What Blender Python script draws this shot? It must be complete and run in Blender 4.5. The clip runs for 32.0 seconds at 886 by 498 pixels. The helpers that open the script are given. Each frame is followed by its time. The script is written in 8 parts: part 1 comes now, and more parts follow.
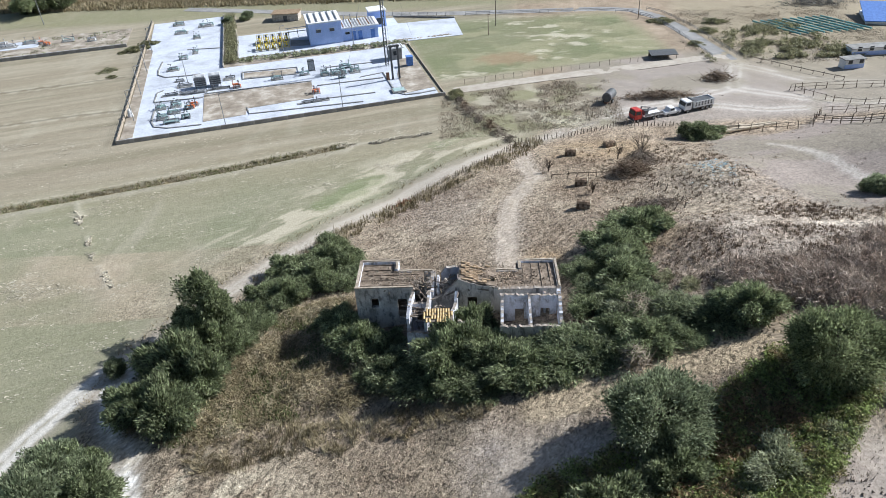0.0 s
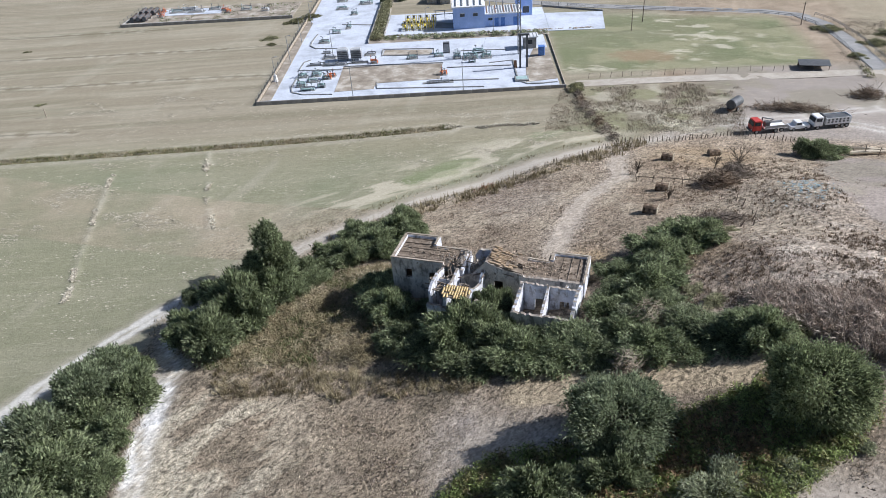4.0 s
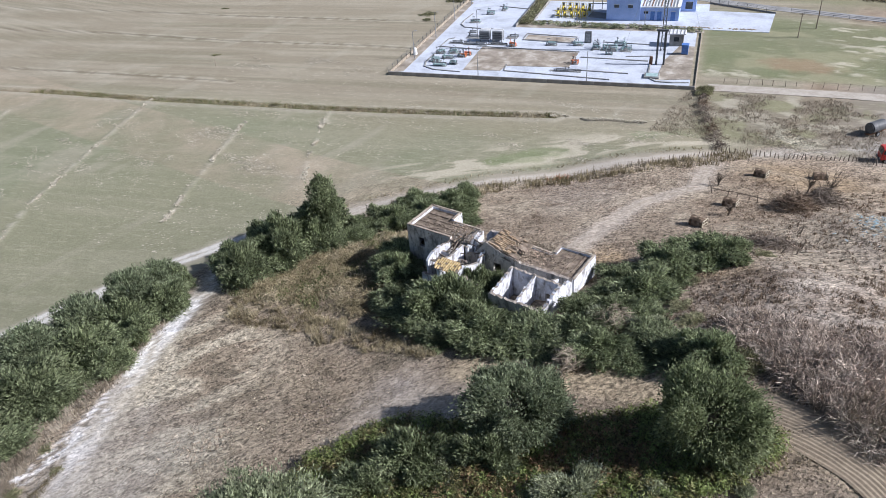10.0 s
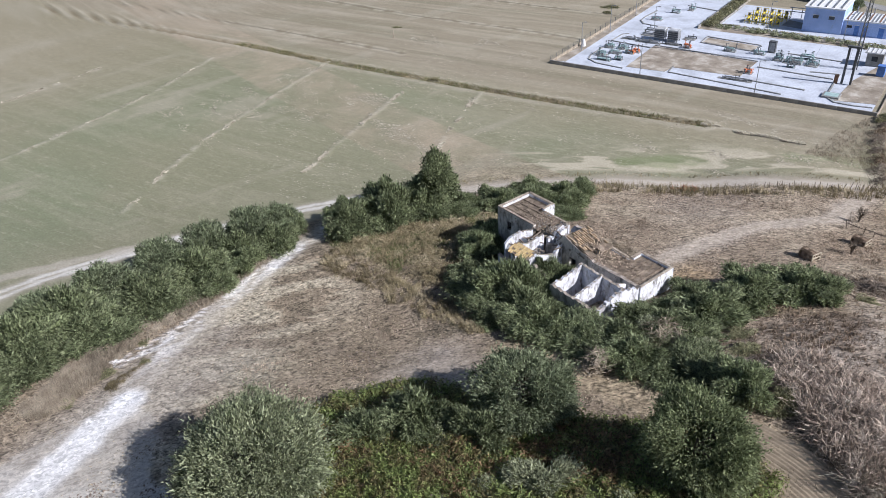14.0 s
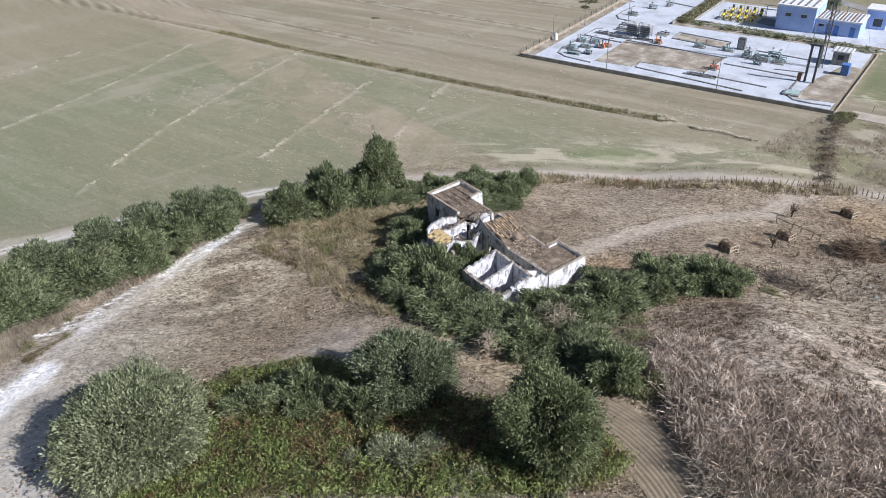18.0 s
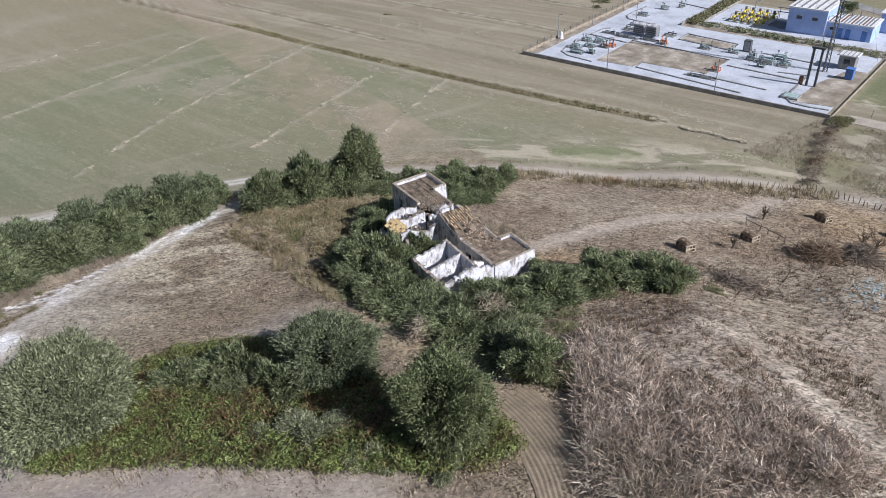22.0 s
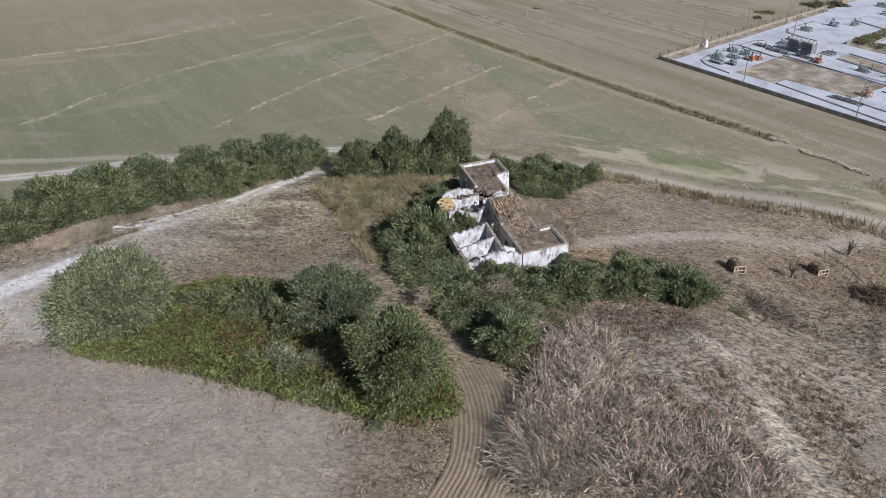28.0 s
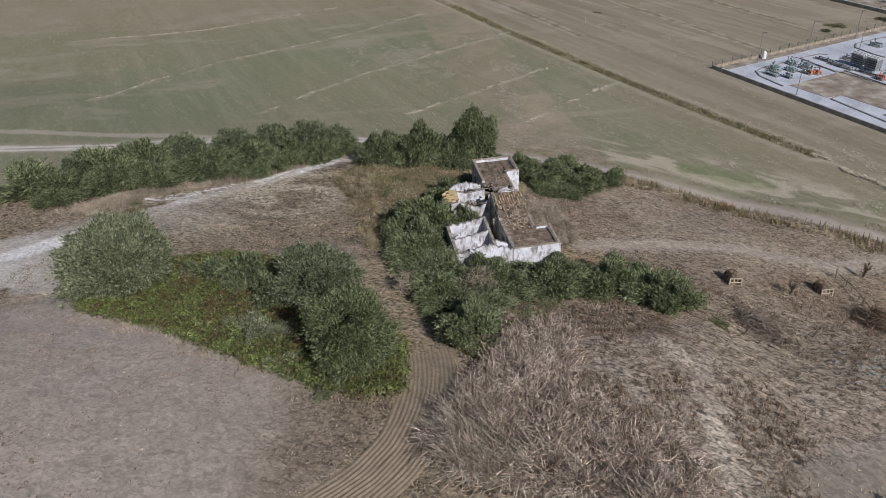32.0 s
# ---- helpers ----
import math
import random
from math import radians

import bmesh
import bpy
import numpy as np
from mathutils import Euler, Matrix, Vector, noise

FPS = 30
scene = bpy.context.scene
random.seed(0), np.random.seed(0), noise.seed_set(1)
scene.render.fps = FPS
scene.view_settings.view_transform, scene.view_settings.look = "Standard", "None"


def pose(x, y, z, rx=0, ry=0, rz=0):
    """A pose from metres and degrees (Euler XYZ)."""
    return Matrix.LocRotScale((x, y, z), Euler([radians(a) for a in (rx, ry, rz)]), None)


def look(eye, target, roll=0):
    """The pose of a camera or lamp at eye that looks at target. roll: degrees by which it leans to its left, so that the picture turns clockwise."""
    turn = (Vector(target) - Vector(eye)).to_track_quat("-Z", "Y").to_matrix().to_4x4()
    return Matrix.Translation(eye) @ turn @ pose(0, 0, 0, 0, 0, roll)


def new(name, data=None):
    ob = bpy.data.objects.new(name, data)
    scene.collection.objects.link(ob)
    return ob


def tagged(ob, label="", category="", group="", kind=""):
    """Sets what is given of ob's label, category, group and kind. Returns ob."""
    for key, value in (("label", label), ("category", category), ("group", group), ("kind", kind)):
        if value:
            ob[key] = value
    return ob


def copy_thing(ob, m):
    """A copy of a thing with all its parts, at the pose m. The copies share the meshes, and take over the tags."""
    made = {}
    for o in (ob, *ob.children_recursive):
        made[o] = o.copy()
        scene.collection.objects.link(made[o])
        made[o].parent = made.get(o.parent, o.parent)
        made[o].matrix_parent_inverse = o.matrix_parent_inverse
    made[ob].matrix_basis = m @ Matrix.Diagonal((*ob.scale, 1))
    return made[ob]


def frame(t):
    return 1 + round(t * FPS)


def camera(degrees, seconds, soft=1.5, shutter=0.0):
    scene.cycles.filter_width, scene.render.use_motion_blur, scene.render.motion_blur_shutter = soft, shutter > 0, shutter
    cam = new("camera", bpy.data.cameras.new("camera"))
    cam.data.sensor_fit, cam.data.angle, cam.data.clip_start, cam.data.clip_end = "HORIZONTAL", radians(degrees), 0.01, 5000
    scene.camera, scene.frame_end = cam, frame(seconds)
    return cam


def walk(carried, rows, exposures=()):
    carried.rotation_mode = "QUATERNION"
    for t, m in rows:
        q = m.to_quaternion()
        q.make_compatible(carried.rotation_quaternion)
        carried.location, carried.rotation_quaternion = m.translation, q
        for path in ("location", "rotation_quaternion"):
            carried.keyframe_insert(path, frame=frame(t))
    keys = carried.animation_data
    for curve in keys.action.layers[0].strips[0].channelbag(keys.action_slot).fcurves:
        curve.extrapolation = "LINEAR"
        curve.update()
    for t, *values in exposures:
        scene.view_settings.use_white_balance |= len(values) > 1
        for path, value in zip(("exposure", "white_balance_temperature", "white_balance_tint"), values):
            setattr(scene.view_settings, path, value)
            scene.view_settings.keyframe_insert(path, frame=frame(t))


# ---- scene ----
cam = camera(64.3, 32.0, soft=0.6)
PATH = [
    (0, (-0.096, -1.856, 50.884), (-0.194, -0.198, 49.77), -3.7),
    (0.5, (1.825, -2.14, 50.936), (1.715, -0.482, 49.823), -4.2),
    (1, (3.391, -2.296, 50.874), (3.275, -0.639, 49.761), -4.2),
    (1.5, (4.82, -2.518, 50.789), (4.653, -0.863, 49.679), -4.1),
    (2, (6.328, -2.965, 50.869), (6.051, -1.322, 49.761), -4.4),
    (2.5, (7.999, -2.865, 50.786), (7.635, -1.238, 49.682), -4.5),
    (4.5, (14.294, -2.614, 51.025), (13.704, -1.062, 49.911), -4.6),
    (5, (15.842, -2.422, 50.896), (15.217, -0.882, 49.784), -4.7),
    (5.5, (17.318, -2.215, 50.856), (16.627, -0.703, 49.744), -4.8),
    (6, (19.064, -1.67, 50.704), (18.299, -0.192, 49.595), -5.1),
    (6.5, (20.435, -1.195, 50.526), (19.645, 0.271, 49.418), -5.0),
    (7, (21.713, -0.8, 50.526), (20.901, 0.652, 49.417), -4.8),
    (7.5, (23.364, -0.117, 50.226), (22.499, 1.307, 49.12), -5.2),
    (8, (24.695, 0.275, 50.103), (23.814, 1.689, 48.997), -4.9),
    (8.5, (26.018, 0.836, 50.006), (25.127, 2.244, 48.899), -4.9),
    (9, (27.454, 1.605, 50.096), (26.541, 2.997, 48.988), -4.9),
    (9.5, (28.687, 1.996, 49.963), (27.723, 3.354, 48.855), -4.9),
    (10, (30.05, 2.713, 49.907), (29.032, 4.031, 48.801), -5.0),
    (10.5, (31.302, 3.211, 49.941), (30.269, 4.517, 48.835), -4.9),
    (11, (32.623, 3.813, 49.836), (31.568, 5.102, 48.73), -4.8),
    (11.5, (33.95, 4.331, 49.837), (32.859, 5.588, 48.729), -4.6),
    (12, (34.965, 4.867, 49.77), (33.821, 6.077, 48.662), -4.8),
    (12.5, (35.947, 5.286, 49.829), (34.735, 6.428, 48.721), -4.5),
    (13, (36.998, 6.011, 49.685), (35.698, 7.056, 48.582), -4.5),
    (13.5, (37.944, 7.291, 49.542), (36.579, 8.259, 48.446), -4.9),
    (14, (38.738, 7.875, 49.617), (37.371, 8.835, 48.518), -4.5),
    (14.5, (39.732, 8.653, 49.687), (38.367, 9.614, 48.585), -4.4),
    (15, (40.647, 9.647, 49.541), (39.28, 10.604, 48.438), -4.6),
    (15.5, (41.669, 10.437, 49.425), (40.303, 11.395, 48.321), -4.3),
    (17.5, (44.547, 13.38, 48.945), (43.175, 14.324, 47.838), -3.8),
    (18, (45.161, 14.017, 48.906), (43.786, 14.952, 47.796), -3.7),
    (18.5, (46.142, 14.707, 48.801), (44.742, 15.607, 47.694), -3.65),
    (19, (47.123, 15.397, 48.696), (45.697, 16.261, 47.592), -3.6),
    (19.5, (47.707, 15.912, 48.677), (46.277, 16.768, 47.572), -3.6),
    (20, (48.323, 16.575, 48.594), (46.893, 17.429, 47.487), -3.6),
    (20.5, (49.068, 17.454, 48.554), (47.636, 18.305, 47.448), -3.6),
    (21, (49.664, 18.227, 48.398), (48.228, 19.075, 47.294), -3.7),
    (21.5, (50.171, 19.113, 48.221), (48.734, 19.96, 47.118), -3.7),
    (22, (50.935, 19.832, 48.193), (49.502, 20.685, 47.088), -3.7),
    (22.5, (51.825, 20.841, 48.154), (50.388, 21.688, 47.049), -3.9),
    (23, (52.585, 21.52, 48.067), (51.143, 22.359, 46.963), -3.8),
    (23.5, (53.116, 22.118, 48.021), (51.653, 22.919, 46.917), -3.8),
    (24, (53.687, 22.935, 47.953), (52.192, 23.676, 46.85), -4.0),
    (24.5, (54.501, 23.767, 47.929), (52.986, 24.471, 46.829), -3.9),
    (25, (55.06, 24.489, 47.922), (53.532, 25.165, 46.823), -3.8),
    (25.5, (55.683, 25.115, 47.871), (54.14, 25.762, 46.775), -3.7),
    (26, (56.215, 25.76, 47.742), (54.653, 26.365, 46.649), -3.4),
    (26.5, (56.613, 26.731, 47.619), (55.025, 27.269, 46.528), -3.7),
    (28.5, (59.862, 30.114, 47.838), (58.234, 30.514, 46.747), -3.1),
    (29, (60.451, 31.005, 47.913), (58.81, 31.354, 46.825), -3.0),
    (29.5, (60.797, 31.853, 47.858), (59.152, 32.193, 46.772), -3.0),
    (30, (61.173, 32.609, 47.737), (59.528, 32.955, 46.654), -3.0),
    (30.5, (61.486, 33.515, 47.547), (59.841, 33.865, 46.465), -2.9),
    (31, (61.871, 34.371, 47.413), (60.223, 34.714, 46.332), -2.8),
    (31.5, (62.181, 35.181, 47.346), (60.525, 35.483, 46.265), -2.6),
    (32, (62.621, 36.222, 47.289), (60.954, 36.466, 46.211), -2.9),
]
# the film camera opens and cools its picture at first, and closes later
EXPOSURES = [(0, 0.58, 6000, 9), (2, 0.48, 5970, 11), (4, 0.43, 5940, 12), (6, 0.40, 5930, 13), (9, 0.45, 5920, 14), (11, 0.39, 5950, 15), (13, 0.38, 5990, 15), (14, 0.31, 6020, 15), (15, 0.32, 6010, 15), (18, 0.31, 6060, 14), (19, 0.18, 6070, 14), (21, 0.13, 6090, 15), (24, 0.11, 6120, 15), (24.4, 0.05, 6130, 15), (25, -0.12, 6140, 15), (26, -0.09, 6150, 15), (29, -0.22, 6220, 15), (32, -0.42, 6300, 15)]
# metres for one unit of the plan below; the whole place is set out in plan units and enlarged at the end
K = 1.3
walk(cam, [(t, look(Vector(eye) * K, Vector(target) * K, roll)) for t, eye, target, roll in PATH], EXPOSURES)

# ---- light: late-morning sun from the high side of the hill, clear sky ----
SUN_DIR = Vector((0.765, 0.29, 0.60)).normalized()
world = bpy.data.worlds.new("sky")
scene.world = world
world.use_nodes = True
wn, wl = world.node_tree.nodes, world.node_tree.links
sky = wn.new("ShaderNodeTexSky")
sky.sky_type = "NISHITA"
sky.sun_disc = False
sky.sun_elevation = math.asin(SUN_DIR.z)
sky.sun_rotation = math.atan2(SUN_DIR.x, SUN_DIR.y)
sky.air_density, sky.dust_density = 1.0, 1.5
wl.new(sky.outputs[0], wn["Background"].inputs[0])
wn["Background"].inputs[1].default_value = 0.058
sun = new("sun", bpy.data.lights.new("sun", "SUN"))
sun.data.energy, sun.data.angle, sun.data.color = 5.0, radians(0.55), (1.0, 0.97, 0.925)
sun.matrix_world = look(SUN_DIR * 200, (0, 0, 0))


# ---- noise and the lie of the land ----
def vnoise(x, y, scale, seed=0):
    """Smooth value noise between 0 and 1 on arrays."""
    x, y = np.asarray(x, float) / scale + seed * 17.31, np.asarray(y, float) / scale - seed * 9.73
    xi, yi = np.floor(x), np.floor(y)
    fx, fy = x - xi, y - yi
    fx, fy = fx * fx * (3 - 2 * fx), fy * fy * (3 - 2 * fy)

    def h(a, b):
        v = np.sin(a * 127.1 + b * 311.7 + seed * 74.7) * 43758.5453
        return v - np.floor(v)

    return (h(xi, yi) * (1 - fx) + h(xi + 1, yi) * fx) * (1 - fy) + (h(xi, yi + 1) * (1 - fx) + h(xi + 1, yi + 1) * fx) * fy


def fnoise(x, y, scale, seed=0):
    return 0.55 * vnoise(x, y, scale, seed) + 0.3 * vnoise(x, y, scale * 0.43, seed + 1) + 0.15 * vnoise(x, y, scale * 0.19, seed + 2)


def step(a, b, v):
    v = np.clip((np.asarray(v, float) - a) / (b - a), 0, 1)
    return v * v * (3 - 2 * v)


def land(x, y):
    """Height of the bare ground: a flat plain and a low hill that rises towards +x."""
    x, y = np.asarray(x, float), np.asarray(y, float)
    a, b = np.clip(x, -95, 95) / 50, np.clip(y, -15, 200) / 50
    f = 0.405 + 2.324 * a + 0.155 * b + 1.796 * a * a + 0.022 * a * b - 0.583 * b * b - 0.078 * b * b * a - 0.121 * b ** 3 + 1.128 * a ** 3 - 1.908 * a * a * b
    z = 16 / (1 + np.exp(-np.clip(f, -40, 40)))

    def bump(cx, cy, r, h):
        return h * np.exp(-((x - cx) ** 2 + (y - cy) ** 2) / (2 * r * r))

    z = z + bump(-9, 35, 8, -1.1) + bump(29, 50, 10, 1.0) + bump(-27, 39, 7, 1.0) + bump(-10, 52, 7, 0.8)
    # swells and hollows of the slope
    for cx, cy, r, h in ((25, 58, 5, 0.52), (22, 60.5, 4, 0.37), (36, 59, 5, -0.66), (24, 68.5, 4, -0.65), (14.5, 70, 5, 0.56), (14, 80.5, 5, 0.15), (1, 73.5, 6, 0.47), (-18, 26, 6, -0.69),
                         (-29.5, 36, 4.5, 0.38), (-11, 86, 5, -0.93), (-19.5, 80.5, 4.5, -0.21), (7, 106, 4.5, -0.57), (16, 92, 3.5, 0.48), (20.5, 95.5, 3.5, -0.42), (29, 77, 5, 1.5), (45, 70, 7, -2.4), (-5.5, 40, 4.5, 0.18), (0, 64, 4.5, 0.17)):
        z = z + bump(cx, cy, r, h)
    z = np.maximum(z, 0)
    return z * step(-220, -60, y) * step(400, 150, np.abs(x))


def land1(x, y):
    return float(land(x, y))


def near_line(x, y, pts):
    """Distance of points to a polyline."""
    best = np.full(np.shape(x), 1e9)
    for (ax, ay), (bx, by) in zip(pts, pts[1:]):
        dx, dy = bx - ax, by - ay
        s = np.clip(((x - ax) * dx + (y - ay) * dy) / (dx * dx + dy * dy), 0, 1)
        best = np.minimum(best, np.hypot(x - ax - s * dx, y - ay - s * dy))
    return best


def in_poly(x, y, pts):
    inside = np.zeros(np.shape(x), bool)
    for (ax, ay), (bx, by) in zip(pts, pts[1:] + pts[:1]):
        inside ^= ((ay > y) != (by > y)) & (x < (bx - ax) * (y - ay) / (by - ay + 1e-9) + ax)
    return inside


# plan lines
TRACK = [(-3, -6), (-8, 2.5), (-11.8, 6.9), (-14, 9.6), (-16.6, 13), (-20.6, 18.2), (-25.2, 24.4), (-27.8, 30), (-29.8, 36), (-33, 40), (-37, 47), (-36.5, 53.5), (-29, 65.5), (-19, 78.5), (-8, 89.5), (4, 99.5), (14, 105.5)]
TRACK_OLD = [(-26, 25.6), (-24.6, 22.2), (-22.4, 18.2), (-21, 13.6), (-21, 11.2)]
TRACK_FIELD = [(-23.4, 28.6), (-20.6, 23.4), (-17, 19.5), (-14, 16.6), (-10.6, 13.6), (-8, 10.2)]
TRACK_SPUR = [(-36.5, 54), (-39, 51), (-40.8, 47), (-42.8, 42.4), (-45, 35), (-46.4, 27), (-47.4, 17), (-47.4, 9), (-45.6, 2), (-45.5, -8), (-46, -18)]
CART = [(6.5, 101), (8, 86), (4.4, 77), (3.2, 66), (3, 60)]
MOWN = [(39.5, 27.5), (38.4, 31), (36.6, 34.4), (34.4, 37), (31.4, 38.8), (26.8, 40.1), (20.4, 40.4), (14, 39.8), (5, 37.5)]
REEDS = [(21.2, 49.4), (24.6, 46.0), (29.4, 41.7), (34, 39.4), (37, 40.6), (39, 45), (41, 50), (39.6, 53.4), (36.6, 53.4), (33, 50.6), (29.5, 49.6), (25.5, 50.0), (22.5, 51.6)]
DITCH = [(-212, 44), (-124.5, 71.5), (-99.7, 78.5), (-62, 90.8), (-40, 98.5), (-22.5, 105)]
PADDOCK = [(35.5, 97), (46, 96), (58, 104), (66, 96), (60, 74), (46, 62), (38.5, 60.5), (33, 69), (33.5, 84)]
FURROWS = [[(-260, 120), (-195, 136), (-155, 143), (-115, 154.5)], [(-230, 104), (-173, 120), (-136, 128.6), (-91, 140.7), (-76, 145)], [(-220, 86), (-153, 105), (-115, 113), (-79, 123.7), (-68, 126)], [(-200, 62), (-125.6, 83.8), (-100.7, 90.8), (-92, 93)]]
SWATHS = [[(-46.3, 67.3), (-53.5, 78), (-60.3, 88.8)], [(-54.8, 48.4), (-61, 58), (-66, 67), (-72.5, 79)], [(-61.8, 22), (-72, 32), (-80, 42), (-90, 60), (-100, 78.5)], [(-74, -10), (-87, -2), (-98, 12), (-105, 30), (-112, 44), (-124, 61)], [(-124, -25), (-126, 5), (-138, 40)], [(-22.5, 105), (-13.4, 107.3), (-7.7, 108.4)]]
PU, PV, PO = Vector((0.962, 0.275, 0)), Vector((-0.275, 0.962, 0)), Vector((-63, 110, 0))


def plant_xy(a, b):
    """Plan place from the works' own axes: a along its south wall, b inwards."""
    p = PO + PU * a + PV * b
    return p.x, p.y


# ---- materials ----
def material(name, colors, scale=3.0, rough=0.85, bump=0.15, metal=0.0, fine=None, island=0.0, rand=0.0, detail=8.0, spec=0.3):
    """Two-scale noise between the given colours, with fine relief. island/rand: how far pieces differ in brightness."""
    m = bpy.data.materials.new(name)
    m.use_nodes = True
    n, l = m.node_tree.nodes, m.node_tree.links
    b = n["Principled BSDF"]
    b.inputs["Roughness"].default_value, b.inputs["Metallic"].default_value = rough, metal
    b.inputs["Specular IOR Level"].default_value = spec
    tc = n.new("ShaderNodeTexCoord")
    big = n.new("ShaderNodeTexNoise")
    big.inputs["Scale"].default_value, big.inputs["Detail"].default_value, big.inputs["Roughness"].default_value = scale, detail, 0.62
    l.new(tc.outputs["Object"], big.inputs["Vector"])
    ramp = n.new("ShaderNodeValToRGB")
    ramp.color_ramp.elements[0].position, ramp.color_ramp.elements[1].position = 0.32, 0.68
    while len(ramp.color_ramp.elements) < len(colors):
        ramp.color_ramp.elements.new(0.5)
    for k, c in enumerate(colors):
        e = ramp.color_ramp.elements[k]
        e.position = 0.32 + 0.36 * k / max(1, len(colors) - 1)
        e.color = (*c, 1)
    l.new(big.outputs["Fac"], ramp.inputs["Fac"])
    out = ramp.outputs["Color"]
    small = n.new("ShaderNodeTexNoise")
    small.inputs["Scale"].default_value, small.inputs["Detail"].default_value = fine or scale * 9, 4.0
    l.new(tc.outputs["Object"], small.inputs["Vector"])
    vary = n.new("ShaderNodeHueSaturation")
    val = n.new("ShaderNodeMapRange")
    val.inputs["To Min"].default_value, val.inputs["To Max"].default_value = 0.72, 1.28
    l.new(small.outputs["Fac"], val.inputs["Value"])
    level = val.outputs["Result"]
    for use, node, socket in ((island, "ShaderNodeNewGeometry", "Random Per Island"), (rand, "ShaderNodeObjectInfo", "Random")):
        if use:
            g = n.new(node)
            r = n.new("ShaderNodeMapRange")
            r.inputs["To Min"].default_value, r.inputs["To Max"].default_value = 1 - use, 1 + use
            l.new(g.outputs[socket], r.inputs["Value"])
            mul = n.new("ShaderNodeMath")
            mul.operation = "MULTIPLY"
            l.new(level, mul.inputs[0])
            l.new(r.outputs["Result"], mul.inputs[1])
            level = mul.outputs[0]
    l.new(level, vary.inputs["Value"])
    l.new(out, vary.inputs["Color"])
    l.new(vary.outputs["Color"], b.inputs["Base Color"])
    if bump:
        bp = n.new("ShaderNodeBump")
        bp.inputs["Strength"].default_value, bp.inputs["Distance"].default_value = bump, 0.05
        l.new(small.outputs["Fac"], bp.inputs["Height"])
        l.new(bp.outputs["Normal"], b.inputs["Normal"])
    return m


def leaf_material(name, colors, through_light=0.47):
    m = material(name, colors, scale=0.9, rough=0.55, bump=0, island=0.72, rand=0.14, fine=2.0, spec=0.24)
    n, l = m.node_tree.nodes, m.node_tree.links
    b = n["Principled BSDF"]
    tr = n.new("ShaderNodeBsdfTranslucent")
    mix = n.new("ShaderNodeMixShader")
    mix.inputs[0].default_value = through_light
    l.new(b.inputs["Base Color"].links[0].from_socket, tr.inputs["Color"])
    l.new(b.outputs[0], mix.inputs[1])
    l.new(tr.outputs[0], mix.inputs[2])
    l.new(mix.outputs[0], n["Material Output"].inputs["Surface"])
    return m


PLASTER = material("weathered_whitewash", [(0.36, 0.355, 0.36), (0.66, 0.67, 0.72), (0.79, 0.81, 0.88)], 0.8, 0.9, 0.45, fine=7)
PLASTER_GREY = material("grey_render", [(0.36, 0.33, 0.29), (0.57, 0.53, 0.48), (0.72, 0.69, 0.64)], 0.9, 0.92, 0.4, fine=9)
PLASTER_BLUE = material("pale_blue_limewash", [(0.30, 0.31, 0.34), (0.45, 0.48, 0.55)], 1.3, 0.9, 0.25)


def streaked(m, dark, amount=0.75):
    """Rain streaks and grey blooms run down a plastered wall."""
    n, l = m.node_tree.nodes, m.node_tree.links
    b = n["Principled BSDF"]
    src = b.inputs["Base Color"].links[0].from_socket
    tc = n.new("ShaderNodeTexCoord")
    mp = n.new("ShaderNodeMapping")
    mp.inputs["Scale"].default_value = (1.9, 1.9, 0.75)
    t = n.new("ShaderNodeTexNoise")
    t.inputs["Scale"].default_value, t.inputs["Detail"].default_value, t.inputs["Roughness"].default_value = 1.0, 8.0, 0.7
    r = n.new("ShaderNodeMapRange")
    r.inputs["From Min"].default_value, r.inputs["From Max"].default_value, r.inputs["To Max"].default_value = 0.51, 0.61, amount
    mix = n.new("ShaderNodeMix")
    mix.data_type = "RGBA"
    mix.inputs["B"].default_value = (*dark, 1)
    l.new(tc.outputs["Object"], mp.inputs["Vector"])
    l.new(mp.outputs["Vector"], t.inputs["Vector"])
    l.new(t.outputs["Fac"], r.inputs["Value"])
    l.new(r.outputs["Result"], mix.inputs["Factor"])
    l.new(src, mix.inputs["A"])
    l.new(mix.outputs["Result"], b.inputs["Base Color"])


streaked(PLASTER, (0.17, 0.155, 0.14), 0.85)
streaked(PLASTER_GREY, (0.10, 0.095, 0.085), 0.7)
streaked(PLASTER_BLUE, (0.16, 0.16, 0.17), 0.6)
COPING = material("coping_stone", [(0.20, 0.165, 0.125), (0.33, 0.28, 0.22), (0.50, 0.45, 0.37)], 2.4, 0.9, 0.4)
ROOF_DIRT = material("roof_screed", [(0.085, 0.066, 0.05), (0.175, 0.138, 0.104), (0.30, 0.245, 0.19)], 1.3, 0.95, 0.7, fine=12)
TILE = material("old_clay_tile", [(0.17, 0.115, 0.075), (0.33, 0.235, 0.145), (0.46, 0.38, 0.28)], 2.0, 0.9, 0.3, rand=0.35)
TILE_YELLOW = material("lichened_clay_tile", [(0.24, 0.15, 0.065), (0.46, 0.32, 0.14), (0.56, 0.46, 0.27)], 2.5, 0.9, 0.3, rand=0.28)
RUBBLE = material("rubble_stone", [(0.22, 0.19, 0.155), (0.42, 0.38, 0.33), (0.55, 0.52, 0.47)], 1.5, 0.95, 0.4, island=0.3)
WALL_CORE = material("bare_wall_core", [(0.13, 0.11, 0.09), (0.26, 0.225, 0.19), (0.42, 0.39, 0.35)], 2.2, 0.95, 0.6)
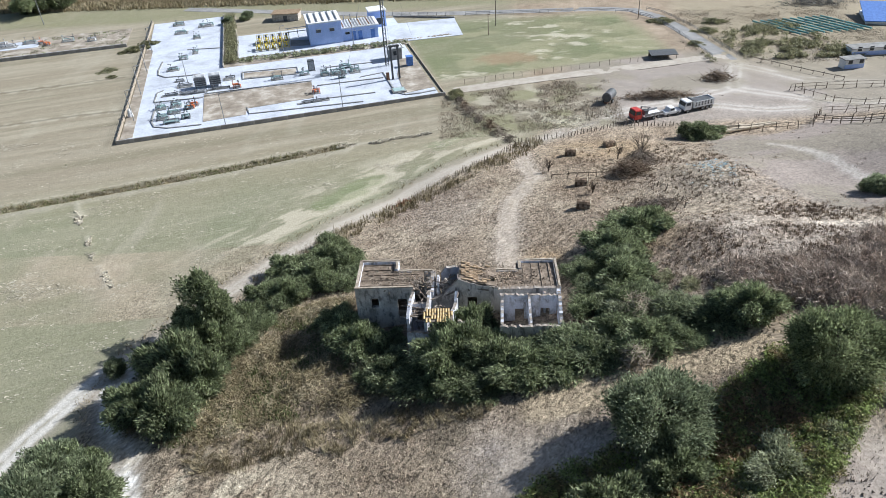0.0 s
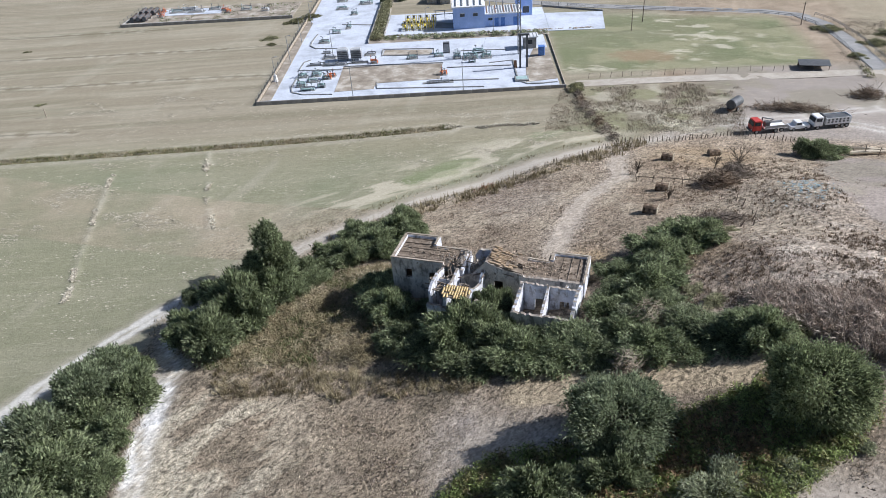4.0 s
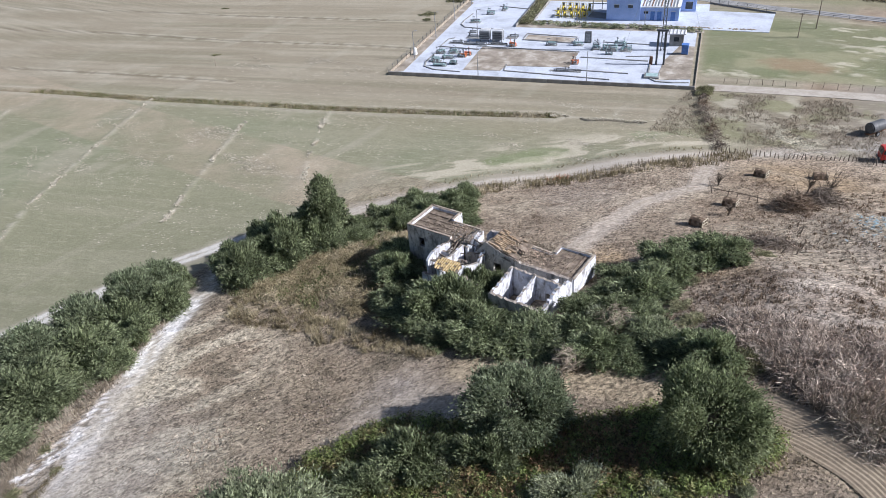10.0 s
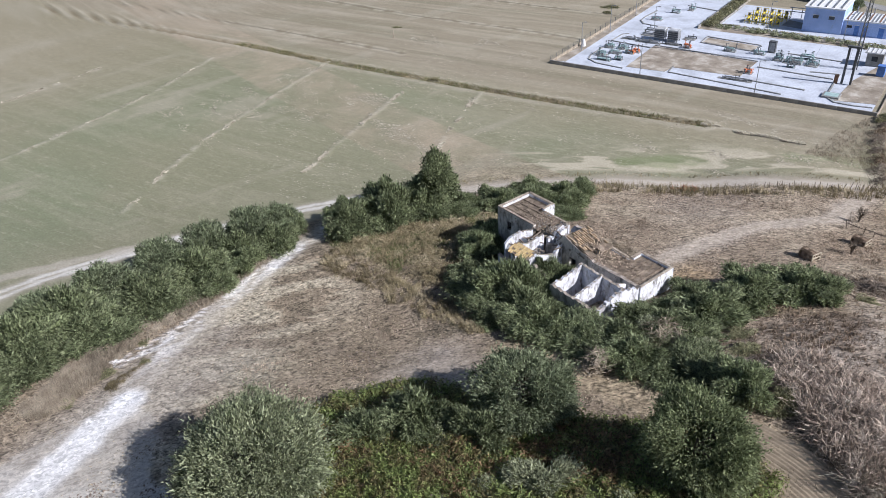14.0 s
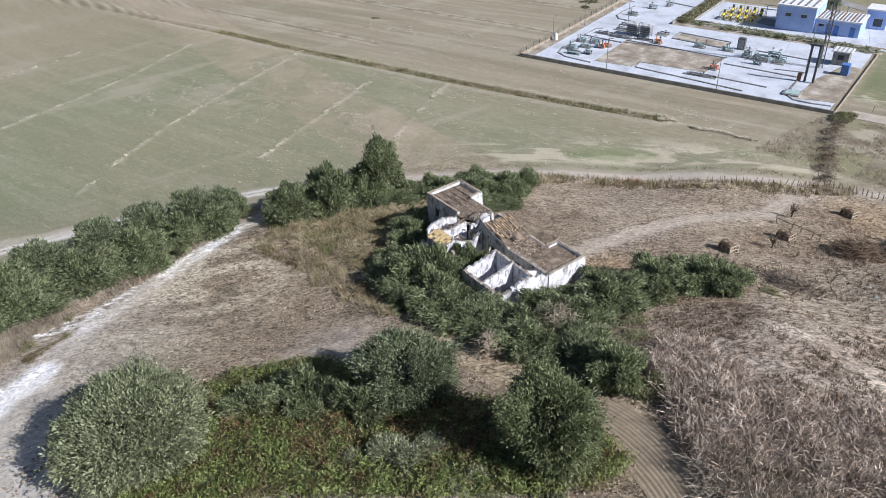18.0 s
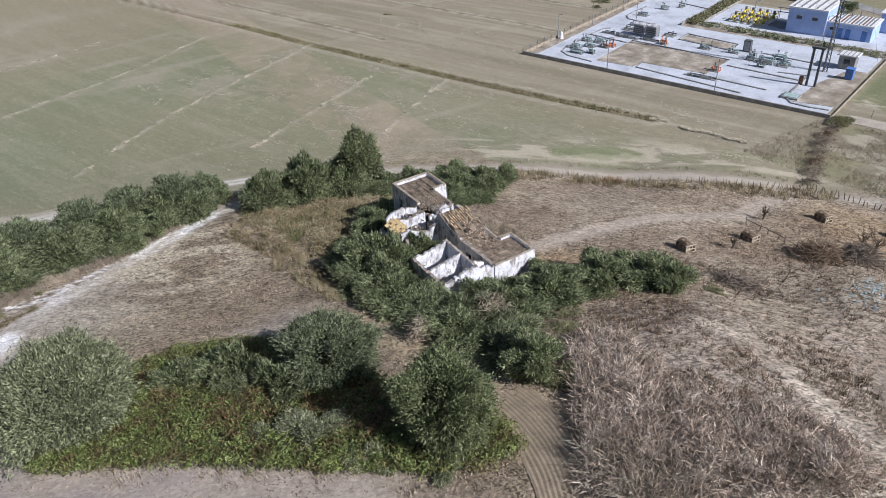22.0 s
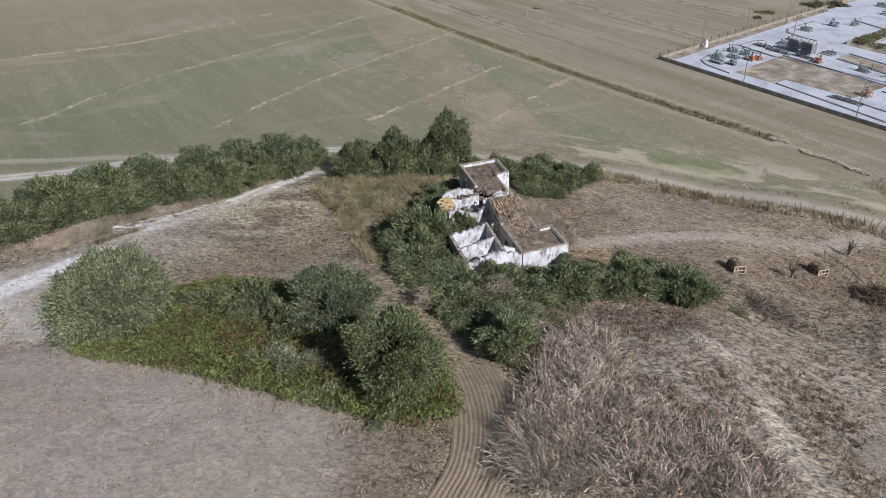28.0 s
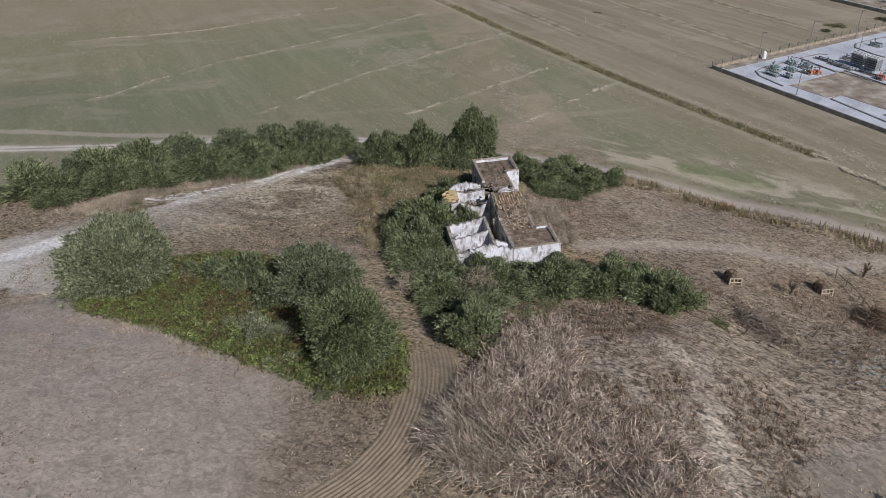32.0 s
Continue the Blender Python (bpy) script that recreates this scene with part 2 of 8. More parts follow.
OLD_WOOD = material("grey_old_wood", [(0.12, 0.095, 0.075), (0.25, 0.21, 0.17)], 4.0, 0.9, 0.3, rand=0.2)
DEAD_BRUSH = material("dead_brown_brush", [(0.10, 0.07, 0.045), (0.20, 0.145, 0.10), (0.33, 0.27, 0.20)], 0.8, 0.9, 0, island=0.5)
BARK = material("bark", [(0.07, 0.055, 0.04), (0.17, 0.14, 0.11)], 4.0, 0.95, 0.5)
CONCRETE = material("pale_concrete", [(0.37, 0.395, 0.44), (0.50, 0.535, 0.60), (0.565, 0.605, 0.675)], 0.22, 0.9, 0.15, fine=3)
LANE = material("pale_dusty_lane", [(0.34, 0.30, 0.25), (0.46, 0.42, 0.36)], 0.4, 0.95, 0.25)
KERB = material("kerb_concrete", [(0.17, 0.17, 0.165), (0.33, 0.33, 0.32)], 0.8, 0.9, 0.2)
WALL_GREY = material("boundary_concrete", [(0.20, 0.19, 0.18), (0.34, 0.33, 0.31)], 0.6, 0.9, 0.3)
ASPHALT = material("worn_asphalt", [(0.20, 0.198, 0.195), (0.33, 0.325, 0.315)], 0.3, 0.9, 0.2)
GRAVEL = material("dry_gravel", [(0.19, 0.16, 0.125), (0.30, 0.26, 0.21), (0.50, 0.46, 0.40)], 0.35, 0.95, 0.5, fine=5)
METAL_GREY = material("galvanised_steel", [(0.22, 0.23, 0.24), (0.38, 0.39, 0.40)], 2.0, 0.5, 0.05, metal=0.5)
METAL_DARK = material("dark_painted_steel", [(0.06, 0.065, 0.07), (0.13, 0.135, 0.14)], 2.0, 0.55, 0.05)
PIPE_TEAL = material("pale_teal_paint", [(0.26, 0.38, 0.38), (0.42, 0.54, 0.53)], 2.0, 0.5, 0.05)
ORANGE = material("orange_paint", [(0.62, 0.16, 0.06), (0.80, 0.30, 0.14)], 2.0, 0.5, 0.05)
YELLOW = material("yellow_paint", [(0.55, 0.42, 0.05), (0.74, 0.60, 0.10)], 2.0, 0.5, 0.05)
BLUE = material("blue_paint", [(0.07, 0.15, 0.42), (0.12, 0.25, 0.58)], 2.0, 0.5, 0.05)
SKY_BLUE = material("light_blue_render", [(0.30, 0.42, 0.72), (0.42, 0.54, 0.84)], 0.5, 0.8, 0.1)
WHITE_PAINT = material("white_paint", [(0.62, 0.63, 0.64), (0.80, 0.80, 0.80)], 1.0, 0.6, 0.05)
RED_PAINT = material("faded_red_paint", [(0.36, 0.03, 0.03), (0.58, 0.08, 0.06)], 1.5, 0.4, 0.03)
RUBBER = material("tyre_rubber", [(0.018, 0.018, 0.018), (0.05, 0.048, 0.045)], 4.0, 0.9, 0.2)
RUST = material("rusty_iron", [(0.10, 0.05, 0.03), (0.26, 0.15, 0.09)], 3.0, 0.9, 0.3, rand=0.2)
TEAL_ROOF = material("teal_plastic", [(0.10, 0.29, 0.29), (0.24, 0.46, 0.45)], 1.0, 0.5, 0.05, rand=0.15)
PALE_BLUE = material("faded_blue_sheet", [(0.20, 0.32, 0.36), (0.36, 0.46, 0.50)], 1.0, 0.5, 0.05, island=0.3)
HAY = material("old_hay", [(0.20, 0.155, 0.09), (0.40, 0.33, 0.21)], 3.0, 0.95, 0.5)
STRAW = material("dry_stalk", [(0.24, 0.195, 0.14), (0.40, 0.345, 0.27)], 0.25, 0.9, 0, island=0.4, fine=1.0)
REED = material("dead_reed", [(0.22, 0.17, 0.132), (0.385, 0.315, 0.255), (0.60, 0.52, 0.44)], 0.8, 0.85, 0, island=0.68, fine=1.0)
BROWN_GRASS = material("brown_tall_grass", [(0.145, 0.12, 0.067), (0.268, 0.222, 0.132), (0.44, 0.38, 0.26)], 0.35, 0.9, 0, island=0.45, fine=1.0)
CLOD = material("dry_clods", [(0.17, 0.135, 0.11), (0.28, 0.23, 0.19)], 1.0, 0.95, 0, island=0.35)
RAKED = material("raked_tan_soil", [(0.25, 0.20, 0.142), (0.345, 0.28, 0.20)], 1.2, 0.95, 0, fine=6)
PALE_STRAW = material("bleached_straw", [(0.34, 0.305, 0.23), (0.54, 0.495, 0.395)], 0.5, 0.9, 0, island=0.3)
LITTER = material("stubble_litter", [(0.195, 0.15, 0.11), (0.338, 0.268, 0.202), (0.48, 0.40, 0.312)], 0.3, 0.95, 0, island=0.7, fine=1.5)
LITTER_TAN = material("tan_stubble", [(0.19, 0.155, 0.105), (0.325, 0.272, 0.188), (0.48, 0.415, 0.30)], 0.3, 0.95, 0, island=0.7, fine=1.5)
RED_WEED = material("reddish_dry_dock", [(0.22, 0.085, 0.05), (0.42, 0.17, 0.10)], 1.0, 0.9, 0, island=0.4)
PALE_WOOD = material("pale_sawn_wood", [(0.40, 0.34, 0.25), (0.60, 0.53, 0.42)], 3.0, 0.85, 0.2)
GREEN_GRASS = material("green_weeds", [(0.07, 0.10, 0.03), (0.15, 0.17, 0.06)], 0.3, 0.8, 0, island=0.35, fine=1.0)
GLASS_DARK = material("dark_window_glass", [(0.02, 0.025, 0.03), (0.05, 0.06, 0.07)], 1.0, 0.1, 0, spec=0.5)
LEAF_GREEN = leaf_material("leaf_mid_green", [(0.135, 0.16, 0.082), (0.225, 0.26, 0.142), (0.33, 0.365, 0.215)])
LEAF_DARK = leaf_material("leaf_dark_green", [(0.146, 0.173, 0.099), (0.232, 0.268, 0.162), (0.335, 0.367, 0.238)])
LEAF_GREY = leaf_material("leaf_grey_green", [(0.230, 0.253, 0.149), (0.333, 0.356, 0.224), (0.460, 0.483, 0.333)])
LEAF_BRAMBLE = leaf_material("leaf_bramble", [(0.255, 0.182, 0.103), (0.243, 0.231, 0.103), (0.243, 0.304, 0.103), (0.449, 0.510, 0.219)])
LEAF_GREAT = leaf_material("leaf_fine_green", [(0.14, 0.168, 0.083), (0.215, 0.25, 0.13), (0.30, 0.335, 0.19)])
LEAF_PALE = leaf_material("leaf_pale_green", [(0.196, 0.221, 0.132), (0.302, 0.332, 0.205), (0.415, 0.447, 0.293)])
LEAF_BROWN = leaf_material("leaf_withered", [(0.11, 0.07, 0.04), (0.25, 0.16, 0.09), (0.36, 0.27, 0.15)])
LEAF_OLIVE = leaf_material("leaf_olive_green", [(0.20, 0.20, 0.11), (0.34, 0.33, 0.20)])


# ---- mesh helpers ----
def part(name, bm, mat, parent, label=""):
    """Links a bmesh as one mesh object under a thing or part."""
    me = bpy.data.meshes.new(name)
    bm.to_mesh(me)
    bm.free()
    me.materials.append(mat)
    ob = new(name, me)
    ob.parent = parent
    if label:
        ob["label"] = label
    return ob


def shared(name, me, parent, m):
    """One more object on a mesh that alike pieces share."""
    ob = new(name, me)
    ob.parent = parent
    ob.matrix_basis = m
    return ob


def thing(name, m, label, category, group="", kind=""):
    ob = new(name)
    ob.matrix_basis = m
    return tagged(ob, label, category, group, kind)


def box(bm, x0, x1, y0, y1, z0, z1, bevel=0.0, m=None):
    r = bmesh.ops.create_cube(bm, size=1.0)
    vs = r["verts"]
    for v in vs:
        v.co = Vector((x0 + (v.co.x + 0.5) * (x1 - x0), y0 + (v.co.y + 0.5) * (y1 - y0), z0 + (v.co.z + 0.5) * (z1 - z0)))
        if m is not None:
            v.co = m @ v.co
    if bevel:
        bmesh.ops.bevel(bm, geom=list({e for v in vs for e in v.link_edges}), offset=bevel, segments=1, affect="EDGES")
    return bm


def tube(bm, a, b, r0, r1=None, sides=8):
    a, b = Vector(a), Vector(b)
    d = b - a
    q = d.to_track_quat("Z", "Y").to_matrix().to_4x4()
    bmesh.ops.create_cone(bm, cap_ends=True, segments=sides, radius1=r0, radius2=r0 if r1 is None else r1, depth=d.length, matrix=Matrix.Translation((a + b) / 2) @ q)
    return bm


def boxed(name, parent, mat, x0, x1, y0, y1, z0, z1, bevel=0.02, label="", m=None):
    return part(name, box(bmesh.new(), x0, x1, y0, y1, z0, z1, bevel, m), mat, parent, label)


def tubed(name, parent, mat, a, b, r0, r1=None, sides=8, label=""):
    return part(name, tube(bmesh.new(), a, b, r0, r1, sides), mat, parent, label)


def tri_cloud(name, tris, mat, parent=None):
    """A mesh of loose triangles or quads from an array (n, 3 or 4, 3)."""
    n, k = tris.shape[:2]
    me = bpy.data.meshes.new(name)
    me.vertices.add(n * k)
    me.vertices.foreach_set("co", tris.reshape(-1).astype(np.float32))
    me.loops.add(n * k)
    me.loops.foreach_set("vertex_index", np.arange(n * k, dtype=np.int32))
    me.polygons.add(n)
    me.polygons.foreach_set("loop_start", np.arange(0, n * k, k, dtype=np.int32))
    me.update(calc_edges=True)
    me.materials.append(mat)
    ob = new(name, me)
    if parent:
        ob.parent = parent
    return ob

# ---- ground: one sheet to the horizon ----
def spread(lo, hi, step_in, far, grow=1.16):
    """Even steps from lo to hi, then ever wider ones out to far on both sides."""
    mid = list(np.arange(lo, hi + step_in / 2, step_in))
    out, s = [], step_in
    while not out or out[-1] < far:
        s *= grow
        out.append((out[-1] if out else 0) + s)
    return np.array([lo - o for o in reversed(out)] + mid + [mid[-1] + o for o in out])


def ground_sheet():
    gx, gy = spread(-128, 78, 0.45, 3200), spread(-12, 186, 0.45, 3200)
    x, y = np.meshgrid(gx, gy)
    z = land(x, y)
    d_track = near_line(x, y, TRACK)
    d_spur = near_line(x, y, TRACK_SPUR)
    d_ditch = near_line(x, y, DITCH)
    d_cart, d_mown = near_line(x, y, CART), near_line(x, y, MOWN)
    big, mid, fine = fnoise(x, y, 26, 3), fnoise(x, y, 7, 7), fnoise(x, y, 1.7, 11)
    wob = 1.3 * (fine - 0.5) + 1.0 * (mid - 0.5)
    # west of the track lies the mown plain, east of it the rough hill
    side = step(-2.5, 2.5, (z - 0.9) + 2.5 * (mid - 0.5))
    side = np.where(y > 75, step(1.0, 4.0, x - np.interp(y, (60, 78, 90, 100, 104), (-32, -20, -9, 4, 12)) + 1.5 * (mid - 0.5)), side) * step(112, 108, y + 0 * x)
    hedge_line = np.interp(y, (-12, 0, 10, 20, 30, 40, 50, 58), (-28, -31, -34.5, -37.5, -38, -37.5, -39.5, -37))
    side = side * np.where(y < 60, step(-1.0, 1.5, x - hedge_line + 2 * (fine - 0.5)), 1.0)
    side = np.maximum(side, step(8, 14, x) * step(101, 105, y))
    col = np.empty(x.shape + (3,))

    def paint(c, w):
        w = np.clip(w, 0, 1)[..., None]
        col[:] = col * (1 - w) + np.array(c) * w

    col[:] = (0.255, 0.228, 0.155)
    paint((0.30, 0.27, 0.195), 1.3 * (big - 0.35))
    paint((0.19, 0.21, 0.13), (0.55 + 0.45 * step(0.35, 0.65, fnoise(x, y, 30, 21))) * step(100, 78, y - 0.2 * x - 10) * step(-170, -80, x) * 0.85)
    north = step(-2, 10, y - np.interp(x, [p[0] for p in DITCH], [p[1] for p in DITCH]))
    paint((0.272, 0.235, 0.175), north * 0.7)
    paint((0.34, 0.31, 0.24), step(0.55, 0.8, fnoise(x, y / 3.0, 5, 31)) * 0.5)
    # bleached straw on the plain beside the track
    paint((0.46, 0.415, 0.32), step(15, 9, d_track) * step(3, 5, d_track) * step(68, 76, y) * step(0.46, 0.56, fnoise((x * 0.75 + y * 0.66) / 3.5, y * 0.75 - x * 0.66, 1.5, 33)) * 0.85)
    for line, wide in (([(-21.5, 85.6), (-15.2, 92.4)], 2.4), ([(-6, 103.6), (1.5, 108.4)], 1.9)):
        paint((0.14, 0.185, 0.075), step(wide, 0.4 * wide, near_line(x, y, line) + 3.2 * (fine - 0.5) + 2.0 * (mid - 0.5)) * 0.5)
    # mowing streaks on the plain, along the ditch
    streak = fnoise((x * 0.94 + y * 0.33) / 12.0, (y * 0.94 - x * 0.33), 1.5, 41)
    paint((0.38, 0.345, 0.265), step(0.52, 0.70, streak) * (0.12 + 0.30 * north))
    band = fnoise((x * 0.955 + y * 0.297) / 26.0, (y * 0.955 - x * 0.297), 2.6, 43)
    paint((0.38, 0.345, 0.265), step(0.54, 0.68, band) * (0.10 + 0.2 * north))
    paint((0.17, 0.165, 0.105), step(0.42, 0.32, band) * (0.10 + 0.22 * north))
    # the hill: dry soil, straw litter, trodden dirt
    soil = np.array((0.312, 0.25, 0.184)) + 0 * col
    soil += (fine[..., None] - 0.5) * np.array((0.16, 0.14, 0.115)) + (mid[..., None] - 0.5) * np.array((0.12, 0.10, 0.075))
    col[:] = col * (1 - side[..., None]) + soil * side[..., None]
    paint((0.31, 0.255, 0.205), step(12, 22, x) * step(40, 46, y) * step(95, 75, y) * (0.35 + 0.5 * mid))
    paint((0.29, 0.245, 0.205), step(14, 8, np.hypot(x - 33, (y - 57) * 1.0)) * step(0.35, 0.6, fine) * 0.6)
    paint((0.245, 0.198, 0.138), side * step(47, 41, y) * (0.35 + 0.5 * (mid - 0.3)))
    strawy = step(21, 26, x + 4 * (mid - 0.5)) * step(49, 54, y + 3 * (fine - 0.5)) * step(80, 70, y) * step(60, 50, x)
    paint((0.40, 0.345, 0.285), strawy * (0.35 + 0.65 * step(0.4, 0.62, fine)) * 0.75)
    # bare stubble field in the foreground
    bare = step(40, 31, y + 0.10 * x + 4 * (mid - 0.5)) * step(2, 10, x + 0.2 * y)
    paint((0.42, 0.362, 0.31), bare * (0.9 + 0.2 * (fine - 0.5)))
    paint((0.37, 0.325, 0.265), bare * step(0.45, 0.65, mid) * 0.5)
    paint((0.37, 0.325, 0.31), bare * step(0.48, 0.66, fnoise(x, y, 3.5, 64)) * step(30, 14, x) * 0.5)
    # yard beyond the hill: pale compacted dirt
    yard = step(14, 24, x + 3 * (mid - 0.5)) * step(104, 110, y) * step(146, 138, y - 0.06 * x)
    # the trodden paddock below the corral
    wx, wy = x + 4 * (mid - 0.5) + 2 * (fine - 0.5), y + 4 * (fnoise(x, y, 7, 8) - 0.5)
    paddock = sum(in_poly(wx + dx, wy + dy, PADDOCK) for dx, dy in ((0, 0), (1, 0), (-1, 0), (0, 1), (0, -1))) / 5.0
    yard = np.maximum(yard, paddock)
    paint((0.30, 0.267, 0.238), yard * (0.9 + 0.2 * (fine - 0.5)))
    paint((0.29, 0.248, 0.218), paddock * 0.85)
    for line in ([(14, 105.5), (24, 113.5), (36, 118), (48, 124), (53, 138)], [(48, 124), (60, 116), (72, 112)], [(53, 136), (62, 127), (80, 122)], [(36, 118), (50, 112), (56, 112)]):
        paint((0.52, 0.485, 0.44), step(0.5, 0.1, np.abs(near_line(x, y, line) - 0.9) + wob * 0.4) * 0.55 + step(3.5, 1.0, near_line(x, y, line) + wob) * 0.3)
    paint((0.25, 0.225, 0.17), yard * step(0.46, 0.62, fnoise(x, y, 9, 77)) * 0.6)
    lawn = step(-6, 2, x) * step(26, 18, x - 0.15 * (y - 110)) * step(106, 110, y) * step(131, 126, y - 0.2 * x)
    paint((0.21, 0.185, 0.135), lawn * 0.75)
    paint((0.235, 0.23, 0.135), lawn * step(0.40, 0.55, fnoise(x, y, 5, 78)) * 0.8)
    paint((0.42, 0.385, 0.30), lawn * step(0.54, 0.62, fnoise(x / 2, y, 2.4, 79)) * 0.7)
    paint((0.50, 0.465, 0.42), step(1.2, 0.3, near_line(x, y, [(41, 89), (44, 79), (45, 70), (47, 64)]) + wob) * 0.6)
    paint((0.30, 0.215, 0.125), step(7.5, 3, np.hypot((x - 19) / 1.6, y - 95.5)) * 0.75)
    paint((0.36, 0.262, 0.155), step(6.0, 2.0, np.hypot(x - 5.0, y - 58.6) + 3 * (fine - 0.5)) * 0.8)
    paint((0.33, 0.245, 0.145), step(5, 1.5, np.hypot((x - 17) / 1.3, (y - 60.0)) + 3 * (fine - 0.5)) * 0.6)
    paint((0.375, 0.315, 0.235), side * step(58, 66, y) * step(102, 92, y) * step(36, 28, x) * (0.2 + 0.6 * step(0.4, 0.6, mid)) * (1 - paddock))
    # lime-white track with a ragged edge and a darker crown
    near = step(56, 44, y)
    paint((0.37, 0.335, 0.275), step(2.6, 1.2, d_spur + wob) * 0.7)
    paint((0.66, 0.635, 0.59), step(0.75, 0.3, np.abs(d_spur - 0.7) + wob * 0.5) * 0.75)
    paint((0.42, 0.38, 0.315), step(1.6, 0.6, near_line(x, y, [(-57, -26), (-54.5, -16), (-52, -2), (-51, 8), (-48.5, 20)]) + wob) * 0.75)
    paint((0.33, 0.29, 0.235), step(3.4, 1.5, d_track + wob) * 0.75)
    paint((0.43, 0.385, 0.325), step(1.5, 0.8, d_track + wob * 0.7) * (1 - near))
    # braided white wheel lines with weedy strips between them
    along, across = (0.87 * y - 0.5 * x) / 5.0, 0.87 * x + 0.5 * y
    braid = fnoise(along, across, 0.8, 48)
    d_old, d_field = near_line(x, y, TRACK_OLD), near_line(x, y, TRACK_FIELD)
    paint((0.24, 0.205, 0.16), step(1.8, 0.8, near_line(x, y, [(-21.4, 19), (-18.6, 14.5), (-16.4, 9.6)]) + wob * 0.6) * 0.8)
    paint((0.44, 0.40, 0.345), step(1.7, 0.9, d_track + wob * 0.8) * near)
    paint((0.88, 0.865, 0.85), step(1.25, 0.75, d_track + wob * 0.8) * near * step(0.36, 0.52, braid + 0.10 * step(14, 6, y)) * (0.92 - 0.5 * step(15, 19, y) * step(23, 20, y)))
    paint((0.86, 0.845, 0.83), step(1.0, 0.5, d_old + wob * 0.8) * step(0.40, 0.52, braid) * 0.85)
    paint((0.60, 0.55, 0.475), step(0.9, 0.3, d_field + wob * 0.9) * step(0.40, 0.54, braid) * 0.75)
    lines = fnoise((x * 0.47 + y * 0.88 + 6 * fnoise(x, y, 12, 46)) / 4.0, y * 0.47 - x * 0.88, 1.7, 45)
    field = step(-3, 3, x - np.interp(y, (2.5, 13, 24.4, 36, 40), (-8, -16.6, -25.2, -29.8, -33))) * step(44, 36, y) * (1 - bare)
    paint((0.44, 0.39, 0.295), field * step(19, 5, d_track) * step(0.44, 0.53, lines) * 0.85)
    paint((0.195, 0.162, 0.118), field * step(0.45, 0.36, lines) * 0.75)
    paint((0.41, 0.375, 0.29), field * step(3.6, 1.2, np.hypot(x + 10.5, (y - 20) * 0.8) + 2 * (mid - 0.5)) * 0.7)
    pale = step(7.5, 3.0, near_line(x, y, [(-2, -4), (-9, 3), (-13, 12), (-16, 22)]) + 2.5 * (mid - 0.5) + 1.5 * (fine - 0.5))
    paint((0.40, 0.355, 0.30), pale * step(30, 12, y) * 0.7)
    paint((0.86, 0.855, 0.85), step(2.3, 0.9, near_line(x, y, [(-3, -8), (-5.5, -1), (-9.5, 4), (-13.5, 10.5)]) + 1.4 * (fine - 0.5)) * 0.9)
    fan = in_poly(x + 3 * (fine - 0.5) + 2 * (mid - 0.5), y + 3 * (fnoise(x, y, 1.7, 13) - 0.5), [(-13, 12), (-7, 11), (-2, 9.5), (3.5, 11), (4.5, 7), (1, 1), (-3, -8), (-8, -10), (-14, 2)])
    paint((0.64, 0.615, 0.575), fan * (0.25 + 0.3 * step(0.35, 0.6, mid) + 0.3 * step(-7, -3, x)))
    paint((0.40, 0.345, 0.28), step(3.6, 1.0, d_cart + wob * 1.2) * 0.5)
    paint((0.46, 0.40, 0.335), step(1.3, 0.3, np.abs(d_cart - 0.6) + wob * 0.9) * 0.6)
    paint((0.27, 0.205, 0.14), step(9, 4, np.hypot((x - 15.5) / 0.9, (y - 84) / 1.6) + 4 * (mid - 0.5)) * 0.55)
    paint((0.37, 0.32, 0.27), step(9, 4, np.hypot((x + 4) / 0.9, (y - 78) / 1.2) + 4 * (mid - 0.5)) * 0.45)
    # darker ground throughout the reed bed, blurred at its outline
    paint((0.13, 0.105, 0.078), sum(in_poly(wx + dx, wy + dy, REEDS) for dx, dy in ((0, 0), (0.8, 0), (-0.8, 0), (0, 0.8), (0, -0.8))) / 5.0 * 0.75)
    paint((0.365, 0.295, 0.20), step(2.6, 1.6, d_mown + wob * 0.5) * 0.9)
    paint((0.225, 0.178, 0.132), step(7, 2.5, near_line(x, y, [(6, 39), (14, 38), (20, 37.5), (30, 35), (34, 33)]) + 2 * (mid - 0.5)) * step(1.8, 2.8, d_mown) * 0.6)
    # pale worn slope on the mound
    paint((0.42, 0.36, 0.285), step(3.6, 1.4, near_line(x, y, [(34.5, 59.4), (38, 58.4), (41.5, 57), (45, 55)]) + 2 * (fine - 0.5)) * 0.75)
    for line, wide in (([(33.3, 57.6), (35, 57.2), (36.6, 56.4), (38.6, 56.0), (40.8, 54.6), (44, 53.0)], 0.9), ([(25.6, 58.2), (27.2, 58.8)], 1.5), ([(36.5, 41.6), (39, 46), (41, 49.6), (43.4, 53.6)], 0.9)):
        paint((0.60, 0.53, 0.435), step(wide, 0.3, near_line(x, y, line) + wob * 0.9) * 0.6)
    paint((0.20, 0.155, 0.115), step(2.6, 1.0, np.hypot((x - 22.6) / 1.3, y - 58.6) + wob) * 0.6)
    paint((0.16, 0.13, 0.085), step(0.85, 0.35, d_ditch + wob * 0.7) * 0.7)
    paint((0.43, 0.40, 0.325), step(2.9, 1.6, d_ditch + wob) * step(0.9, 1.7, d_ditch) * 0.5)
    for s in SWATHS:
        paint((0.46, 0.425, 0.35), step(0.9, 0.2, near_line(x, y, s) + wob * 0.9) * step(0.42, 0.55, fine) * 0.45)
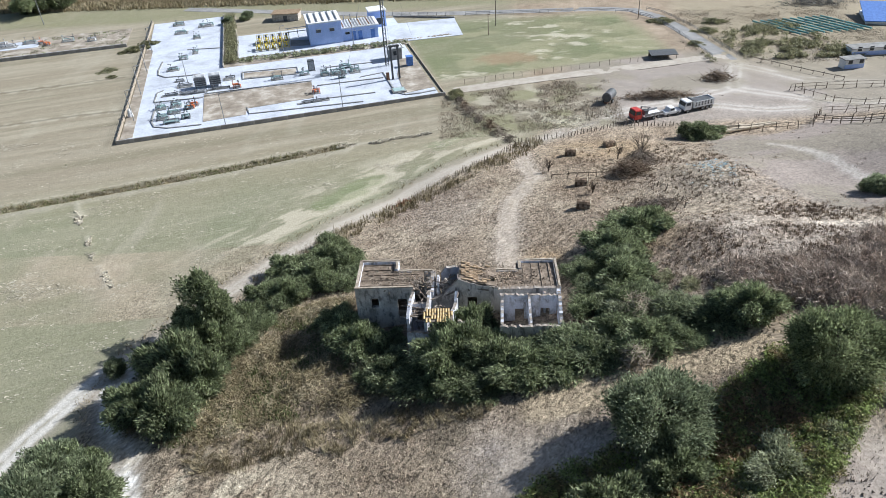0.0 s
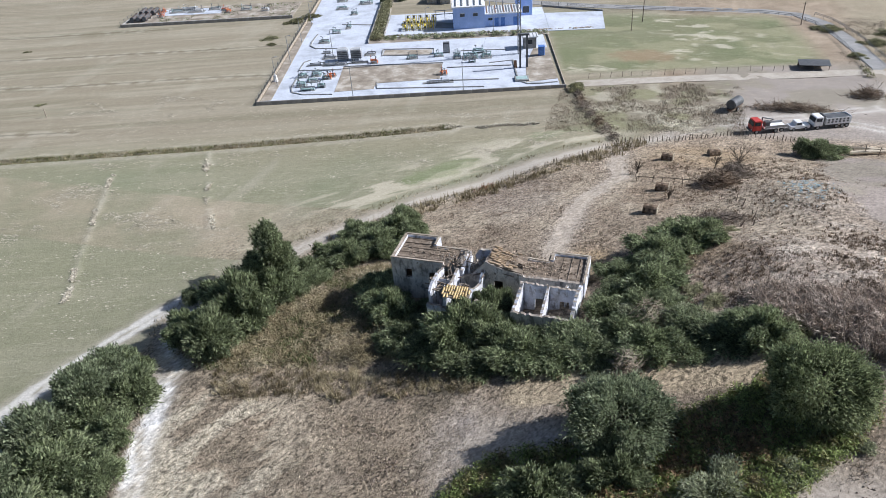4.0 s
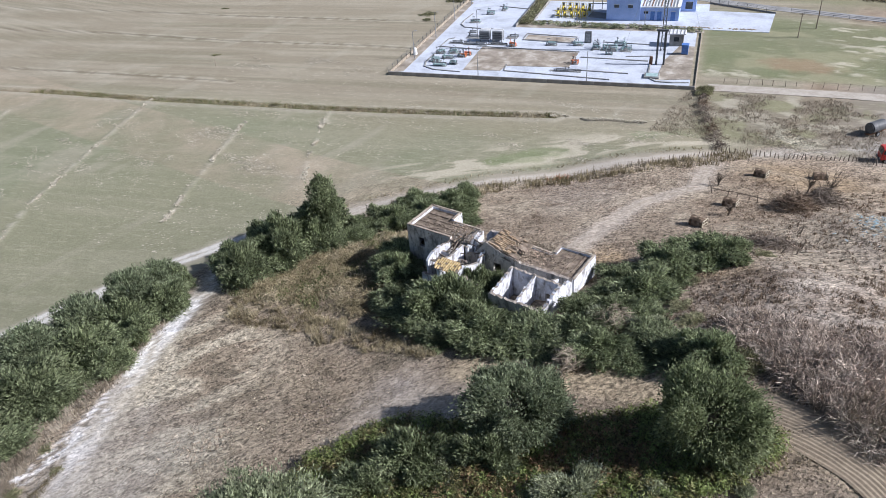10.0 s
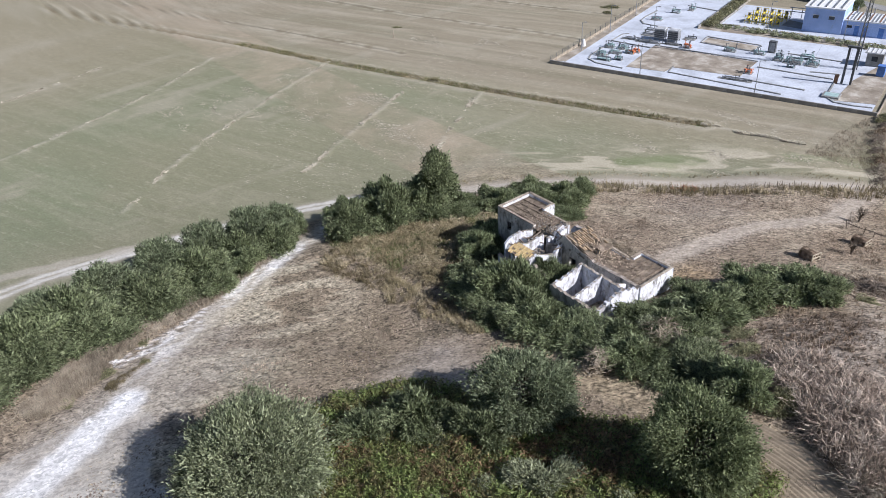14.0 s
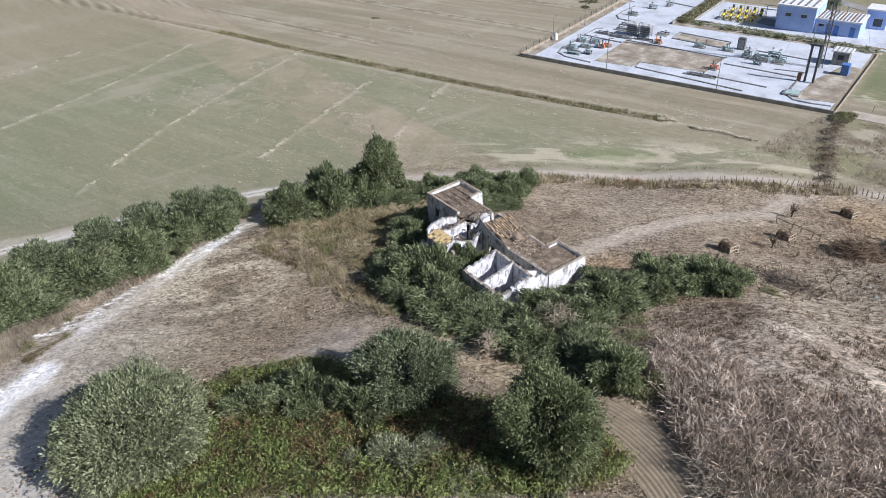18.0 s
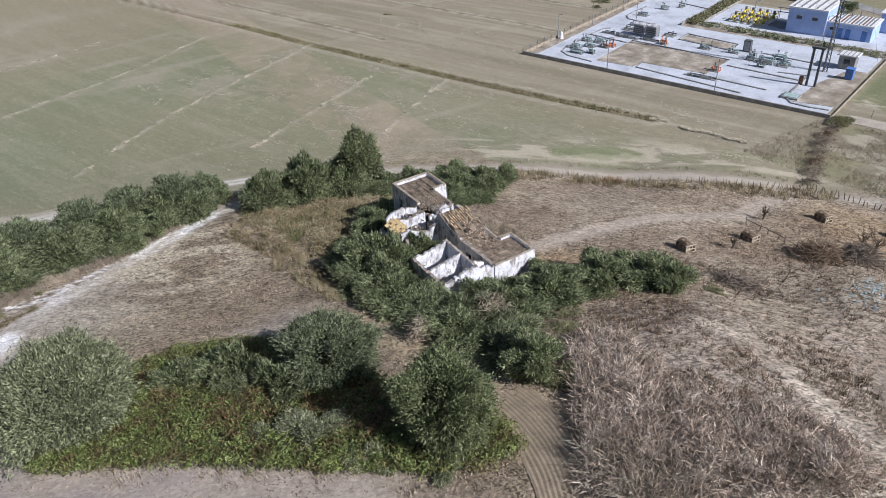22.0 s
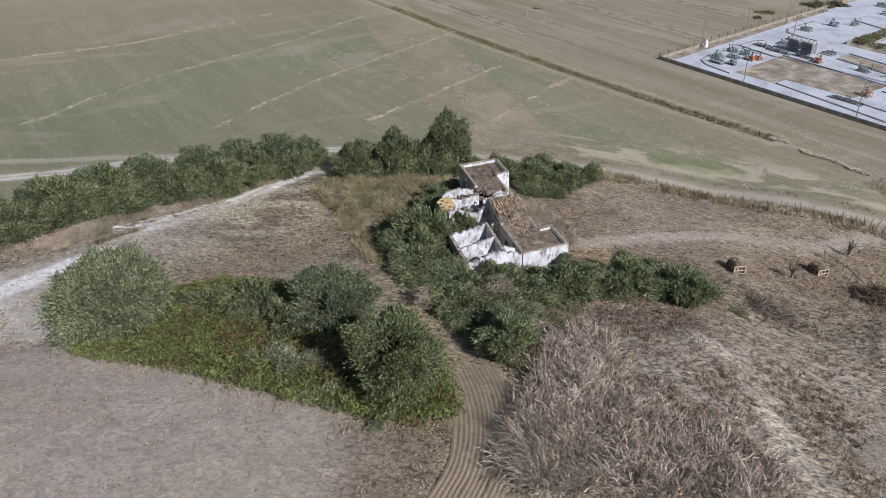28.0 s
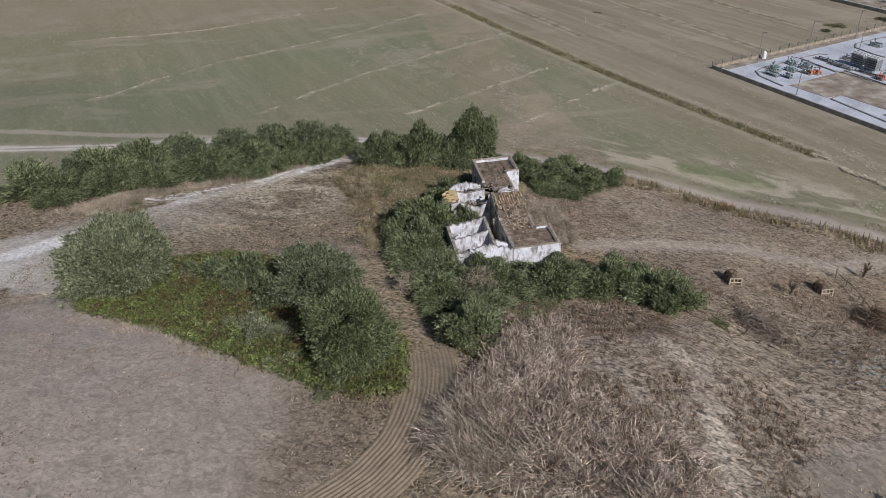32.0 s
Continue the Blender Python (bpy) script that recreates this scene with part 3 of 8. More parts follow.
    for line in FURROWS:
        d_line = near_line(x, y, line) + wob * 0.5
        paint((0.42, 0.39, 0.31), step(1.9, 0.9, d_line) * step(0.45, 0.55, fine) * 0.55)
        paint((0.15, 0.13, 0.09), step(0.7, 0.25, d_line) * 0.65)
    # field east of the works: greener pasture
    past = step(0, 3, x + 6 + 0.29 * (y - 126)) * step(134, 138, y - 0.22 * x) * step(46, 40, x + 0.2 * (y - 140)) * step(180, 172, y)
    paint((0.175, 0.188, 0.105), past * (0.9 + 0.5 * (mid - 0.5)))
    paint((0.30, 0.285, 0.18), past * step(0.46, 0.62, fnoise(x / 2.2, y, 5, 19)) * 0.6)
    paint((0.50, 0.46, 0.36), past * step(0.55, 0.66, fnoise(x / 2.5, y, 1.6, 20)) * step(0.40, 0.58, fnoise(x, y, 11, 24)) * 0.75)
    paint((0.27, 0.19, 0.12), past * step(5, 2, np.hypot((x - 8) / 1.8, y - 146) + 3 * (fine - 0.5)) * 0.7)
    far = step(186, 192, y - 0.02 * x)
    paint((0.22, 0.215, 0.13), far * (0.5 + mid * 0.6))
    paint((0.32, 0.28, 0.20), step(46, 54, x) * step(120, 150, y) * (0.5 + 0.5 * mid))
    # relief: clods and hummocks on the hill, ditch cut in the plain, ruts in the track
    z = z + side * (0.22 * (mid - 0.5) + 0.16 * (fine - 0.5)) * step(0.8, 2.0, d_track)
    z = z - 0.45 * step(1.0, 0.2, d_ditch + 0.6 * (fine - 0.5)) + 0.18 * step(2.2, 1.2, d_ditch) * step(0.7, 1.2, d_ditch)
    z = z - 0.07 * step(0.35, 0.1, np.abs(d_track - 0.75))
    for s in SWATHS:
        z = z + 0.10 * step(0.8, 0.2, near_line(x, y, s)) * step(0.35, 0.55, fine)
    ny, nx = x.shape
    me = bpy.data.meshes.new("ground")
    verts = np.stack([x, y, z], -1).reshape(-1, 3)
    i = np.arange(ny * nx).reshape(ny, nx)
    quads = np.stack([i[:-1, :-1], i[:-1, 1:], i[1:, 1:], i[1:, :-1]], -1).reshape(-1, 4)
    me.vertices.add(len(verts))
    me.vertices.foreach_set("co", verts.reshape(-1).astype(np.float32))
    me.loops.add(quads.size)
    me.loops.foreach_set("vertex_index", quads.reshape(-1).astype(np.int32))
    me.polygons.add(len(quads))
    me.polygons.foreach_set("loop_start", np.arange(0, quads.size, 4, dtype=np.int32))
    me.update(calc_edges=True)
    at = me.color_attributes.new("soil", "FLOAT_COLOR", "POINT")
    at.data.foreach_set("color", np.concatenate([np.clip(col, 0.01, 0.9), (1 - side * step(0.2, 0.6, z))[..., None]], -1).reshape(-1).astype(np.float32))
    worn = np.maximum(np.maximum(bare, yard), np.maximum(step(2.4, 1.2, d_track), step(1.8, 0.8, d_cart)) * 0.7)
    worn = np.maximum(worn, np.maximum(fan * 0.9, 0.5 * pale * step(30, 12, y)))
    at = me.attributes.new("worn", "FLOAT", "POINT")
    at.data.foreach_set("value", worn.reshape(-1).astype(np.float32))
    m = bpy.data.materials.new("earth_and_dry_grass")
    m.use_nodes = True
    n, l = m.node_tree.nodes, m.node_tree.links
    b = n["Principled BSDF"]
    b.inputs["Roughness"].default_value, b.inputs["Specular IOR Level"].default_value = 0.95, 0.15
    a = n.new("ShaderNodeAttribute")
    a.attribute_name = "soil"
    tc = n.new("ShaderNodeTexCoord")
    level = None
    heights = []
    for scale, lo, hi, detail in ((0.7, 0.74, 1.26, 10.0), (3.6, 0.36, 1.64, 9.0)):
        t = n.new("ShaderNodeTexNoise")
        t.inputs["Scale"].default_value, t.inputs["Detail"].default_value, t.inputs["Roughness"].default_value = scale, detail, 0.7
        l.new(tc.outputs["Object"], t.inputs["Vector"])
        r = n.new("ShaderNodeMapRange")
        r.inputs["From Min"].default_value, r.inputs["From Max"].default_value = 0.25, 0.75
        r.inputs["To Min"].default_value, r.inputs["To Max"].default_value = lo, hi
        l.new(t.outputs["Fac"], r.inputs["Value"])
        heights.append(t.outputs["Fac"])
        if level is None:
            level = r.outputs["Result"]
        else:
            mul = n.new("ShaderNodeMath")
            mul.operation = "MULTIPLY"
            l.new(level, mul.inputs[0])
            l.new(r.outputs["Result"], mul.inputs[1])
            level = mul.outputs[0]
    # the mown plain is smoother
    sm = n.new("ShaderNodeMath")
    sm.operation = "MULTIPLY"
    sm.inputs[1].default_value = 0.6
    l.new(a.outputs["Alpha"], sm.inputs[0])
    sp = n.new("ShaderNodeMix")
    l.new(sm.outputs[0], sp.inputs["Factor"])
    l.new(level, sp.inputs["A"])
    sp.inputs["B"].default_value = 1.0
    level = sp.outputs["Result"]
    # drawn-out straw flecks on the mown plain
    mp = n.new("ShaderNodeMapping")
    mp.vector_type = "TEXTURE"
    mp.inputs["Rotation"].default_value = (0, 0, radians(18))
    mp.inputs["Scale"].default_value = (3.5, 0.67, 1.0)
    l.new(tc.outputs["Object"], mp.inputs["Vector"])
    fl = n.new("ShaderNodeTexNoise")
    fl.inputs["Scale"].default_value, fl.inputs["Detail"].default_value, fl.inputs["Roughness"].default_value = 1.2, 9.0, 0.72
    l.new(mp.outputs["Vector"], fl.inputs["Vector"])
    fr = n.new("ShaderNodeMapRange")
    fr.inputs["From Min"].default_value, fr.inputs["From Max"].default_value, fr.inputs["To Max"].default_value = 0.55, 0.72, 0.42
    l.new(fl.outputs["Fac"], fr.inputs["Value"])
    only = n.new("ShaderNodeMath")
    only.operation = "MULTIPLY"
    l.new(fr.outputs["Result"], only.inputs[0])
    l.new(a.outputs["Alpha"], only.inputs[1])
    straw = n.new("ShaderNodeMix")
    straw.data_type = "RGBA"
    straw.inputs["B"].default_value = (0.50, 0.46, 0.36, 1)
    l.new(only.outputs[0], straw.inputs["Factor"])
    l.new(a.outputs["Color"], straw.inputs["A"])
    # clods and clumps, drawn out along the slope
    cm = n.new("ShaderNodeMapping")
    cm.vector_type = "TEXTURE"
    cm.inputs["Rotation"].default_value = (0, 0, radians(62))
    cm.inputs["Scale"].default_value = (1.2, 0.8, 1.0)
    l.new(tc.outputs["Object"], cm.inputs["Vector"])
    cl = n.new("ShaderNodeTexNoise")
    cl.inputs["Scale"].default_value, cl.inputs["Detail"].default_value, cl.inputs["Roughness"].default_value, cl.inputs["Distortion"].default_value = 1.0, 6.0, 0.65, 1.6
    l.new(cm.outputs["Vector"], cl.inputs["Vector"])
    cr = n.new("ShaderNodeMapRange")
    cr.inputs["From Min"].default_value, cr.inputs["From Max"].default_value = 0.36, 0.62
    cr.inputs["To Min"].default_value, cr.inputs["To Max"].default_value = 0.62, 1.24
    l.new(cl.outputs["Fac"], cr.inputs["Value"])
    cx = n.new("ShaderNodeMix")
    l.new(a.outputs["Alpha"], cx.inputs["Factor"])
    l.new(cr.outputs["Result"], cx.inputs["A"])
    cx.inputs["B"].default_value = 1.0
    mul = n.new("ShaderNodeMath")
    mul.operation = "MULTIPLY"
    l.new(level, mul.inputs[0])
    l.new(cx.outputs["Result"], mul.inputs[1])
    level = mul.outputs[0]
    # shade in the gaps between tufts and clods, put into the colour as dark noise
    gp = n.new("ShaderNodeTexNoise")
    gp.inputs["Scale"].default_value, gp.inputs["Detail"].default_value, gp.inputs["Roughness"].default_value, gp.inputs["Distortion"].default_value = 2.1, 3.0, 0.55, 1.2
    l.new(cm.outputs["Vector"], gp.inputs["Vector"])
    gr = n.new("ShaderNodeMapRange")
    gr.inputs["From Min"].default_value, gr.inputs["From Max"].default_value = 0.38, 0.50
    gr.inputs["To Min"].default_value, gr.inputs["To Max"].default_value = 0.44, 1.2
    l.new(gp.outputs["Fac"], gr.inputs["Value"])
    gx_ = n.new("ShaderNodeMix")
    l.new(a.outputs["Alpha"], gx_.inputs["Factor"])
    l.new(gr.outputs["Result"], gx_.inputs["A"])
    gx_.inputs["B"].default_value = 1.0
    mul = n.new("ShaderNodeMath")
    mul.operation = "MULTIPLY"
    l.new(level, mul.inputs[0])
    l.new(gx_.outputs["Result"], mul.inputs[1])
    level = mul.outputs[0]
    # plough and mowing lines over the rough ground, following the slope
    wm = n.new("ShaderNodeMapping")
    wm.inputs["Rotation"].default_value = (0, 0, radians(76))
    l.new(tc.outputs["Object"], wm.inputs["Vector"])
    wave = n.new("ShaderNodeTexWave")
    wave.inputs["Scale"].default_value, wave.inputs["Distortion"].default_value, wave.inputs["Detail"].default_value, wave.inputs["Detail Scale"].default_value = 0.33, 16.0, 4.0, 0.22
    l.new(wm.outputs["Vector"], wave.inputs["Vector"])
    wr = n.new("ShaderNodeMapRange")
    wr.inputs["To Min"].default_value, wr.inputs["To Max"].default_value = 0.95, 1.045
    l.new(wave.outputs["Fac"], wr.inputs["Value"])
    wx = n.new("ShaderNodeMix")
    l.new(a.outputs["Alpha"], wx.inputs["Factor"])
    l.new(wr.outputs["Result"], wx.inputs["A"])
    wx.inputs["B"].default_value = 1.0
    mul = n.new("ShaderNodeMath")
    mul.operation = "MULTIPLY"
    l.new(level, mul.inputs[0])
    l.new(wx.outputs["Result"], mul.inputs[1])
    level = mul.outputs[0]
    # trodden and bare earth is smoother
    wa = n.new("ShaderNodeAttribute")
    wa.attribute_name = "worn"
    wk = n.new("ShaderNodeMath")
    wk.operation = "MULTIPLY"
    wk.inputs[1].default_value = 0.65
    l.new(wa.outputs["Fac"], wk.inputs[0])
    ws = n.new("ShaderNodeMix")
    l.new(wk.outputs[0], ws.inputs["Factor"])
    l.new(level, ws.inputs["A"])
    ws.inputs["B"].default_value = 1.0
    level = ws.outputs["Result"]
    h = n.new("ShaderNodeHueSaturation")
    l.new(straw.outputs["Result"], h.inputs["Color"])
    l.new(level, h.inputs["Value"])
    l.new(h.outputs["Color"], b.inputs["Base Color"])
    bp = n.new("ShaderNodeBump")
    bp.inputs["Strength"].default_value, bp.inputs["Distance"].default_value = 0.9, 0.22
    hs = n.new("ShaderNodeMath")
    hs.operation = "MULTIPLY_ADD"
    hs.inputs[1].default_value = 0.9
    l.new(cl.outputs["Fac"], hs.inputs[0])
    l.new(heights[1], hs.inputs[2])
    l.new(hs.outputs[0], bp.inputs["Height"])
    bs = n.new("ShaderNodeMapRange")
    bs.inputs["To Min"].default_value, bs.inputs["To Max"].default_value = 1.0, 0.45
    l.new(a.outputs["Alpha"], bs.inputs["Value"])
    wi = n.new("ShaderNodeMath")
    wi.operation = "MULTIPLY_ADD"
    wi.inputs[1].default_value, wi.inputs[2].default_value = -0.75, 1.0
    l.new(wa.outputs["Fac"], wi.inputs[0])
    bw = n.new("ShaderNodeMath")
    bw.operation = "MULTIPLY"
    l.new(bs.outputs["Result"], bw.inputs[0])
    l.new(wi.outputs[0], bw.inputs[1])
    l.new(bw.outputs[0], bp.inputs["Strength"])
    l.new(bp.outputs["Normal"], b.inputs["Normal"])
    me.materials.append(m)
    return tagged(new("ground", me), "dry mown plain and rough earth hill with straw litter", "ground", kind="structure")


ground_sheet()

# ---- vegetation ----
def crown_quads(rng, clumps, leaves, size, stretch=1.5):
    """Leaf quads on the outer skins of many clumps. clumps: rows of x, y, z, radius."""
    w = clumps[:, 3] ** 2
    k = rng.choice(len(clumps), leaves, p=w / w.sum())
    d = rng.normal(size=(leaves, 3))
    d /= np.linalg.norm(d, axis=1)[:, None]
    d[:, 2] = np.where(rng.random(leaves) < 0.35, np.abs(d[:, 2]), d[:, 2])
    p = clumps[k, :3] + d * clumps[k, 3:4] * (0.62 + 0.5 * rng.random((leaves, 1)))
    nrm = d + 0.75 * rng.normal(size=d.shape) + np.array((0, 0, 0.35))
    nrm /= np.linalg.norm(nrm, axis=1)[:, None]
    up = rng.normal(size=d.shape)
    a = np.cross(nrm, up)
    a /= np.linalg.norm(a, axis=1)[:, None]
    b = np.cross(nrm, a)
    s = size * (0.6 + 0.8 * rng.random((leaves, 1)))
    droop = nrm * s * 0.25
    return np.stack([p - a * s * stretch * 0.5 + b * s * 0.40, p - a * s * stretch * 0.5 - b * s * 0.40, p + a * s * stretch * 0.55 - droop], 1)


def make_plant(kind, seed, label, category, mat, leaves, size, shape, clump_n, clump_r, trunk_r=0.14, stretch=1.5, spiky=0.0, dome=False):
    """A bush or tree about 1 wide (radius) and 1 high in shape=(rx, ry, h): tapered trunk, limbs and a crown of leaf clumps."""
    rng = np.random.default_rng(seed)
    rx, ry, h = shape
    # uneven lobes in a unit body, small ones round large ones
    if dome:
        v = rng.normal(size=(clump_n, 3))
        v /= np.linalg.norm(v, axis=1)[:, None]
        big = np.array([(0, 0, -0.05, 0.78)])
        small = np.concatenate([v * np.array((0.66, 0.66, 0.62)) * (0.85 + 0.25 * rng.random((clump_n, 1))), clump_r * (0.7 + 0.6 * rng.random((clump_n, 1)))], 1)
    else:
        t = np.arange(7) * 0.9 + rng.normal(size=7) * 0.4
        q = 0.55 * (0.4 + 0.8 * rng.random(7))
        q[0] = 0.1
        big = np.stack([np.cos(t) * q * 1.15, np.sin(t) * q * 1.15, rng.uniform(-0.6, 0.2, 7), 0.26 + 0.2 * rng.random(7)], 1)
        big[0, 2] = 0.32
        k = rng.integers(0, 7, clump_n)
        v = rng.normal(size=(clump_n, 3)) + np.array((0, 0, 0.4))
        v /= np.linalg.norm(v, axis=1)[:, None]
        small = np.concatenate([big[k, :3] + v * big[k, 3:4] * 0.85, clump_r * (0.6 + 0.8 * rng.random((clump_n, 1)))], 1)
    lobe = np.concatenate([big, small])
    body = np.array((rx, ry, h * 0.5)) * 0.93
    w = lobe[:, 3] ** 2 * np.where(np.arange(len(lobe)) < len(big), 0.6, 1.0)
    k = rng.choice(len(lobe), leaves, p=w / w.sum())
    d = rng.normal(size=(leaves, 3)) + np.array((0, 0, 0.25))
    d /= np.linalg.norm(d, axis=1)[:, None]
    p = (lobe[k, :3] + d * lobe[k, 3:4] * (0.66 + 0.38 * rng.random((leaves, 1)) ** 0.7)) * body
    # tufts swell out and hollows sink in between them
    tuft = vnoise(p[:, 0] + 0.7 * p[:, 2] + 40, p[:, 1] - 0.8 * p[:, 2] + 40, 0.62, seed)
    p = p * (0.84 + 0.26 * tuft + 0.10 * vnoise(p[:, 0] + 60, p[:, 1] + p[:, 2] + 60, 1.7, seed + 3))[:, None]
    p = p[rng.random(leaves) < 0.45 + 0.8 * tuft]
    leaves = len(p)
    d = p / body
    d /= np.linalg.norm(d, axis=1)[:, None] + 1e-6
    # some shoots stand clear of the crown
    p = p * (1 + (0.16 + 0.2 * spiky) * rng.random((leaves, 1)) ** 7) + np.array((0, 0, h * 0.5))
    p[:, 2] = np.maximum(p[:, 2], 0.05 * h)
    # slender leaves and shoot tips that point outwards and up
    out = p / body - np.array((0, 0, 0.8))
    out /= np.linalg.norm(out, axis=1)[:, None] + 1e-6
    way = out * 0.8 + d * 0.4 + rng.normal(size=(leaves, 3)) * 0.62 + np.array((0, 0, 0.15 + spiky))
    way /= np.linalg.norm(way, axis=1)[:, None]
    side = np.cross(way, rng.normal(size=(leaves, 3)))
    side /= np.linalg.norm(side, axis=1)[:, None]
    L = size * stretch * (0.5 + 1.0 * rng.random((leaves, 1)) ** 2)
    wide = side * size * 0.45 * (0.6 + 0.8 * rng.random((leaves, 1)))
    quads = np.stack([p - wide + way * L * 0.2, p + wide, p + way * L - np.array((0, 0, 0.15)) * L], 1)
    c = lobe[:, :3] * body + np.array((0, 0, h * 0.5))
    ob = thing(kind, pose(0, 0, 0), label, category)
    bm = bmesh.new()
    top = Vector((rng.normal() * 0.1, rng.normal() * 0.1, h * 0.5))
    tube(bm, (0, 0, -0.4), top, trunk_r, trunk_r * 0.5, 7)
    for i in range(9):
        j = rng.integers(0, len(c))
        a = Vector((0, 0, -0.4)).lerp(top, 0.35 + 0.6 * rng.random())
        tube(bm, a, Vector(c[j]), trunk_r * 0.42, trunk_r * 0.1, 5)
    part("trunk", bm, BARK, ob)
    tri_cloud("crown", quads, mat, ob)
    return ob


KINDS = {
    "elder": make_plant("bush", 1, "leafy green bush growing wild beside the ruin", "bush", LEAF_GREEN, 13500, 0.125, (2.35, 2.35, 2.75), 40, 0.24, 0.10, 2.5, 0.45),
    "cane": make_plant("bush", 2, "tall tangled green shrub with upright shoots", "bush", LEAF_GREEN, 12000, 0.12, (2.35, 2.35, 2.75), 36, 0.22, 0.08, 3.0, 0.8),
    "dark": make_plant("bush", 3, "dense dark green rounded bush", "bush", LEAF_DARK, 15500, 0.12, (2.5, 2.5, 3.15), 34, 0.30, 0.12, 2.4, 0.25, True),
    "grey": make_plant("bush", 4, "grey-green feathery bush with pale leaves", "bush", LEAF_GREY, 11000, 0.12, (2.35, 2.35, 2.6), 30, 0.26, 0.10, 2.8, 0.2),
    "great": make_plant("bush", 8, "big rounded green bush with fine upright shoots", "bush", LEAF_PALE, 100000, 0.115, (5.6, 5.6, 6.0), 70, 0.24, 0.16, 2.6, 0.3, True),
    "olive": make_plant("bush", 5, "olive-green straggling bush with dry leaves", "bush", LEAF_OLIVE, 5200, 0.14, (2.1, 2.1, 2.2), 28, 0.24, 0.08, 2.6, 0.3),
    "tree": make_plant("tree", 6, "broad-leaved tree with a dense green crown", "tree", LEAF_GREEN, 26000, 0.125, (2.3, 2.3, 4.8), 46, 0.26, 0.20, 2.0, 0.2),
    "oak": make_plant("tree", 7, "oval-crowned green tree with fine upright leafy shoots", "tree", LEAF_GREAT, 76000, 0.115, (3.9, 3.9, 7.2), 50, 0.25, 0.22, 2.4, 0.3, True),
    "mound": make_plant("bush", 9, "rounded dark green bush with fine feathery shoots", "bush", LEAF_DARK, 62000, 0.11, (4.0, 4.0, 4.7), 54, 0.24, 0.16, 2.6, 0.3, True),
}
USED = set()


def off_house(x, y):
    return ~((x > -12.2) & (x < 8.0) & (y > 50.8) & (y < 56.2) | (x > -7.2) & (x < 7.6) & (y > 45.3) & (y < 51))


def grow(kind, rows, group=""):
    """Plants at rows of x, y, width scale, height scale."""
    full = []
    for x, y, w, h in rows:
        full.append((x, y, w, h))
        # younger growth round the foot of each bush
        for _ in range(2 if group and group != "shrubs on the bank" and kind in ("elder", "cane", "dark", "olive") else 0):
            t, d = random.uniform(0, 6.28), random.uniform(1.3, 2.3) * w
            u, v, f = x + d * math.cos(t), y + d * math.sin(t), random.uniform(0.4, 0.68)
            if off_house(u - 1, v) and off_house(u + 1, v) and off_house(u, v + 1) and float(near_line(np.array(u), np.array(v), TRACK)) > 2.4:
                full.append((u, v, w * f * 1.1, h * f))
    for x, y, w, h in full:
        src = KINDS[kind]
        m = pose(x, y, land1(x, y) - 0.15, 0, 0, random.uniform(0, 360)) @ Matrix.Diagonal((w, w, h, 1))
        if kind in USED:
            ob = copy_thing(src, m)
        else:
            USED.add(kind)
            src.matrix_basis = m
            ob = src
        if group:
            tagged(ob, group=group)


# hedge along the track
grow("tree", [(-29.2, 52.4, 1.1, 1.15), (-28.5, 55.4, 1.36, 1.74)])
grow("dark", [(-33.4, 50.8, 0.8, 1.0), (-37.5, 50.2, 0.6, 0.8), (-36.4, 35.4, 1.3, 1.5), (-35.8, 31.5, 1.55, 1.9), (-36.8, 20.5, 1.6, 1.65), (-34.8, 14.0, 1.55, 1.6), (-36.2, 26.5, 1.5, 1.75), (-33.5, 7.5, 1.5, 1.5), (-31.0, 1.0, 1.4, 1.35)], "hedge along the track")
grow("elder", [(-29.6, 43.2, 1.30, 1.70), (-28.2, 47.2, 1.25, 1.62), (-26.6, 51.4, 0.97, 1.08), (-31.4, 47.4, 0.55, 0.60), (-31.5, 9.5, 1.37, 1.24), (-29.5, 4.5, 1.31, 1.19), (-33, 23.5, 1.25, 0.97), (-31, 17, 1.37, 0.92), (-28.0, 10.5, 1.14, 0.76), (-33, 29, 1.03, 0.97)], "hedge along the track")
grow("cane", [(-26, -1, 1.37, 1.08), (-28, -5, 1.48, 1.19), (-23.5, -0.5, 1.14, 0.65), (-26, 4.5, 1.14, 0.76), (-27, 11.5, 1.14, 0.65), (-30, 20.0, 1.03, 0.65), (-31.5, 25.5, 1.03, 0.65), (-26.5, 45, 0.68, 0.70), (-24.5, 54.0, 0.80, 0.76), (-25.6, 57.6, 0.91, 0.86)], "hedge along the track")
grow("elder", [(-34.8, 36.8, 0.85, 0.80), (-31.8, 32.8, 0.97, 0.86), (-30.0, 28.6, 0.85, 0.70), (-28.6, 24.4, 0.74, 0.54)], "hedge along the track")
# behind the house, on the plain's edge
grow("elder", [(-21.5, 60.5, 0.96, 0.77), (-18.5, 63.5, 1.07, 0.75), (-17.5, 67.6, 1.01, 0.77), (-15.5, 65.5, 0.81, 0.58), (-22.5, 66.0, 0.86, 0.72), (-24.0, 60.5, 0.77, 0.67)], "shrubs behind the ruin")
grow("cane", [(-15.0, 61.5, 0.77, 0.48), (-18.4, 71.6, 0.66, 0.72), (-13.2, 64.0, 0.66, 0.43)], "shrubs behind the ruin")
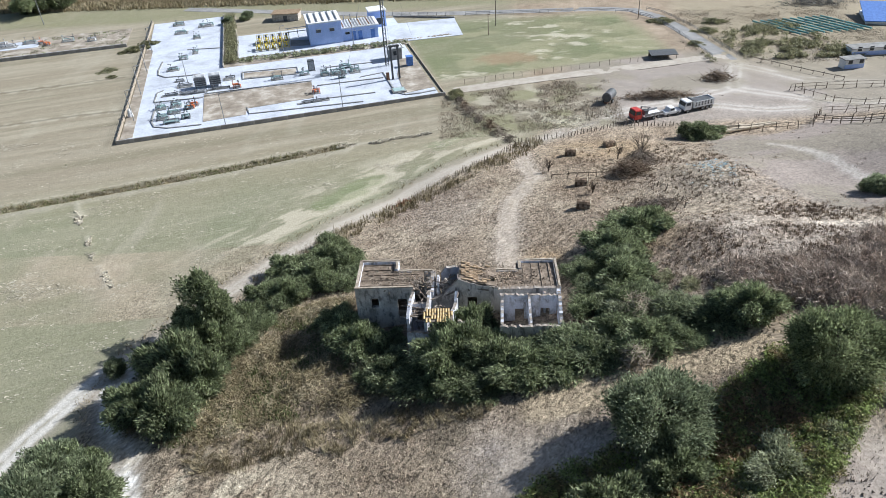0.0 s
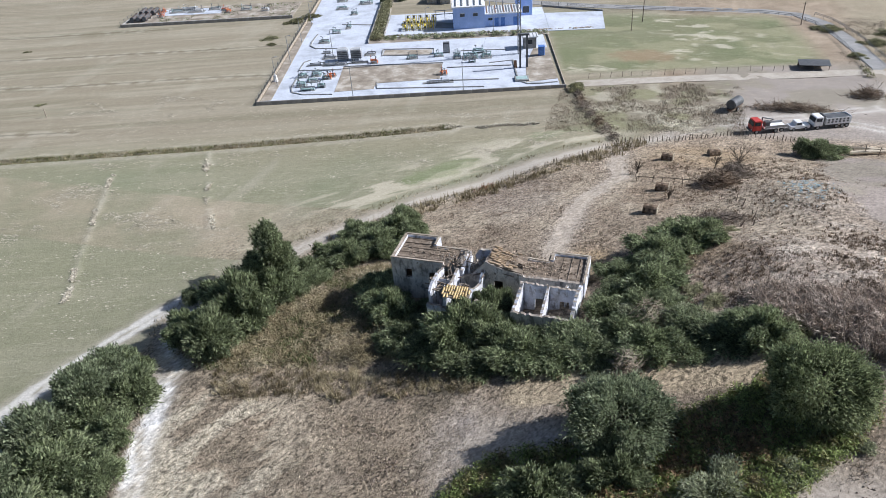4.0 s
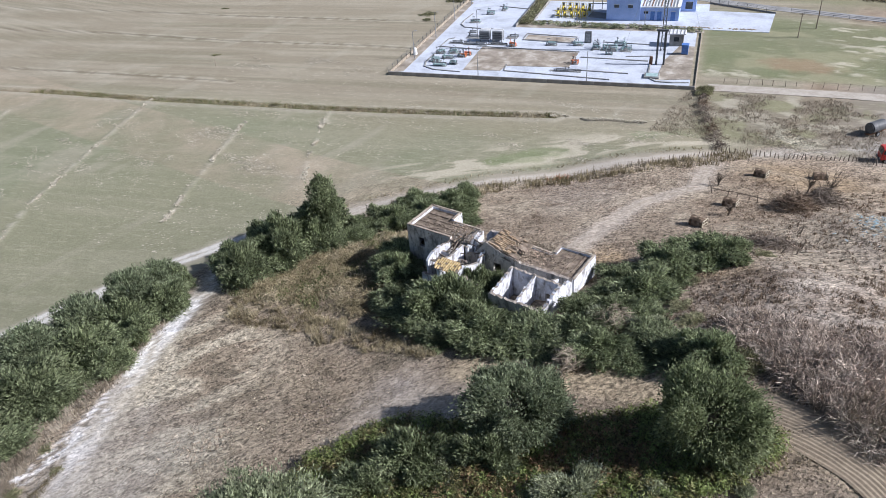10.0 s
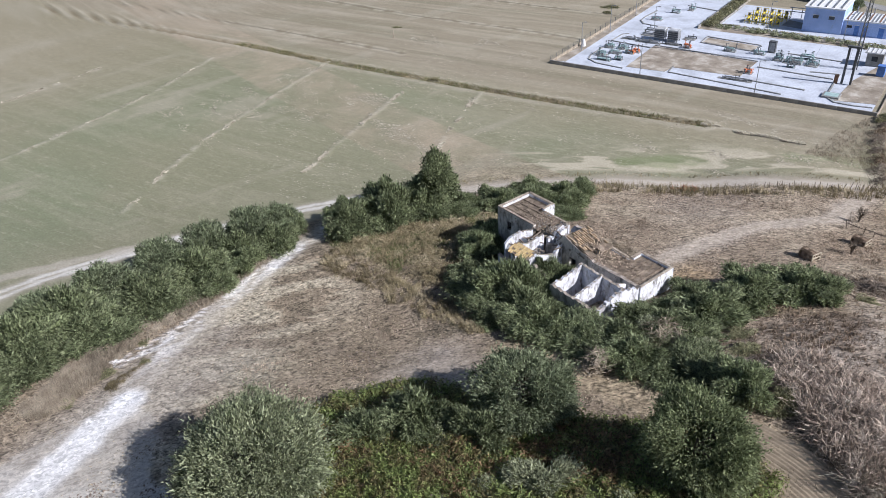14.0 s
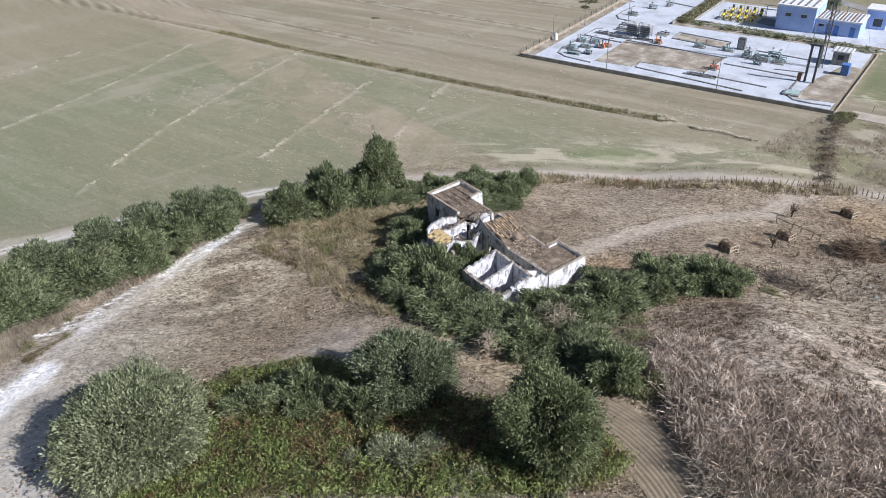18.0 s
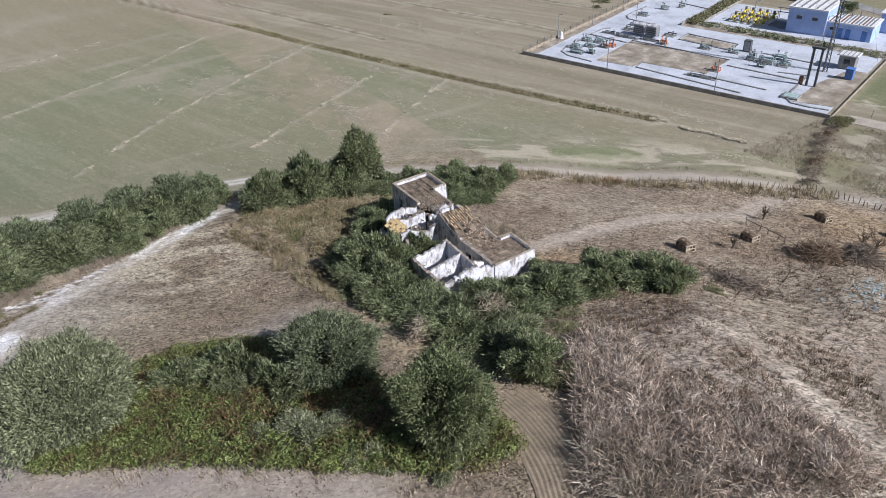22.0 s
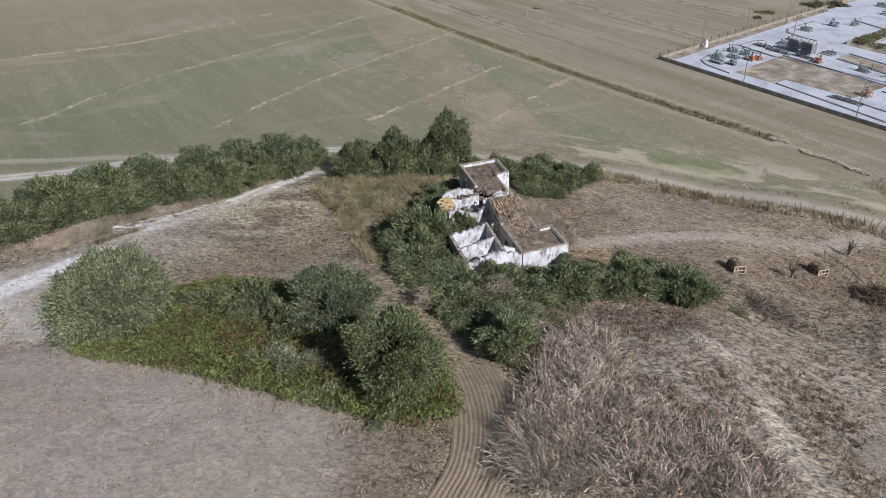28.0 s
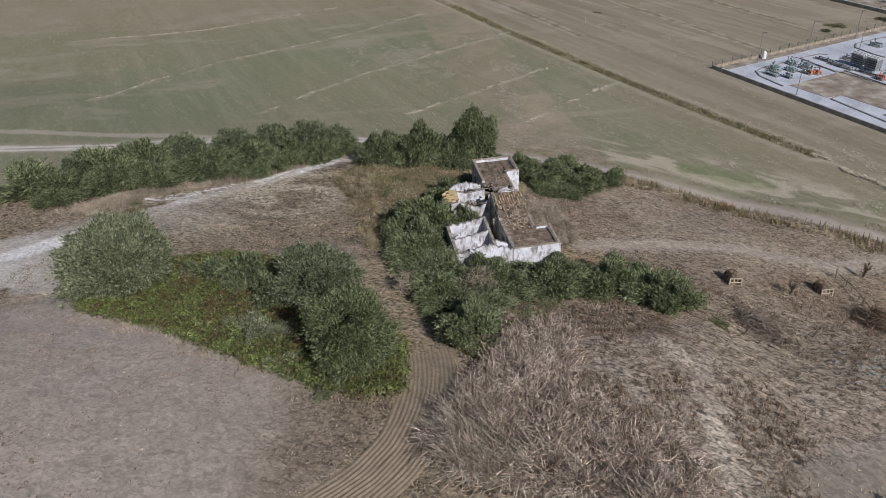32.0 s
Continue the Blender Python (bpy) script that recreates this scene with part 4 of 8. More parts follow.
# thicket in front of the house
grow("elder", [(-9.6, 47.4, 0.75, 0.44), (-8.4, 44.4, 0.81, 0.51), (-3.0, 44.2, 1.02, 1.01), (-1.0, 45.2, 0.86, 0.96), (1.4, 43.0, 0.97, 0.76), (-11.2, 48.4, 0.86, 0.79), (-13.0, 50.4, 0.75, 0.76), (-14.4, 52.6, 0.65, 0.61), (3.6, 42.2, 0.97, 0.63), (-0.8, 48.2, 0.54, 0.91)], "thicket round the ruin")
grow("cane", [(-5.4, 43.0, 0.92, 0.59), (-0.5, 48.4, 0.54, 1.11), (-1.6, 41.8, 0.81, 0.71), (6.4, 42.0, 0.97, 0.61), (0.8, 41.0, 0.75, 0.56), (-7.4, 43.0, 0.75, 0.61), (9.0, 42.6, 0.97, 0.63), (-4.4, 42.0, 0.75, 0.71)], "thicket round the ruin")
# shrubs along the bank to the east of the house
grow("elder", [(11.4, 44.6, 0.95, 0.55), (13.8, 43.0, 0.85, 0.58), (10.0, 48.0, 0.7, 0.48), (12.6, 48.4, 0.85, 0.52), (13.4, 52.8, 1.05, 0.66), (14.2, 58.6, 1.0, 0.7), (16.8, 62.0, 1.1, 0.68), (18.8, 62.6, 0.8, 0.6), (22.4, 44.0, 0.8, 0.75), (10.8, 54.8, 0.75, 0.46)], "shrubs on the bank")
grow("cane", [(15.0, 48.6, 0.85, 0.48), (17.2, 45.4, 0.9, 0.52), (12.2, 56.4, 0.8, 0.5), (19.6, 43.6, 0.85, 0.52), (15.4, 60.6, 0.6, 0.42), (16.4, 42.8, 0.75, 0.42), (11.2, 42.0, 0.75, 0.44), (10.4, 51.4, 0.75, 0.46), (15.2, 55.2, 0.7, 0.4)], "shrubs on the bank")
grow("grey", [(13.2, 46.0, 0.85, 0.66), (16.4, 47.2, 0.85, 0.6), (15.2, 44.4, 0.7, 0.6), (18.6, 45.6, 0.65, 0.5), (14.6, 50.8, 0.8, 0.5), (9.6, 45.6, 0.6, 0.5)], "shrubs on the bank")
grow("dark", [(20.4, 45.6, 0.65, 0.6)], "shrubs on the bank")
grow("olive", [(24.4, 44.8, 0.7, 0.5), (21.4, 47.4, 0.8, 0.5), (17.6, 51.4, 0.8, 0.4), (19.2, 49.4, 0.8, 0.5), (17.0, 56.6, 0.6, 0.36), (21.0, 65.0, 0.7, 0.42)], "shrubs on the bank")
# island of trees and scrub in the stubble field
grow("oak", [(24.2, 35.0, 0.93, 1.02)])
grow("mound", [(12.0, 32.6, 1.08, 1.06)])
grow("great", [(5.2, 14.8, 1.05, 1.20)])
grow("grey", [(10.2, 27.0, 1.0, 1.05), (18.8, 28.2, 1.05, 1.05), (16.4, 25.8, 0.7, 0.7), (23.2, 30.4, 0.75, 0.65), (26.6, 33.4, 0.6, 0.5)], "scrub in the stubble field")
grow("elder", [(12.6, 28.4, 0.75, 0.75), (7.6, 26.4, 0.9, 0.85), (6.4, 22.8, 0.8, 0.6)], "scrub in the stubble field")

# ---- the ruined farmhouse ----
HZ = 6.0  # foot of the walls, below ground all round


def ruin_wall(name, parent, mat, a, b, thick, top, openings=(), ragged=0.0, foot=HZ, label="", seed=0, step_len=0.24):
    """A wall from a to b (its centre line). top: (z at a, z at b) or a list of (share, z). openings: (from, to, sill, head) along it.
    ragged: how far the broken top rises and falls."""
    ax, ay = a
    bx, by = b
    L = math.hypot(bx - ax, by - ay)
    ux, uy = (bx - ax) / L, (by - ay) / L
    nx, ny = -uy * thick / 2, ux * thick / 2
    prof = top if isinstance(top, list) else [(0, top[0]), (1, top[1])]
    cuts = {0.0, L}
    n = max(1, int(L / step_len))
    cuts |= {L * i / n for i in range(n + 1)}
    cuts |= {p[0] * L for p in prof}
    for o in openings:
        cuts |= {o[0], o[1]}
    cuts = sorted(c for c in cuts if 0 <= c <= L)
    cuts = [c for i, c in enumerate(cuts) if i == 0 or c - cuts[i - 1] > 1e-4]
    rng = random.Random(seed + 5)
    zt = []
    for c in cuts:
        z = float(np.interp(c / L, [p[0] for p in prof], [p[1] for p in prof]))
        zt.append(z + ragged * (rng.random() - 0.6))
    bm = bmesh.new()

    def slab(c0, c1, z00, z01, z10, z11):
        p = []
        for c, z0, z1 in ((c0, z00, z01), (c1, z10, z11)):
            for s in (-1, 1):
                for z in (z0, z1):
                    p.append(bm.verts.new((ax + ux * c + nx * s, ay + uy * c + ny * s, z)))
        for f in ((0, 1, 3, 2), (4, 6, 7, 5), (0, 4, 5, 1), (2, 3, 7, 6), (1, 5, 7, 3), (0, 2, 6, 4)):
            bm.faces.new([p[i] for i in f])

    for (c0, z0), (c1, z1) in zip(zip(cuts, zt), zip(cuts[1:], zt[1:])):
        mid = (c0 + c1) / 2
        hole = [o for o in openings if o[0] <= mid <= o[1]]
        if hole:
            o = hole[0]
            slab(c0, c1, foot, o[2], foot, o[2])
            if min(z0, z1) > o[3] + 0.02:
                slab(c0, c1, o[3], z0, o[3], z1)
        else:
            slab(c0, c1, foot, z0, foot, z1)
    bmesh.ops.remove_doubles(bm, verts=bm.verts, dist=0.0005)
    bmesh.ops.recalc_face_normals(bm, faces=bm.faces)
    bm.normal_update()
    for f in bm.faces:
        if f.normal.z > 0.35 and f.calc_center_median().z > 9.0:
            f.material_index = 1
    ob = part(name, bm, mat, parent, label)
    ob.data.materials.append(WALL_CORE)
    return ob


def coping(parent, a, b, za, zb, w=0.20, h=0.06):
    """A flat coping course on a parapet, sunk a little into the wall."""
    a, b = Vector((*a, za)), Vector((*b, zb))
    d = (b - a).normalized()
    s = Vector((-d.y, d.x, 0)).normalized() * w / 2
    bm = bmesh.new()
    ring = []
    for p in (a, b):
        ring.append([bm.verts.new(p + s * k + Vector((0, 0, z))) for k, z in ((-1, -0.02), (1, -0.02), (1, h), (-1, h))])
    for i in range(4):
        bm.faces.new((ring[0][i], ring[1][i], ring[1][(i + 1) % 4], ring[0][(i + 1) % 4]))
    bm.faces.new(ring[0][::-1])
    bm.faces.new(ring[1])
    bmesh.ops.recalc_face_normals(bm, faces=bm.faces)
    return part("coping", bm, COPING, parent, "pale chipped stone coping")


def tile_mesh(mat, name, length=0.46, r=0.095):
    """A tapering barrel tile, hollow side down, along -y."""
    vs, fs = [], []
    for k, (y, rr) in enumerate(((0, r), (-length, r * 0.82))):
        for layer in (0, 0.016):
            for i in range(6):
                t = math.pi * i / 5
                vs.append((math.cos(t) * (rr + layer), y, math.sin(t) * (rr + layer)))
    for i in range(5):
        fs.append((6 + i, 7 + i, 19 + i, 18 + i))
        fs.append((i, 12 + i, 13 + i, 1 + i))
        fs.append((12 + i, 18 + i, 19 + i, 13 + i))
        fs.append((i, 1 + i, 7 + i, 6 + i))
    fs += [(0, 6, 18, 12), (5, 17, 23, 11)]
    me = bpy.data.meshes.new(name)
    me.from_pydata(vs, [], fs)
    me.update()
    me.materials.append(mat)
    return me


def tile_field(parent, me, origin, along, down, cols, rows, pitch=0.25, lap=0.36, keep=1.0, seed=1, worn=False):
    """Rows of barrel tiles on a slope: along the eaves and down the fall. Some have slipped or gone."""
    along, down = Vector(along).normalized(), Vector(down).normalized()
    up = down.cross(along).normalized()
    if up.z < 0:
        up = -up
    x = (-down).cross(up).normalized()
    rng = random.Random(seed)
    base = Matrix((x, -down, up)).transposed().to_4x4()
    for i in range(cols):
        for j in range(rows):
            edge = ((i + 0.5) / cols * 2 - 1) ** 2 + ((j + 0.5) / rows * 2 - 1) ** 2
            if rng.random() > keep or worn and edge > 1.25:
                continue
            p = Vector(origin) + along * (i * pitch + rng.uniform(-0.02, 0.02)) + down * (j * lap) + up * (0.02 + 0.012 * (rows - j) / rows)
            shared("roof_tile", me, parent, Matrix.Translation(p) @ base @ pose(0, 0, 0, rng.uniform(-2, 2), rng.uniform(-3, 3), rng.uniform(-5, 5)))


def slope_quad(name, parent, mat, p, thick=0.12, div=10, rough=0.04, hole=None, seed=0, label=""):
    """A roof sheet over four corners (a, b, c, d), with body, uneven, holes where hole(u, v) says so."""
    p = [Vector(q) for q in p]
    bm = bmesh.new()
    rng = random.Random(seed)
    top, bot = {}, {}
    for i in range(div + 1):
        for j in range(div + 1):
            u, v = i / div, j / div
            q = p[0].lerp(p[1], u).lerp(p[3].lerp(p[2], u), v)
            w = rough * (rng.random() - 0.5) * (0 < i < div) * (0 < j < div)
            top[i, j] = bm.verts.new(q + Vector((0, 0, w)))
            bot[i, j] = bm.verts.new(q + Vector((0, 0, -thick + w)))
    cells = {(i, j) for i in range(div) for j in range(div) if not (hole and hole((i + 0.5) / div, (j + 0.5) / div))}
    for i, j in cells:
        bm.faces.new((top[i, j], top[i + 1, j], top[i + 1, j + 1], top[i, j + 1]))
        bm.faces.new((bot[i, j], bot[i, j + 1], bot[i + 1, j + 1], bot[i + 1, j]))
        for di, dj, e in ((-1, 0, ((0, 0), (0, 1))), (1, 0, ((1, 1), (1, 0))), (0, -1, ((1, 0), (0, 0))), (0, 1, ((0, 1), (1, 1)))):
            if (i + di, j + dj) not in cells:
                (e0, e1), (f0, f1) = e
                bm.faces.new((top[i + e0, j + e1], top[i + f0, j + f1], bot[i + f0, j + f1], bot[i + e0, j + e1]))
    bmesh.ops.delete(bm, geom=[v for v in bm.verts if not v.link_faces], context="VERTS")
    bmesh.ops.recalc_face_normals(bm, faces=bm.faces)
    return part(name, bm, mat, parent, label)


def rubble_heap(name, parent, cx, cy, z, rx, ry, h, n, size, mat, seed):
    """A heap of broken blocks in one mesh."""
    rng = random.Random(seed)
    bm = bmesh.new()
    for _ in range(n):
        u, v = rng.gauss(0, 0.45), rng.gauss(0, 0.45)
        zz = z + h * max(0, 1 - u * u - v * v) * rng.random()
        s = size * rng.uniform(0.4, 1.2)
        m = Matrix.Translation((cx + u * rx, cy + v * ry, zz)) @ pose(0, 0, 0, rng.uniform(0, 360), rng.uniform(0, 360), rng.uniform(0, 360))
        box(bm, -s / 2, s / 2, -s * 0.3, s * 0.3, -s * 0.2, s * 0.2, 0, m)
    return tagged(part(name, bm, mat, parent), kind="stuff")


def farmhouse():
    h = thing("ruined_farmhouse", pose(0, 0, 0), "roofless one-storey farmhouse ruin with stained whitewashed walls", "ruin")
    ZL, ZR = 11.05, 10.65
    X0, X1, YF, YR, YM = -11.85, 7.6, 51.1, 55.8, 54.35
    T = 0.34
    i = T / 2
    # west block
    ruin_wall("wall", h, PLASTER_GREY, (X0, YF + i), (-6.3, YF + i), T, (ZL, ZL - 0.02), [(1.45, 2.15, 8.75, 9.85), (3.95, 4.85, 7.4, 9.7)], 0.03, label="grey rendered front wall with a small window and a door", seed=1)
    ruin_wall("wall", h, PLASTER, (X0 + i, YF + T), (X0 + i, YR - T), T, (ZL, ZL), (), 0.03, seed=2)
    ruin_wall("wall", h, PLASTER, (X0, YR - i), (-7.95, YR - i), T, (ZL, ZL), (), 0.03, seed=3)
    ruin_wall("wall", h, PLASTER, (-8.16, YR - T), (-8.16, YM), T, (ZL, ZL - 0.1), (), 0.03, label="white plastered parapet step", seed=4)
    ruin_wall("wall", h, PLASTER, (-7.95, YM - i), (-4.3, YM - i), T, (ZL - 0.25, ZL - 0.35), (), 0.12, seed=5)
    for a, b in (((X0 - 0.02, YF + 0.12), (-6.3, YF + 0.12)), ((X0 + 0.12, YF + 0.25), (X0 + 0.12, YR)), ((X0, YR - 0.12), (-7.95, YR - 0.12)), ((-8.08, YR - 0.25), (-8.08, YM - 0.2)), ((-7.9, YM - 0.12), (-4.6, YM - 0.12))):
        low = 0.26 if a[1] < 55 and b[1] < 55 and a[0] < -7 and a[1] > 52 else 0.0
        coping(h, a, b, ZL - low, ZL - low)
    slope_quad("roof", h, ROOF_DIRT, [(X0 + 0.3, YF + 0.3, ZL - 0.30), (-5.4, YF + 0.05, ZL - 0.28), (-5.4, YR - 0.3, ZL - 0.34), (X0 + 0.3, YR - 0.3, ZL - 0.34)], 0.22, 14, 0.10, lambda u, v: u > 0.55 and v > 0.70 or u > 0.9 and v < 0.35, 3, "flat roof of cracked screed under dirt and dry moss")
    for k in range(5):
        y = YF + 0.75 + 0.85 * k
        bm = box(bmesh.new(), X0 + 0.45, (-6.0 if y < YM - 0.6 else -8.45), y, y + 0.10, ZL - 0.34, ZL - 0.235, 0.03)
        part("roof_seam", bm, ROOF_DIRT, h)
    # the fallen middle: broken cross walls and the blue room
    ruin_wall("wall", h, PLASTER, (-4.55, YF + 0.3), (-4.55, YM - T), 0.28, [(0, 10.3), (0.3, 10.0), (0.55, 10.9), (1, 10.8)], (), 0.45, label="broken white cross wall", seed=6)
    ruin_wall("wall", h, PLASTER, (-4.0, YF + 1.1), (-4.0, YM - 0.8), 0.22, [(0, 10.0), (0.5, 10.9), (1, 10.6)], (), 0.4, seed=16)
    ruin_wall("wall", h, PLASTER_BLUE, (-3.75, YM - i), (-1.75, YM - i), T, [(0, 10.5), (0.25, 11.15), (0.7, 11.25), (1, 10.7)], (), 0.2, label="wall of a fallen room in pale blue limewash", seed=7)
    ruin_wall("wall", h, PLASTER_BLUE, (-1.95, YF + T), (-1.95, YM - T), 0.30, [(0, 11.55), (0.5, 11.6), (1, 11.35)], (), 0.25, label="ridge wall, blue on its inner face", seed=8)
    ruin_wall("wall", h, PLASTER_GREY, (-4.5, YF + i), (1.75, YF + i), T, [(0, 9.6), (0.16, 10.0), (0.30, 11.0), (0.40, 11.85), (0.70, 11.1), (1, 10.75)], [(3.3, 4.2, 7.4, 9.7)], 0.10, label="front gable wall, grey and cracked", seed=9)
    # east block
    ruin_wall("wall", h, PLASTER_GREY, (1.75, YF + i), (X1 - T, YF + i), T, (ZR - 0.1, ZR - 0.1), [(1.0, 1.9, 7.4, 9.7), (3.4, 4.3, 7.4, 9.7)], 0.08, seed=10)
    ruin_wall("wall", h, PLASTER, (X1 - i, YF), (X1 - i, YR), T, (ZR, ZR), (), 0.03, label="sunlit white end wall with grey stains", seed=11)
    ruin_wall("wall", h, PLASTER, (3.75, YR - i), (X1 - T, YR - i), T, (ZR, ZR), (), 0.03, seed=12)
    ruin_wall("wall", h, PLASTER, (3.96, YM), (3.96, YR - T), T, (ZR, ZR), (), 0.03, seed=13)
    ruin_wall("wall", h, PLASTER, (-1.7, YM - i), (3.75, YM - i), T, [(0, 11.2), (0.45, 10.75), (1, 10.5)], (), 0.08, seed=14)
    for a, b in (((X1 - 0.12, YF + 0.1), (X1 - 0.12, YR)), ((3.75, YR - 0.12), (X1 - 0.25, YR - 0.12)), ((3.90, YM - 0.1), (3.90, YR - 0.25))):
        coping(h, a, b, ZR, ZR)
    coping(h, (0.9, YM - 0.12), (3.75, YM - 0.12), 10.72, 10.5)
    slope_quad("roof", h, ROOF_DIRT, [(1.4, YF + 0.02, ZR - 0.12), (X1 - 0.3, YF + 0.02, ZR - 0.20), (X1 - 0.3, YR - 0.3, ZR - 0.26), (1.4, YR - 0.3, ZR - 0.2)], 0.22, 16, 0.10, lambda u, v: u < 0.40 and v > 0.66, 5, "flat roof with parallel seams under dirt")
    for k in range(5):
        x = 3.4 + 0.82 * k
        bm = box(bmesh.new(), x, x + 0.09, YF + 0.4, (YM - 0.5 if x < 4.2 else YR - 0.45), ZR - 0.27, ZR - 0.135, 0.03)
        part("roof_seam", bm, ROOF_DIRT, h)
    # what is left of the tiled gable over the middle
    g = slope_quad("tiled_roof", h, ROOF_DIRT, [(-1.9, YF + 0.1, 11.72), (1.6, YF + 0.1, 10.85), (1.6, YM - 0.1, 10.75), (-1.9, YM - 0.1, 11.62)], 0.16, 14, 0.05, lambda u, v: u > 0.8 and 0.2 < v < 0.5, 7, "collapsing tiled slope with dirt and gaps")
    me = tile_mesh(TILE, "roof_tile")
    tile_field(g, me, (-1.75, YF + 0.25, 11.72), (0, 1, -0.03), (3.5, 0, -0.87), 12, 4, 0.255, 0.40, 0.72, 4)
    tile_field(g, me, (-0.2, YF + 0.25, 11.34), (0, 1, -0.03), (3.5, 0, -0.87), 12, 3, 0.255, 0.40, 0.30, 14)
    # beams and laths of the fallen roof
    rng = random.Random(77)
    me = None
    for k in range(34):
        x, y = rng.uniform(-6.0, -0.2), rng.uniform(50.2, 54.0)
        if k >= 22:
            x, y = rng.uniform(-6.4, -4.9), rng.uniform(47.6, 50.6)
        L = rng.uniform(0.9, 2.6)
        m = pose(x, y, rng.uniform(10.1, 10.75) - (0.5 if k >= 22 else 0), rng.uniform(-22, 22), rng.uniform(-20, 20), rng.choice((0, 90, 70, 20, 110)) + rng.uniform(-18, 18)) @ Matrix.Diagonal((L, 1, 1, 1))
        if me is None:
            b = boxed("fallen_beam", h, OLD_WOOD, -0.5, 0.5, -0.05, 0.05, -0.05, 0.05, 0.0)
            b.matrix_basis = m
            me = b.data
        else:
            shared("fallen_beam", me, h, m)
    rubble_heap("rubble", h, -3.1, 52.6, 9.6, 1.0, 1.3, 1.2, 260, 0.22, RUBBLE, 41)
    rubble_heap("rubble", h, -3.9, 49.4, 9.0, 1.2, 1.2, 1.0, 160, 0.22, WALL_CORE, 42)
    rubble_heap("rubble", h, -0.2, 53.0, 11.15, 1.5, 1.3, 0.2, 150, 0.16, LITTER, 43)
    rubble_heap("rubble", h, 6.2, 47.5, 8.2, 0.9, 1.4, 0.6, 80, 0.22, WALL_CORE, 44)
    rubble_heap("roof_litter", h, -8.8, 53.2, ZL - 0.30, 2.8, 2.0, 0.10, 110, 0.16, ROOF_DIRT, 11)
    rubble_heap("roof_litter", h, 4.6, 53.0, ZR - 0.18, 2.8, 2.0, 0.10, 120, 0.16, ROOF_DIRT, 12)
    rubble_heap("roof_litter", h, 2.6, 53.0, ZR - 0.16, 2.2, 1.8, 0.12, 320, 0.15, LITTER, 15)
    rubble_heap("roof_litter", h, -6.0, 53.0, ZL - 0.30, 1.8, 1.6, 0.12, 200, 0.14, LITTER, 16)
    rubble_heap("roof_litter", h, -6.2, 52.2, ZL - 0.3, 0.9, 1.4, 0.2, 80, 0.15, WALL_CORE, 13)
    # east wing: two roofless rooms
    ZW = 10.75
    ruin_wall("wall", h, PLASTER_GREY, (1.65, 45.72), (7.2, 45.72), 0.30, (ZW - 0.15, ZW - 0.2), (), 0.22, label="front wall of the roofless rooms, rubble showing", seed=20)
    ruin_wall("wall", h, PLASTER, (7.05, 45.87), (7.3, 51.1), 0.30, [(0, ZW - 0.1), (0.2, ZW + 0.1), (0.42, ZW + 0.42), (0.66, ZW + 0.4), (0.8, ZW + 0.12), (1, 10.6)], [(3.4, 3.9, 9.0, 9.6)], 0.34, label="stained white end wall of the wing", seed=21)
    ruin_wall("wall", h, PLASTER, (1.86, 45.87), (2.0, 49.3), 0.28, [(0, ZW - 0.1), (0.5, 10.9), (1, 11.3)], (), 0.25, seed=22)
    ruin_wall("wall", h, PLASTER, (4.40, 45.87), (4.46, 49.3), 0.22, [(0, ZW - 0.15), (0.6, 10.95), (1, 11.25)], (), 0.2, label="white partition wall between the rooms", seed=23)
    ruin_wall("wall", h, PLASTER, (1.8, 49.48), (7.0, 49.48), 0.28, (11.25, 11.0), [(1.4, 2.25, 7.4, 9.55), (3.75, 4.6, 7.4, 9.55)], 0.22, label="back wall of the roofless rooms with two doorways", seed=24)
    ruin_wall("wall", h, PLASTER, (6.0, 49.7), (6.0, 50.9), 0.22, (11.0, 10.4), (), 0.1, seed=25)
    bm = box(bmesh.new(), 1.9, 6.9, 45.9, 51.0, 7.0, 8.15)
    part("floor", bm, ROOF_DIRT, h, "dirt floor strewn with rubble")
    bm = box(bmesh.new(), -11.5, 7.3, 51.4, 54.2, 7.0, 7.95)
    part("floor", bm, ROOF_DIRT, h, "dirt floor strewn with rubble")
    rubble_heap("rubble", h, 3.0, 47.5, 8.15, 1.0, 1.3, 0.5, 60, 0.3, RUBBLE, 1)
    rubble_heap("rubble", h, 5.7, 47.6, 8.15, 1.0, 1.3, 0.5, 60, 0.3, RUBBLE, 2)
    rubble_heap("rubble", h, -3.0, 52.8, 8.0, 0.9, 1.0, 1.1, 90, 0.3, RUBBLE, 3)
    rubble_heap("rubble", h, 1.2, 52.4, 10.75, 1.7, 1.4, 0.15, 190, 0.13, LITTER, 4)
    rubble_heap("rubble", h, -4.9, 52.4, 10.6, 0.5, 1.1, 0.3, 60, 0.18, WALL_CORE, 5)
    # west lean-to with what is left of its yellow tiles
    ruin_wall("wall", h, PLASTER, (-6.62, 47.4), (-6.3, 50.9), 0.26, [(0, 10.3), (0.2, 10.8), (0.6, 11.0), (1, 10.6)], (), 0.3, label="white end wall of the lean-to", seed=30)
    ruin_wall("wall", h, PLASTER, (-6.5, 49.6), (-4.9, 49.6), 0.26, (10.3, 10.4), [(0.5, 1.1, 8.2, 9.8)], 0.1, seed=31)
    ruin_wall("wall", h, PLASTER, (-5.0, 46.9), (-4.75, 51.0), 0.26, [(0, 10.66), (0.22, 10.85), (0.5, 10.5), (1, 10.8)], (), 0.05, seed=32)
